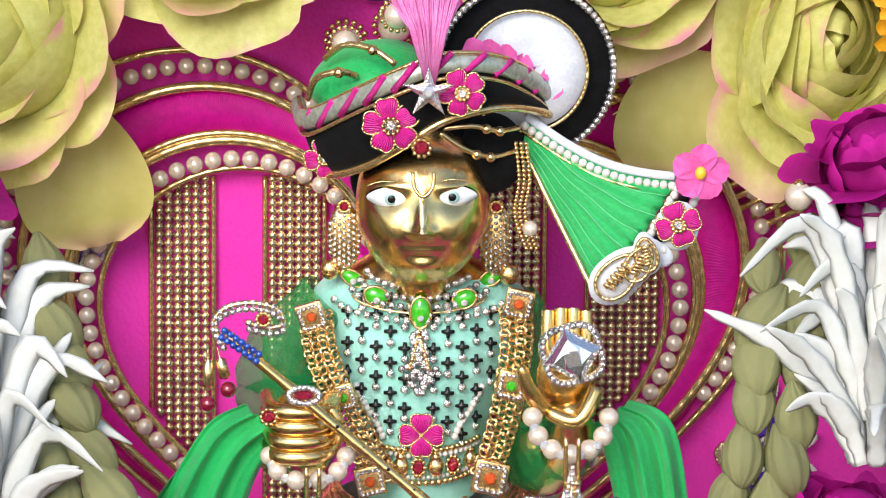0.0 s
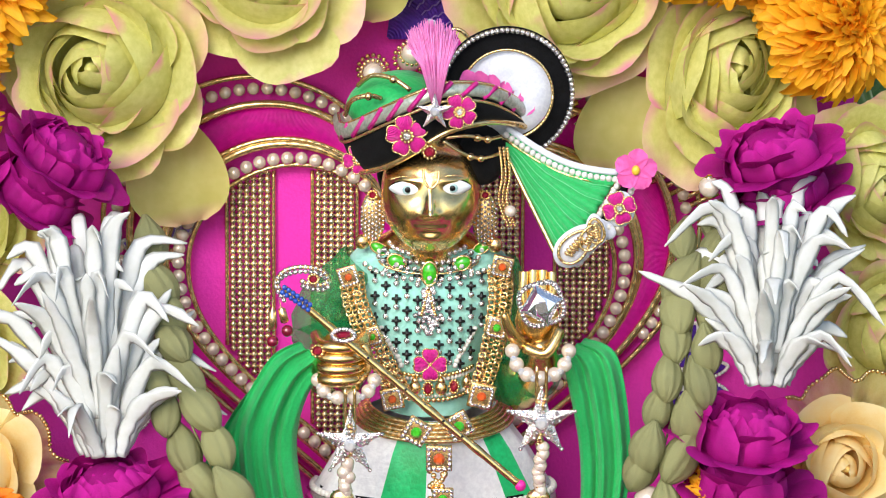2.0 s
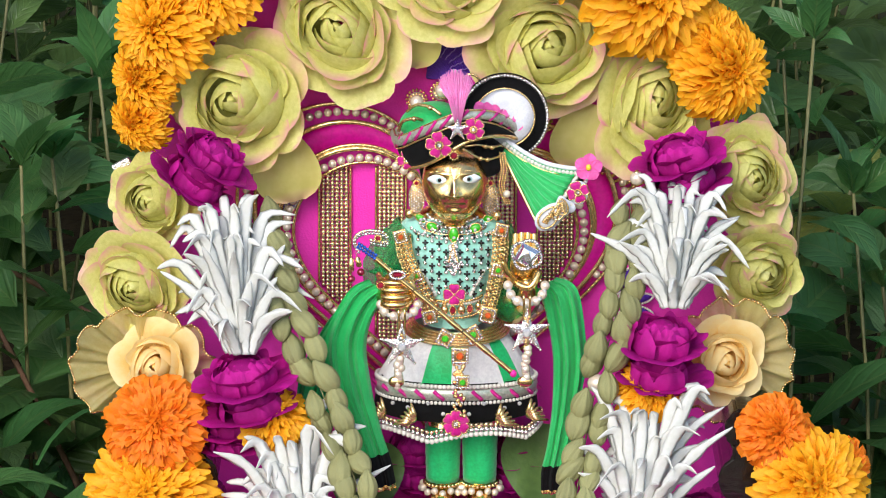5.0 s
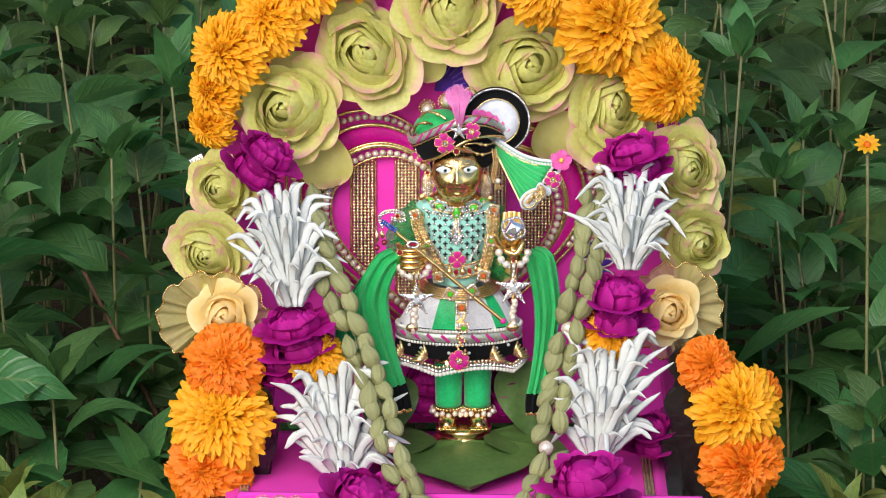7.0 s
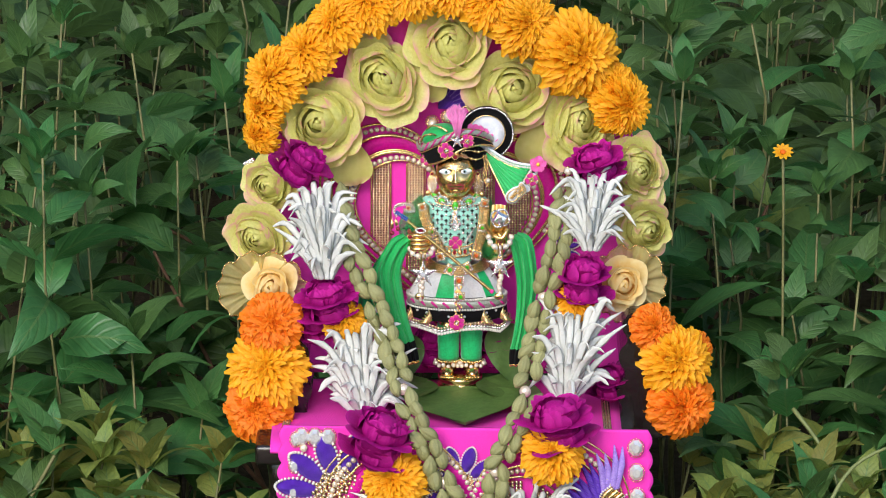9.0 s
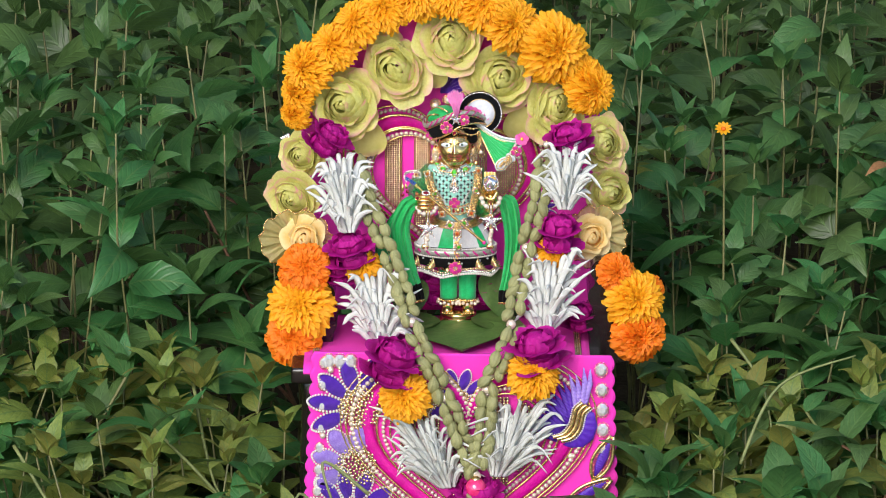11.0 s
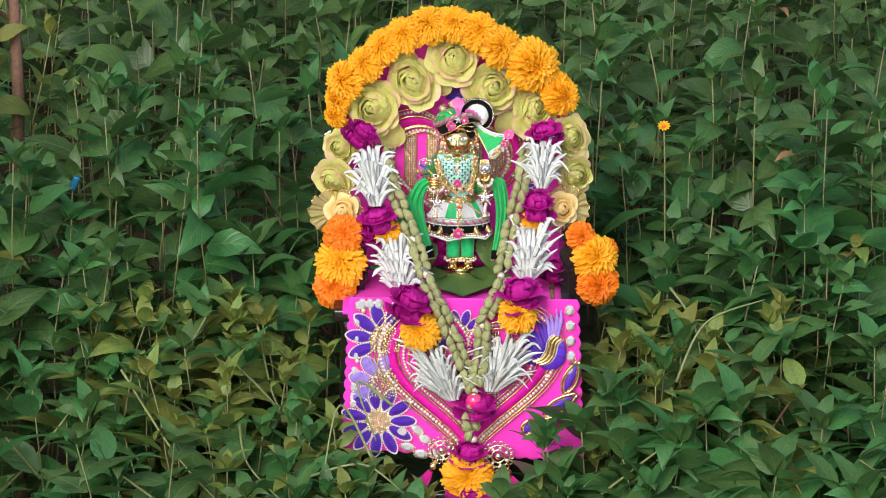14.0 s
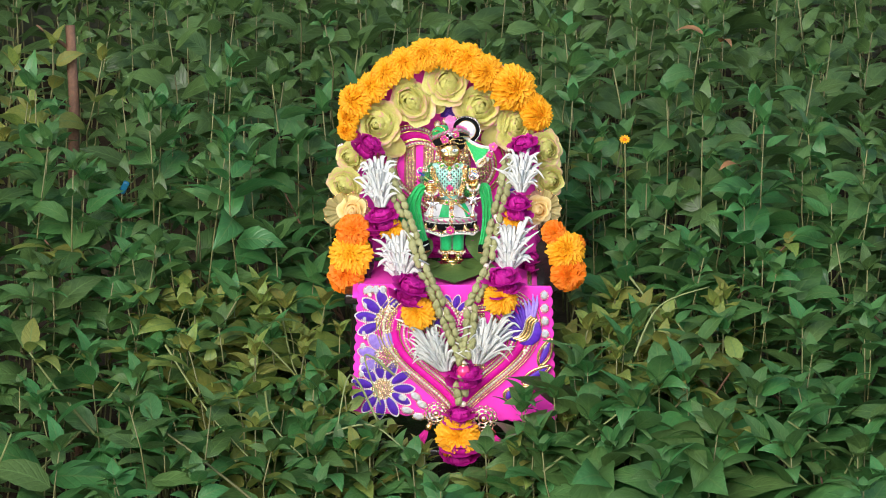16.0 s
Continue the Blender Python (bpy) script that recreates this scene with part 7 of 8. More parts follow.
def belt():
    ob = thing("waist_belt", (CX0, 0, ZT[6]), "gold waist belt of beads and stones", "belt")
    for dz, r, mat, sp in ((22, 6, GOLD, 11), (12, 5, WHITE_BEAD, 11), (-38, 6, GOLD, 12), (-28, 4, WHITE_BEAD, 9)):
        pts = []
        for k in range(41):
            f = -0.95 + 1.9 * k / 40
            w = section_at(ZT[6])[0]
            pts.append(on_body(CX0 + f * w, ZT[6] + (dz + 8 * f * f) * U, 0.002))
        bead_part("beading", spaced(pts, sp * U), r * U, mat, ob, seg=7, rings=5)
    for k in range(7):
        f = -0.82 + 1.64 * k / 6
        p = on_body(CX0 + f * section_at(ZT[6])[0], ZT[6] - 8 * U, 0.0024)
        if k % 2:
            stone(ob, p, 10 * U, 14 * U, RUBY)
        else:
            bm = bmesh.new()
            ball(bm, (0, 0, 0), 15 * U, 12, 9, (1, 0.8, 1.2))
            ball(bm, (0, 0, 18 * U), 9 * U, 10, 7)
            part("gold_boss", bm, GOLD, ob, at=p)
    fl = on_body(CX0 + 5 * U, ZT[5] + 8 * U, 0.0022)
    felt_flower(ob, fl + Vector((0, 0, -8 * U)), 42 * U, 4, turn=0, centre=False)


belt()


def skirt():
    c7 = (0.0074, 0.0000, 0.5909)[0]
    s = 0.000357
    ob = thing("skirt", (c7, 0, (0.0074, 0.0000, 0.5759)[2]), "white and green silk skirt with a black velvet jewelled hem", "skirt")
    b = base_of(ob)

    def ring(py_z, hw, hd, n=96, fold=0.0):
        return [Vector((c7 + hw * math.cos(2 * math.pi * k / n) * (1 + fold * math.sin(2 * math.pi * k / n * 18)), hd * math.sin(2 * math.pi * k / n) * (1 + fold * math.sin(2 * math.pi * k / n * 18)), py_z)) for k in range(n)]

    def shell(rows, name, mat, label="", scal=None):
        bm = bmesh.new()
        uvl = bm.loops.layers.uv.verify()
        R = [[bm.verts.new(p - b) for p in r] for r in rows]
        n = len(R[0])
        for a, bb in zip(R, R[1:]):
            for k in range(n):
                f = bm.faces.new((a[k], bb[k], bb[(k + 1) % n], a[(k + 1) % n]))
                for lp in f.loops:
                    lp[uvl].uv = (k / n * 4, lp.vert.co.z * 20)
                if isinstance(mat, list):
                    ph = (k / n * 2) % 1
                    ang = 360 * k / n
                    f.material_index = 1 if (240 < ang < 266 or 305 < ang < 325) else 0
        bmesh.ops.recalc_face_normals(bm, faces=bm.faces)
        return part(name, bm, mat, ob, label)
    z0, z1, z2, z3, z4 = [q[1] for q in ((0.0073, 0.6135), (0.0073, 0.6022), (0.0073, 0.5863), (0.0074, 0.5698), (0.0074, 0.5616))]
    shell([ring(z0, 60 * s, 0.0165), ring(z1, 84 * s, 0.019, fold=0.01), ring(z2, 110 * s, 0.022, fold=0.015), ring(z2 - 0.003, 106 * s, 0.021)], "skirt_cloth", [WHITECLOTH, GREENSATIN], "white satin with green panels")
    shell([ring(z2 + 0.002, 106 * s, 0.0220), ring((z2 + z3) / 2, 112 * s, 0.0235), ring(z3, 115 * s, 0.0240), ring(z3 - 0.002, 100 * s, 0.020)], "velvet_hem", VELVET, "black velvet hem")

    def band(z, hw, hd, r, mat, name, drop=0.0, label="", off=0.0):
        pts = [Vector((c7 + hw * math.cos(a), -hd * math.sin(a), z - drop * abs(math.sin(a * 3)))) for a in [math.pi * k / 90 for k in range(-8, 99)]]
        return pts
    for dz, r, mat in ((0.0008, 0.0012, WHITE_BEAD), (-0.0075, 0.0010, WHITE_BEAD)):
        bead_part("beading", spaced(band(z2 + dz, 111 * s, 0.0235, r, mat, "x"), 0.0021), r, mat, ob, "row of seed beads", seg=7, rings=5)
    bm = bmesh.new()
    tube(bm, [p - b for p in band(z2 - 0.0034, 110 * s, 0.0230, 0, None, "x")], 0.0032, 8, squash=0.4)
    part("silver_band", bm, SILVER, ob, "silver brocade band")
    bm = bmesh.new()
    pts = spaced(band(z2 - 0.0034, 111 * s, 0.0243, 0, None, "x"), 0.0095)
    for p in pts:
        tube(bm, [p - b + Vector((-0.0025, 0, 0.0022)), p - b + Vector((0, -0.0006, 0)), p - b + Vector((0.0025, 0, -0.0022))], 0.0010, 6)
    part("pink_winding", bm, PINKTHREAD, ob, kind="stuff")
    # scalloped hem trim of beads with leaf sprays
    for k, (rr, dd) in enumerate(((0.0014, 0.0), (0.0012, 0.0024), (0.0014, -0.0024))):
        hem = []
        for i in range(121):
            a = math.pi * (-0.05 + 1.1 * i / 120)
            hem.append(Vector((c7 + 119 * s * math.cos(a), -0.0262 * math.sin(a), z4 + dd + 0.0046 * abs(math.cos(a * 2.5 + math.pi / 2 * 0)))))
        bead_part("bead_hem", spaced(hem, 0.0025), rr, (SILVERY, BEAD, WHITE_BEAD)[k], ob, "scalloped beaded hem", seg=7, rings=5)
    for f, sgn in ((0.34, 1), (0.66, -1), (0.18, 1), (0.82, -1)):
        a = math.pi * f
        o = Vector((c7 + 116 * s * math.cos(a), -0.0265 * math.sin(a), z3 + 0.000))
        for k in range(6):
            bm = bmesh.new()
            d = Vector((sgn * (0.3 + 0.22 * k) * 0.006, 0, 0.007 - 0.0017 * k))
            tube(bm, [Vector((0, 0, 0)), d * 0.5 + Vector((0, -0.001, 0)), d * 1.3], [0.0007, 0.0017, 0.0005], 7)
            part("gold_leaf", bm, ZARI, ob, at=o)
    felt_flower(ob, Vector((c7, -0.0275, (0.0074, 0.5698)[1])), 20 * s, 6, turn=30)
    for f, dz in ((0.30, 0), (0.39, 0.003), (0.61, 0.003), (0.70, 0), (0.22, 0.001), (0.78, 0.001), (0.45, -0.002), (0.55, -0.002)):
        a = math.pi * f
        stone(ob, (c7 + 114 * s * math.cos(a), -0.0252 * math.sin(a), z3 + 0.006 + dz), 0.0011, 0.0011, setting=False)
    # gold cords wound about the waist
    for k in range(5):
        w = (60 + 3 * k) * s
        cord("gold_cord", [Vector((c7 + w * math.cos(a), -(0.0180 + 0.0006 * k) * math.sin(a), z0 + 0.0025 - 0.0013 * k - 0.003 * math.sin(a))) for a in [math.pi * i / 40 for i in range(-2, 43)]], 0.0008, ob)


skirt()


def chest_pendant():
    ob = thing("pendant_chain", (0.0079, -0.0350, 0.6133), "hanging gold chain of stone-set squares before the skirt", "pendant")
    b = base_of(ob)
    for q, w, mat, tn in (((0.0018, -0.0340, 0.6153), 0.0040, EMERALD, 30), ((0.0154, -0.0340, 0.6173), 0.0040, EMERALD, -30), ((0.0091, -0.0380, 0.6076), 0.0042, AMBER, 0), ((0.0104, -0.0400, 0.5948), 0.0034, EMERALD, 0)):
        bx = bevelled_box((w * 2, 0.002, w * 2), 0.0004)
        p = part("plaque", bx, GOLD, ob, at=q)
        p.rotation_euler = (0, radians(tn), 0)
        R = Matrix.Rotation(radians(tn), 3, "Y")
        bead_part("stone_paving", [Vector(q) + R @ Vector((x * w * 0.78, -0.0013, z * w * 0.78)) for x, z in [(-1, -1), (-0.5, -1), (0, -1), (0.5, -1), (1, -1), (1, -0.5), (1, 0), (1, 0.5), (1, 1), (0.5, 1), (0, 1), (-0.5, 1), (-1, 1), (-1, 0.5), (-1, 0), (-1, -0.5)]], w * 0.2, SILVERY, ob, seg=6, rings=4)
        stone(ob, Vector(q) + Vector((0, -0.0014, 0)), w * 0.45, w * 0.45, mat, setting=False)
    rnd = random.Random(12)
    pts = [Vector((0.0086, -0.0370, 0.6115)).lerp(Vector((0.0089, -0.0420, 0.5776)), rnd.random()) + Vector((rnd.uniform(-0.0026, 0.0026), 0, 0)) for k in range(70)]
    bead_part("gold_beading", pts, 0.0010, GOLD, ob, "clustered gold beads", seg=7, rings=5)


chest_pendant()


def leggings():
    s = 0.000357
    for x in ((0.0010, 0.0000, 0.5421)[0], (0.0194, 0.0000, 0.5422)[0]):
        ob = thing("legging", (x, 0, FOOTZ + 0.02), "green satin legging on the statue's leg", "legging", "leggings")
        bm = bmesh.new()
        zt = (0.0075, 0.5609)[1] - base_of(ob).z
        zb = (0.0075, 0.5323)[1] - base_of(ob).z
        prof = [zt + (zb - zt) * k / 10 for k in range(11)]
        tube(bm, [Vector((0, 0, z)) for z in prof], [0.0090 - 0.0008 * (k / 10) + 0.0002 * (k % 2) for k in range(11)], 24)
        part("cloth", bm, GREENSATIN, ob)
        an = thing("anklet", (x, 0, FOOTZ + 0.012), "gold anklet hung with pearls and bells", "anklet", "anklets")
        z = (0.0075, 0.5301)[1]
        bead_part("gold_beading", [(x + 0.0088 * math.cos(a), 0.0088 * math.sin(a), z + 0.001) for a in [2 * math.pi * k / 26 for k in range(26)]], 0.0012, GOLD, an, seg=8, rings=6)
        bm = bmesh.new()
        ball(bm, (0, 0, 0), 0.0019, 10, 7)
        me = mesh_of("pearl", bm, PEARL)
        for k in range(16):
            a = 2 * math.pi * k / 16
            put("pearl", me, an, Matrix.Translation(Vector((x + 0.0106 * math.cos(a), 0.0106 * math.sin(a), z - 0.0022 + 0.0012 * (k % 2))) - base_of(an)))


leggings()


def sleeves():
    for nm, pts, rr in (("l", [Vector((CX0 - 140 * U, 0.0, ZT[2] - 0.004)), Vector((-0.0248, 0.0000, 0.6463)), Vector((-0.0268, 0.0000, 0.6377)), Vector((-0.0231, -0.0140, 0.6275))], [0.0105, 0.0125, 0.0120, 0.0100]),
                        ("r", [Vector((CX0 + 140 * U, 0.0, ZT[2] - 0.004)), Vector((0.0336, 0.0000, 0.6382)), Vector((0.0343, -0.0040, 0.6250)), Vector((0.0414, -0.0180, 0.6306))], [0.0100, 0.0105, 0.0098, 0.0078])):
        ob = thing("sleeve", pts[0], "green net sleeve of the statue's dress", "sleeve", "sleeves")
        b = base_of(ob)
        path = smooth_path(pts, 8)
        rad = []
        for i in range(len(path)):
            f = i / (len(path) - 1) * 3
            k = min(2, int(f))
            rad.append(rr[k] + (rr[k + 1] - rr[k]) * (f - k))
        bm = bmesh.new()
        tube(bm, [p - b for p in path], [r * (1 + 0.03 * math.sin(i * 1.7)) for i, r in enumerate(rad)], 28, cap=False)
        part("cloth", bm, SHEERNET, ob)


sleeves()


def drape(rows, label, endcap, folds=5, seed=0):
    """Scarf: each row is left and right edge of the cloth at one place along its fall."""
    ob = thing("scarf", rows[0][0], label, "scarf", "green scarves")
    b = base_of(ob)
    L = smooth_path([r[0] for r in rows], 8)
    R = smooth_path([r[1] for r in rows], 8)
    n = 36
    rnd = random.Random(seed)
    ph = [rnd.uniform(0, 6) for k in range(3)]
    bm = bmesh.new()
    uvl = bm.loops.layers.uv.verify()
    g = []
    for j, (p, q) in enumerate(zip(L, R)):
        row = []
        w = (q - p).length
        for i in range(n + 1):
            u = i / n
            y = -0.10 * w * math.sin(u * math.pi) + 0.085 * w * (math.sin(u * folds * 6.28 + ph[0] + 0.03 * j) + 0.5 * math.sin(u * folds * 11 + ph[1]))
            row.append(bm.verts.new(p.lerp(q, u) - b + Vector((0, y, 0))))
        g.append(row)
    m = len(g) - 1
    cut = int(m * endcap) if endcap else m + 1
    for j in range(m):
        for i in range(n):
            f = bm.faces.new((g[j][i], g[j][i + 1], g[j + 1][i + 1], g[j + 1][i]))
            f.material_index = 0 if j < cut else (1 if j < m - 2 else 2)
            for lp, (x, y) in zip(f.loops, ((i, j), (i + 1, j), (i + 1, j + 1), (i, j + 1))):
                lp[uvl].uv = (x / n, y / m)
    r = bmesh.ops.extrude_face_region(bm, geom=bm.faces[:])
    for v in [v for v in r["geom"] if isinstance(v, bmesh.types.BMVert)]:
        v.co.y += 0.0008
    part("cloth", bm, [GREENNET, VELVET, ZARI], ob)


GREENNET = ribbed(stuff("green_scarf_net", (0.015, 0.56, 0.14), (0.010, 0.44, 0.10), 0.5, 0, 90, 0.4, 16, thin=0.12, sheen=0.2), 30, "U", 0.3, 0.0005)
drape([((-0.0360, -0.0300, 0.6436), (-0.0247, -0.0300, 0.6355)), ((-0.0460, -0.0280, 0.6364), (-0.0325, -0.0260, 0.6259)), ((-0.0568, -0.0220, 0.6118), (-0.0369, -0.0200, 0.6076)), ((-0.0540, -0.0220, 0.5859), (-0.0344, -0.0200, 0.5854)), ((-0.0451, -0.0250, 0.5645), (-0.0305, -0.0220, 0.5674)), ((-0.0390, -0.0280, 0.5468), (-0.0247, -0.0250, 0.5496)), ((-0.0361, -0.0300, 0.5343), (-0.0218, -0.0270, 0.5360))], "long green net scarf with a black velvet end", 0.80, 3, 1)
drape([((-0.0361, -0.0260, 0.6406), (-0.0272, -0.0260, 0.6315)), ((-0.0540, -0.0180, 0.6218), (-0.0426, -0.0160, 0.6139)), ((-0.0684, -0.0120, 0.5941), (-0.0506, -0.0100, 0.5899)), ((-0.0714, -0.0120, 0.5755), (-0.0542, -0.0100, 0.5705)), ((-0.0686, -0.0120, 0.5606), (-0.0543, -0.0100, 0.5600))], "green net scarf fold beside the statue", 0, 3, 2)
drape([((0.0474, -0.0200, 0.6366), (0.0563, -0.0160, 0.6414)), ((0.0498, -0.0240, 0.6311), (0.0669, -0.0200, 0.6355)), ((0.0546, -0.0240, 0.6053), (0.0714, -0.0200, 0.6041)), ((0.0548, -0.0240, 0.5793), (0.0691, -0.0200, 0.5819)), ((0.0524, -0.0260, 0.5583), (0.0646, -0.0220, 0.5583)), ((0.0496, -0.0280, 0.5451), (0.0622, -0.0240, 0.5439)), ((0.0496, -0.0300, 0.5345), (0.0611, -0.0260, 0.5333))], "long green net scarf with a black velvet end", 0.80, 3, 3)


def flute():
    a, c = Vector((-0.0402, -0.0400, 0.6638)), Vector((0.0350, -0.0480, 0.6016))
    ob = thing("flute", a.lerp(c, 0.5), "slim golden flute with a jewelled peacock head", "flute")
    b = base_of(ob)
    bm = bmesh.new()
    pts = [a.lerp(c, k / 40) - b for k in range(41)]
    tube(bm, pts, [0.00125 + (0.00022 if k % 8 in (0, 1) else 0) for k in range(41)], 14)
    part("pipe", bm, BRASS, ob)
    d = (c - a).normalized()
    for k in range(6):
        bm = bmesh.new()
        ball(bm, a.lerp(c, 0.35 + 0.08 * k) + Vector((0.0002, -0.00115, 0.0003)) - b, 0.0005, 8, 6, (1, 0.3, 1))
        part("finger_hole", bm, BLACK, ob)
    bm = bmesh.new()
    ball(bm, c - b, 0.0019, 10, 8)
    part("tip", bm, PINKTHREAD, ob)
    neck = smooth_path([(-0.0404, -0.0420, 0.6623), (-0.0427, -0.0420, 0.6668), (-0.0398, -0.0420, 0.6705), (-0.0338, -0.0420, 0.6717), (-0.0279, -0.0420, 0.6702), (-0.0266, -0.0420, 0.6665), (-0.0305, -0.0420, 0.6658), (-0.0352, -0.0420, 0.6672)], 6)
    for off in (0, 11):
        bead_part("stone_neck", spaced([p + Vector((0, 0, -off * U)) for p in neck], 12 * U), 6.5 * U, SILVERY, ob, "clear stones of the peacock head", seg=7, rings=5)
    cord("neck_wire", neck, 5 * U, ob, GOLD)
    for off, m in ((0, BLUESTONE), (12, BLUESTONE)):
        bead_part("blue_neck", spaced([Vector((-0.0408, -0.0430, 0.6636)) + Vector((off * U * 0.4, 0, off * U)), Vector((-0.0316, -0.0430, 0.6572)) + Vector((off * U * 0.4, 0, off * U))], 12 * U), 6.5 * U, m, ob, "blue stones", seg=7, rings=5)
    stone(ob, (-0.0310, -0.0440, 0.6683), 10 * U, 10 * U, RUBY)
    for q, e in (((-0.0440, -0.0420, 0.6616), (-0.0440, -0.0420, 0.6472)), ((-0.0419, -0.0420, 0.6610), (-0.0393, -0.0420, 0.6507))):
        q, e = Vector(q), Vector(e)
        bm = bmesh.new()
        tube(bm, [q.lerp(e, f) - b for f in (0, 0.25, 0.3, 0.7, 0.75)], [1.5 * U, 1.5 * U, 9 * U, 10 * U, 4 * U], 10)
        part("drop_cap", bm, GOLD, ob)
        bm = bmesh.new()
        ball(bm, e - b, 14 * U, 12, 9)
        part("red_drop", bm, RUBY, ob)


flute()


def bracelet(at, rx, rz, n, label, r=0.0026):
    ob = thing("bracelet", at, label, "bracelet", "pearl bracelets")
    at = Vector(at)
    bm = bmesh.new()
    ball(bm, (0, 0, 0), r, 14, 10)
    me = mesh_of("pearl", bm, PEARL)
    for k in range(n):
        a = math.pi * (0.02 + 0.96 * k / (n - 1))
        put("pearl", me, ob, Matrix.Translation((math.cos(a) * rx, -0.004 * math.sin(a), -math.sin(a) * rz)))
        if k < n - 1:
            a += math.pi * 0.48 / (n - 1)
            stone(ob, at + Vector((math.cos(a) * rx, -0.0045 * math.sin(a) - r * 0.6, -math.sin(a) * rz)), r * 0.5, r * 0.5, setting=False)


bracelet((0.0413, -0.0360, 0.6434), 66 * U, 62 * U, 7, "pearl bracelet on the statue's raised wrist", 18 * U)
bracelet((-0.0207, -0.0360, 0.6333), 66 * U, 40 * U, 6, "pearl bracelet on the statue's closed hand", 17 * U)


def ring_gem():
    at = Vector((0.0411, -0.0460, 0.6609))
    ob = thing("crystal_ring", at, "large square cut crystal in a stone-set ring", "ring")
    bm = bmesh.new()
    R = Matrix.Rotation(radians(28), 3, "Y")
    corner = [(1, 1), (0, 1.0), (-1, 1), (-1.0, 0), (-1, -1), (0, -1.0), (1, -1), (1.0, 0)]
    lay = []
    for rr, y, tilt in ((0.34, -0.0046, 45), (0.66, -0.0036, 0), (1.0, -0.0010, 0), (0.96, 0.0002, 0), (0.40, 0.0030, 0)):
        T = R @ Matrix.Rotation(radians(tilt), 3, "Y")
        lay.append([bm.verts.new(T @ Vector((x * 36 * U * rr, y, z * 36 * U * rr))) for x, z in corner])
    bm.faces.new(lay[0])
    for a, c in zip(lay, lay[1:]):
        for k in range(8):
            bm.faces.new((a[k], c[k], c[(k + 1) % 8]))
            bm.faces.new((a[k], c[(k + 1) % 8], a[(k + 1) % 8]))
    bm.faces.new(list(reversed(lay[-1])))
    bmesh.ops.recalc_face_normals(bm, faces=bm.faces)
    part("crystal", bm, CUTSTONE, ob, smooth=False)
    edge = [at + R @ Vector((math.cos(a) * 52 * U * (1 + 0.07 * math.cos(4 * a)), -0.0004, math.sin(a) * 52 * U * (1 + 0.07 * math.cos(4 * a)))) for a in [2 * math.pi * k / 30 for k in range(31)]]
    bead_part("stone_edge", spaced(edge, 10 * U), 6.5 * U, SILVERY, ob, "edge of clear stones", seg=6, rings=5)
    bm = bmesh.new()
    tube(bm, [p - at + Vector((0, 0.001, 0)) for p in edge], 6 * U, 8, cap=False)
    part("mount", bm, SILVERY, ob)


ring_gem()


def fist_ring():
    at = Vector((-0.0215, -0.0440, 0.6500))
    ob = thing("fist_ring", at, "oval ruby ring set round with clear stones", "ring")
    stone(ob, at, 18 * U, 9 * U, RUBY, setting=False)
    bead_part("stone_edge", [at + Vector((math.cos(a) * 26 * U, -0.0004, math.sin(a) * 14 * U)) for a in [2 * math.pi * k / 20 for k in range(20)]], 6 * U, SILVERY, ob, seg=6, rings=5)
    stone(ob, (-0.0298, -0.0400, 0.6436), 12 * U, 12 * U, RUBY)


fist_ring()


def star_pendant(at, r, low, seed):
    ob = thing("star_pendant", at, "five-pointed star pendant paved with clear stones", "pendant", "star pendants")
    at = Vector(at)
    star(ob, at, r, 5, SILVERY, 0.18)
    pts = []
    for k in range(5):
        a = math.pi / 2 + 2 * math.pi * k / 5
        for f in (0.15, 0.32, 0.48, 0.64, 0.80, 0.94):
            for s in ((-1, 1) if f < 0.5 else (0,)):
                pts.append(at + Vector((math.cos(a + s * 0.22) * r * f, -r * 0.17 * (1 - f) - 0.0005, math.sin(a + s * 0.22) * r * f)))
    bead_part("stone_paving", pts, r * 0.062, SILVERY, ob, "small clear stones", seg=6, rings=4)
    stone(ob, at + Vector((0, -r * 0.2, 0)), r * 0.2, r * 0.2, setting=False)
    low = Vector(low)
    rnd = random.Random(seed)
    for nm, mat, k0, n, rr in (("gold_beading", GOLD, -0.25, 34, 0.0011), ("pearl_string", PEARL, 0.3, 10, 0.0022)):
        bead_part(nm, [at.lerp(low, k0 + (1.0 - k0) * k / n) + Vector((rnd.uniform(-1, 1) * 0.0010, 0.0004 - 0.001 * rnd.random(), 0)) for k in range(n)], rr, mat, ob, seg=8, rings=6)
    for s in (-1, 1):
        cord("fine_chain", [at + Vector((s * 0.0015, 0.0006, 0.004 + 0.002 * k)) for k in range(8)], 0.0006, ob, GOLD, n=5)
    bm = bmesh.new()
    ball(bm, low - at + Vector((0, -0.001, 0.004)), 0.0030, 12, 9, (1.3, 0.6, 1))
    part("end_boss", bm, GOLD, ob)


star_pendant((-0.0193, -0.0460, 0.6148), 0.011439, (-0.0219, -0.0440, 0.5922), 1)
star_pendant((0.0415, -0.0460, 0.6224), 0.011896, (0.0408, -0.0440, 0.5927), 2)
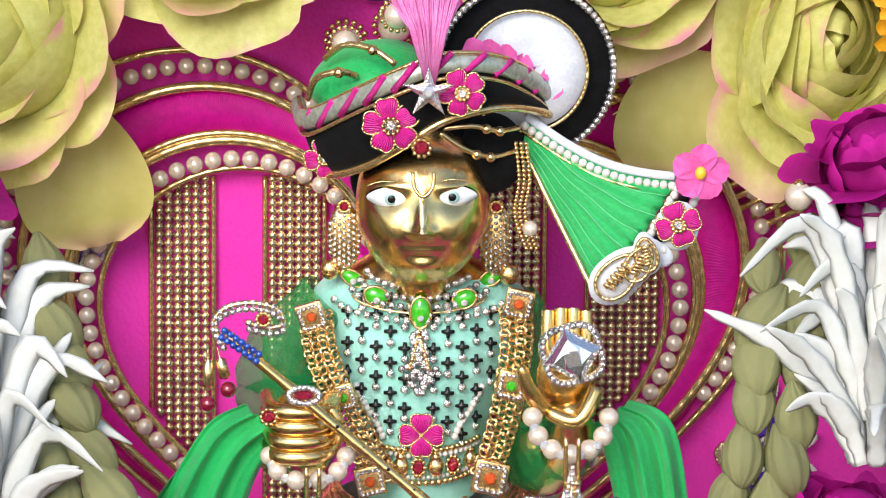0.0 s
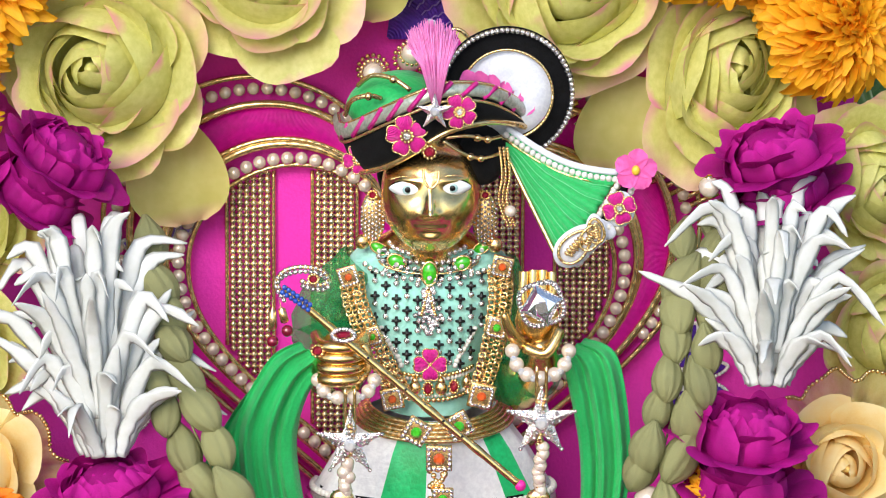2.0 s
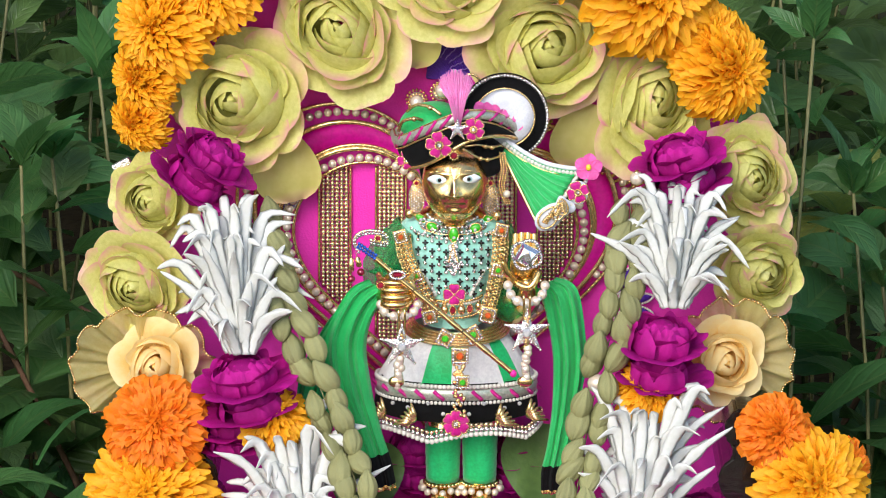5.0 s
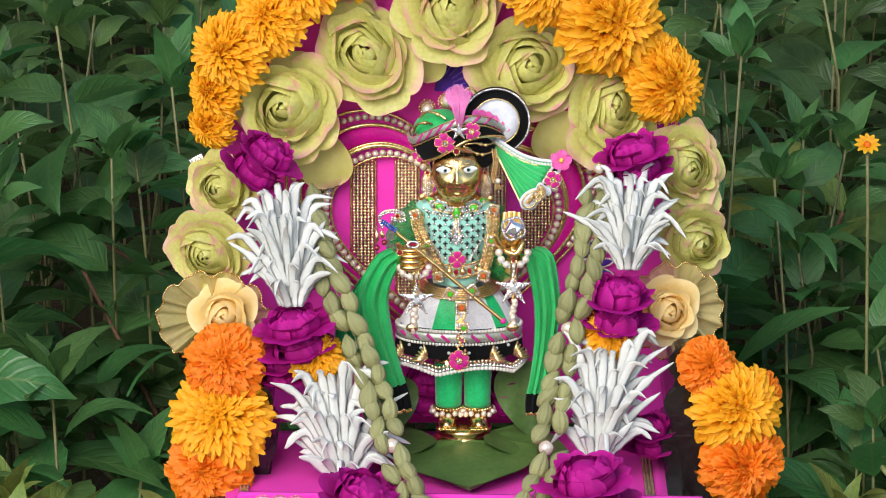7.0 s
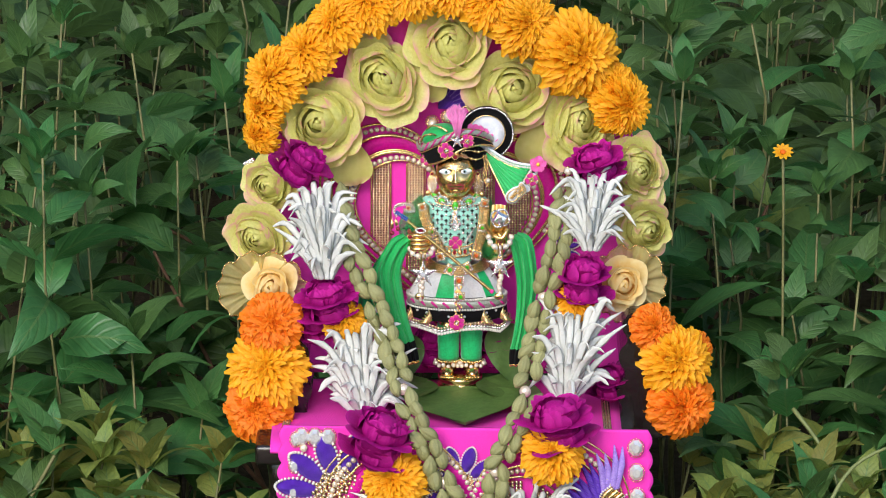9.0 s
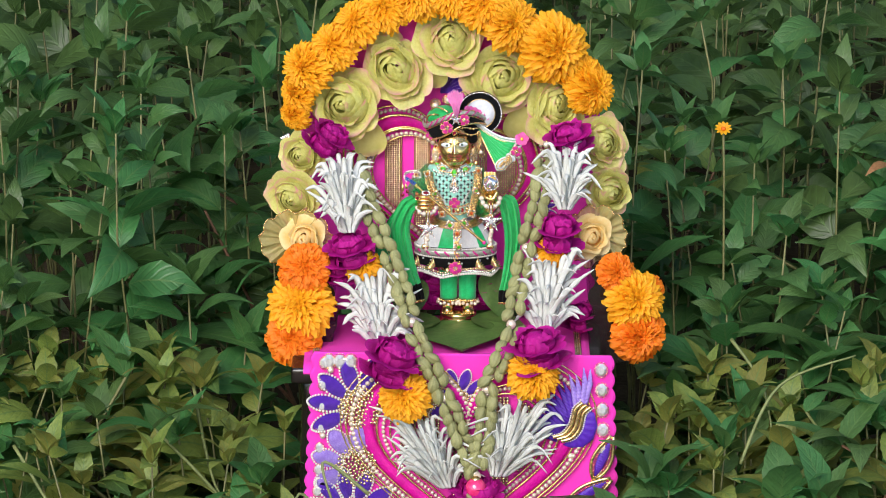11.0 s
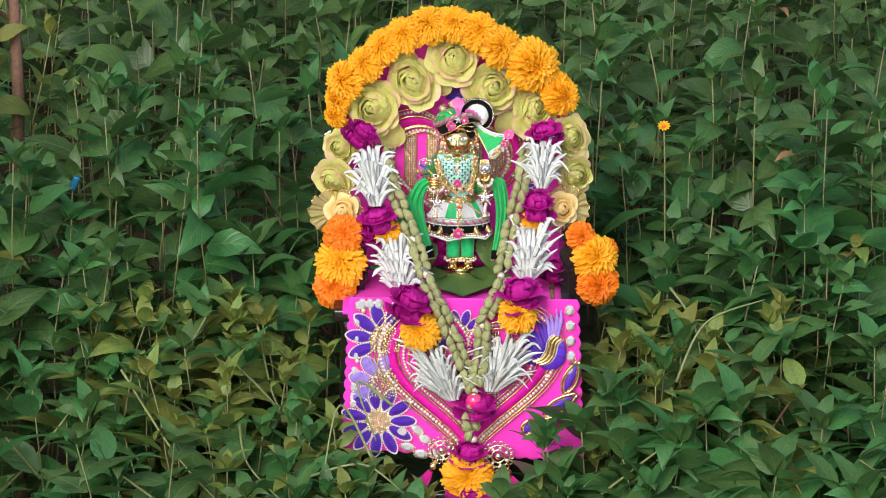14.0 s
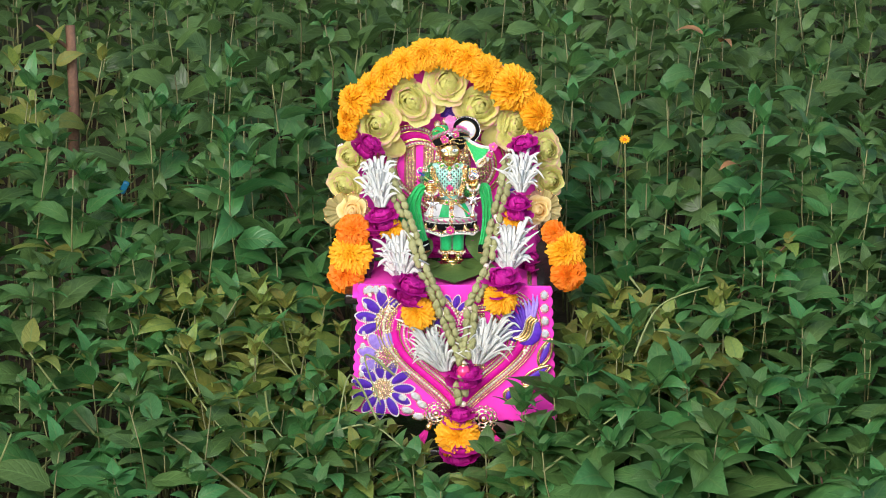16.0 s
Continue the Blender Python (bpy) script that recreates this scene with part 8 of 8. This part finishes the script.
# ------------------------------------------------------------ single plants that stand out, and what lies among them
def bud_flower(at):
    ob = thing("yellow_daisy", at, "small yellow daisy on a thin stem in the bed", "flower")
    for k in range(11):
        bm = bmesh.new()
        petal(bm, pose(0, 0, 0, 0, 0, 360 * k / 11) @ pose(0, 0.002, 0, 18, 0, 0), 0.0068, 0.0034, 0.1, 0.2, 2, 3)
        part("petal", bm, MARIGOLD, ob)
    bm = bmesh.new()
    ball(bm, (0, 0, 0.001), 0.0024, 10, 7, (1, 1, 0.7))
    part("centre", bm, ORANGE, ob)
    bm = bmesh.new()
    tube(bm, [(0, 0, 0), (0.002, -0.02, -0.04), (0.004, -0.10, -0.14), (0.0, -0.62 * at[2], -0.79 * at[2])], 0.0012, 6)
    part("stem", bm, STEM, ob)
    ob.rotation_euler = (radians(38), 0, 0)


bud_flower((0.2726, 0.1000, 0.6783))


def stick():
    top, low = Vector((-0.6042, 0.5500, 0.7466)), Vector((-0.5990, 0.5000, 0.4924))
    ob = thing("wooden_stick", (low.x, low.y, 0), "bare reddish brown wooden stick standing in the bed", "stick")
    b = base_of(ob)
    bm = bmesh.new()
    tube(bm, [Vector((0, 0, 0)), low - b, low.lerp(top, 0.5) - b + Vector((0.004, 0, 0)), top - b], [0.010, 0.0095, 0.0088, 0.0078], 10)
    part("shaft", bm, TWIG, ob)
    bm = bmesh.new()
    tube(bm, [low.lerp(top, 0.85) - b, Vector((-0.6569, 0.5400, 0.7487)) - b], [0.0035, 0.0015], 6)
    part("twig", bm, TWIG, ob)


stick()


def teal_bit():
    ob = thing("plastic_peg", (-0.4974, 0.2000, 0.5723), "small teal plastic peg caught among the leaves", "peg")
    part("body", bevelled_box((0.010, 0.008, 0.022), 0.003), TEAL, ob)
    ob.rotation_euler = (radians(12), radians(24), 0)


teal_bit()


def clip():
    ob = thing("metal_clip", (-0.1592, 0.0300, 0.6852), "small bright metal clip behind the roses", "clip")
    part("plate", bevelled_box((0.010, 0.004, 0.006), 0.001), SILVERY, ob)
    bm = bmesh.new()
    tube(bm, [(0.004, 0, -0.002), (0.012, 0.004, -0.012), (0.02, 0.01, -0.02)], 0.0012, 6)
    part("arm", bm, SILVERY, ob)
    ob.rotation_euler = (0, radians(-30), 0)


clip()


def dead_leaf(at, turn):
    ob = thing("dry_leaf", at, "curled dry brown leaf among the green plants", "leaf", "dry leaves")
    bm = bmesh.new()
    leaf_into(bm, Matrix(), 0.05, 0.018, 0.6, 0.5, 0.4)
    part("blade", bm, DRYLEAF, ob)
    ob.rotation_euler = (radians(20), 0, radians(turn))


dead_leaf((0.4024, 0.3500, 0.7838), 70)
dead_leaf((0.4291, 0.3500, 0.7721), 200)
dead_leaf((0.4559, 0.2000, 0.6102), 130)

def trailing(pts, r):
    ob = thing("trailing_stem", pts[0], "thin pale green trailing stem arching over the bed", "stem", "trailing stems")
    bm = bmesh.new()
    path = smooth_path(pts, 8)
    tube(bm, [p - Vector(pts[0]) for p in path], [r * (1.2 - 0.7 * i / len(path)) for i in range(len(path))], 6)
    part("stem", bm, PALESTEM, ob)


PALESTEM = stuff("pale_stem", (0.24, 0.27, 0.10), (0.15, 0.18, 0.06), 0.55, 0, 40, 0.3, random_tint=0.2)
for pts in (((-0.2685, -0.1400, 0.3518), (-0.2553, -0.2000, 0.3167), (-0.2062, -0.2400, 0.2757)), ((-0.1000, -0.1900, 0.3215), (-0.1409, -0.1700, 0.3851), (-0.1619, -0.2400, 0.2991)), ((-0.1768, -0.2300, 0.3112), (-0.1106, -0.2200, 0.3236), (-0.0588, -0.2400, 0.2916)), ((-0.4192, -0.1000, 0.4093), (-0.3488, -0.1800, 0.3255), (-0.2791, -0.2600, 0.2745)), ((-0.2504, 0.0000, 0.4422), (-0.2256, -0.0800, 0.3642), (-0.1908, -0.1200, 0.3377)), ((0.2834, -0.1200, 0.4015), (0.3215, -0.0800, 0.4675), (0.3983, -0.0400, 0.4871)), ((0.2803, 0.0200, 0.4850), (0.3094, -0.0200, 0.4495), (0.3197, -0.0600, 0.3987)), ((-0.0742, -0.1700, 0.3852), (-0.1188, -0.1600, 0.4131), (-0.0947, -0.1900, 0.3449))):
    trailing(pts, 0.0017)

# tips of the plants that stand out, with the length of their leaves
HEROES = (
    ((-0.6226, 0.3000, 0.6087), 0.075), ((-0.4474, 0.3400, 0.6651), 0.070), ((-0.3409, 0.4500, 0.7026), 0.065), ((-0.2732, 0.3600, 0.6976), 0.070), ((-0.1951, 0.5500, 0.7488), 0.060), ((-0.2157, 0.3000, 0.6218), 0.065), ((-0.3836, 0.2000, 0.5883), 0.078),
    ((-0.5541, 0.1400, 0.5990), 0.085), ((-0.2599, 0.1000, 0.5109), 0.092), ((-0.4206, 0.0600, 0.5053), 0.075), ((-0.3202, 0.0200, 0.4502), 0.080), ((-0.2020, 0.1000, 0.4499), 0.085), ((-0.5000, 0.0200, 0.4984), 0.075), ((-0.6215, -0.0200, 0.4826), 0.080),
    ((-0.3886, -0.0800, 0.4039), 0.075), ((-0.2618, -0.0600, 0.4074), 0.078), ((-0.5305, -0.1200, 0.3888), 0.085), ((-0.6011, -0.2000, 0.3473), 0.085), ((-0.4565, -0.1600, 0.3663), 0.080), ((-0.3074, -0.2000, 0.3621), 0.070), ((-0.1959, -0.1400, 0.3526), 0.070),
    ((-0.4125, -0.2800, 0.3170), 0.085), ((-0.5649, -0.3000, 0.3053), 0.088), ((-0.2539, -0.3000, 0.3070), 0.072), ((-0.1557, -0.2400, 0.2878), 0.070), ((0.1893, 0.5000, 0.7487), 0.065), ((0.2633, 0.4000, 0.7180), 0.068), ((0.4047, 0.4800, 0.7491), 0.065),
    ((0.3462, 0.3400, 0.6830), 0.070), ((0.4814, 0.3000, 0.6802), 0.072), ((0.5786, 0.3800, 0.7154), 0.070), ((0.6511, 0.2000, 0.6390), 0.078), ((0.2379, 0.2200, 0.5726), 0.070), ((0.3392, 0.1200, 0.5643), 0.078), ((0.4383, 0.2000, 0.5881), 0.075), ((0.5529, 0.2200, 0.6015), 0.075),
    ((0.2776, 0.0600, 0.4982), 0.080), ((0.3720, 0.0600, 0.5184), 0.080), ((0.4818, 0.0200, 0.5126), 0.082), ((0.5949, 0.0500, 0.5314), 0.082), ((0.2258, 0.0200, 0.4217), 0.070), ((0.2917, -0.0600, 0.4282), 0.080), ((0.4184, -0.0800, 0.4260), 0.085), ((0.5385, -0.0600, 0.4295), 0.085), ((0.6309, -0.0800, 0.4183), 0.085),
    ((0.2130, -0.1600, 0.3875), 0.078), ((0.1202, -0.2000, 0.3512), 0.088), ((0.3586, -0.2000, 0.3832), 0.095), ((0.2863, -0.2400, 0.3604), 0.095), ((0.4637, -0.2000, 0.3662), 0.095), ((0.5715, -0.2200, 0.3556), 0.095), ((0.4005, -0.3000, 0.3366), 0.10), ((0.2435, -0.3000, 0.3097), 0.09), ((0.1447, -0.2700, 0.2993), 0.085),
    ((0.0616, -0.2500, 0.2879), 0.075), ((0.5076, -0.3200, 0.3089), 0.10), ((0.6166, -0.3000, 0.3117), 0.095), ((-0.0468, -0.2600, 0.2774), 0.072), ((-0.1059, -0.2200, 0.2992), 0.072), ((0.3162, -0.3600, 0.2864), 0.095), ((-0.3591, -0.3600, 0.2741), 0.085), ((-0.4828, -0.3600, 0.2647), 0.085), ((-0.1867, -0.3400, 0.2596), 0.075), ((-0.0049, -0.3300, 0.2572), 0.075),
    ((-0.1785, -0.1600, 0.3350), 0.080), ((-0.1480, -0.2000, 0.2974), 0.082), ((-0.2066, -0.2200, 0.3117), 0.085), ((-0.1103, -0.2400, 0.2837), 0.080), ((-0.2387, -0.1400, 0.3362), 0.080), ((-0.1799, -0.1000, 0.3706), 0.080), ((-0.0737, -0.2200, 0.2692), 0.075), ((-0.1905, -0.2700, 0.2936), 0.085),
    ((0.1147, -0.2000, 0.3370), 0.100), ((0.1628, -0.1900, 0.3572), 0.100), ((0.1930, -0.1600, 0.3827), 0.095), ((0.2130, -0.2500, 0.3420), 0.105), ((0.1325, -0.2500, 0.3109), 0.095), ((0.2683, -0.1200, 0.4171), 0.090), ((0.3174, -0.2000, 0.3802), 0.100))
YOUNGSTERS = (
    ((0.1973, 0.0200, 0.4372), 0.080), ((0.2377, -0.0300, 0.4208), 0.085), ((0.1879, -0.0600, 0.4062), 0.075), ((0.2584, 0.0300, 0.4463), 0.080), ((0.2857, -0.0600, 0.4143), 0.080), ((0.2090, -0.1200, 0.3857), 0.080), ((0.3362, -0.0200, 0.4259), 0.080),
    ((-0.1828, 0.0200, 0.4364), 0.075), ((-0.2113, -0.0500, 0.3943), 0.080), ((-0.1589, -0.0300, 0.4041), 0.070), ((-0.2726, -0.0200, 0.4165), 0.080), ((-0.1487, -0.1600, 0.3507), 0.075), ((-0.1997, -0.2000, 0.3246), 0.080), ((-0.1322, -0.2500, 0.2947), 0.075), ((-0.0293, -0.2400, 0.2839), 0.070), ((-0.3512, -0.1200, 0.3765), 0.080),
    ((0.4089, 0.0000, 0.4437), 0.080), ((-0.4551, 0.0000, 0.4417), 0.080), ((-0.2795, -0.2400, 0.3220), 0.080), ((-0.1034, -0.2100, 0.2970), 0.065), ((0.1032, -0.2500, 0.2876), 0.075),
    ((-0.1191, -0.1600, 0.3038), 0.060), ((-0.0781, -0.1650, 0.2915), 0.060), ((-0.1564, -0.1550, 0.3099), 0.065), ((-0.0295, -0.1900, 0.2608), 0.060), ((0.0671, -0.1900, 0.2610), 0.060), ((0.1081, -0.1700, 0.2803), 0.065), ((0.1490, -0.1650, 0.2967), 0.070), ((0.1862, -0.1600, 0.3124), 0.070), ((-0.1787, -0.1600, 0.3037), 0.065), ((-0.0593, -0.1800, 0.2714), 0.055), ((-0.1038, -0.1900, 0.2786), 0.06))
for i, (top, size) in enumerate(HEROES):
    near = (1.05 if top[0] < 0.19 else 1.50) if top[0] > 0.08 and top[1] < -0.13 else 1.24
    hero_plant(top, min(top[2] - 0.01, 0.42), size * near, 300 + i, 7 + i % 2, 0.10, 0.32 if top[2] > 0.45 else 0.18, False)
for i, (top, size) in enumerate(YOUNGSTERS):
    hero_plant(top, min(top[2] - 0.01, 0.36), size, 500 + i, 7, 0.14, 0.2, True)
for i, (top, size) in enumerate((((-0.69, 0.50, 0.690), 0.085), ((-0.66, 0.44, 0.635), 0.080), ((-0.63, 0.52, 0.720), 0.075), ((-0.70, 0.40, 0.590), 0.085), ((-0.55, 0.50, 0.700), 0.070))):
    hero_plant(top, 0.36, size, 560 + i, 6, 0.14, 0.3, True)

_rnd = random.Random(91)
for i in range(26):
    side = 1 if i % 2 else -1
    px, py = side * _rnd.uniform(0.19, 0.44), _rnd.uniform(-0.16, 0.05)
    hero_plant((px, py, 0.43 + 0.33 * py + _rnd.uniform(-0.03, 0.03)), 0.30, _rnd.uniform(0.07, 0.10), 600 + i, 6, 0.2, 0.3, True)


def leaning_stems():
    """Bare woody stems that lean this way and that through the bed, with a few leaves at their ends."""
    rnd = random.Random(77)
    for k in range(46):
        x = rnd.choice((-1, 1)) * rnd.uniform(0.22, 0.66)
        y = rnd.uniform(-0.36, 0.40)
        z = 0.44 + 0.34 * y + rnd.uniform(-0.05, 0.03)
        ln, way = rnd.uniform(0.16, 0.30), rnd.choice((-1, 1)) * rnd.uniform(0.35, 0.95)
        top = Vector((x, y, z))
        foot = top - Vector((math.sin(way) * ln, rnd.uniform(-0.05, 0.02), math.cos(way) * ln))
        foot.z = max(0.02, foot.z)
        ob = thing("leaning_stem", foot, "bare tan stem leaning through the bed with few leaves", "stem", "leaning stems")
        bm = bmesh.new()
        mid = foot.lerp(top, 0.55) + Vector((rnd.uniform(-0.015, 0.015), 0, rnd.uniform(-0.008, 0.012)))
        path = smooth_path([foot, mid, top], 6)
        tube(bm, [p - foot for p in path], [0.0024 - 0.0011 * i / len(path) for i in range(len(path))], 6)
        part("stem", bm, (PALESTEM, TWIG, STEM)[k % 3], ob)
        for j in range(4):
            p = path[-1 - 2 * (j // 2)] - foot
            l2 = rnd.uniform(0.045, 0.085)
            put("leaf", (YOUNG if k % 4 == 0 else LEAVES)[rnd.randrange(4)][0], ob, Matrix.Translation(p) @ pose(0, 0, 0, 0, 0, rnd.uniform(0, 360)) @ pose(0, 0, 0, rnd.uniform(5, 45), 0, 0) @ Matrix.Diagonal((l2, l2, l2, 1)))


leaning_stems()
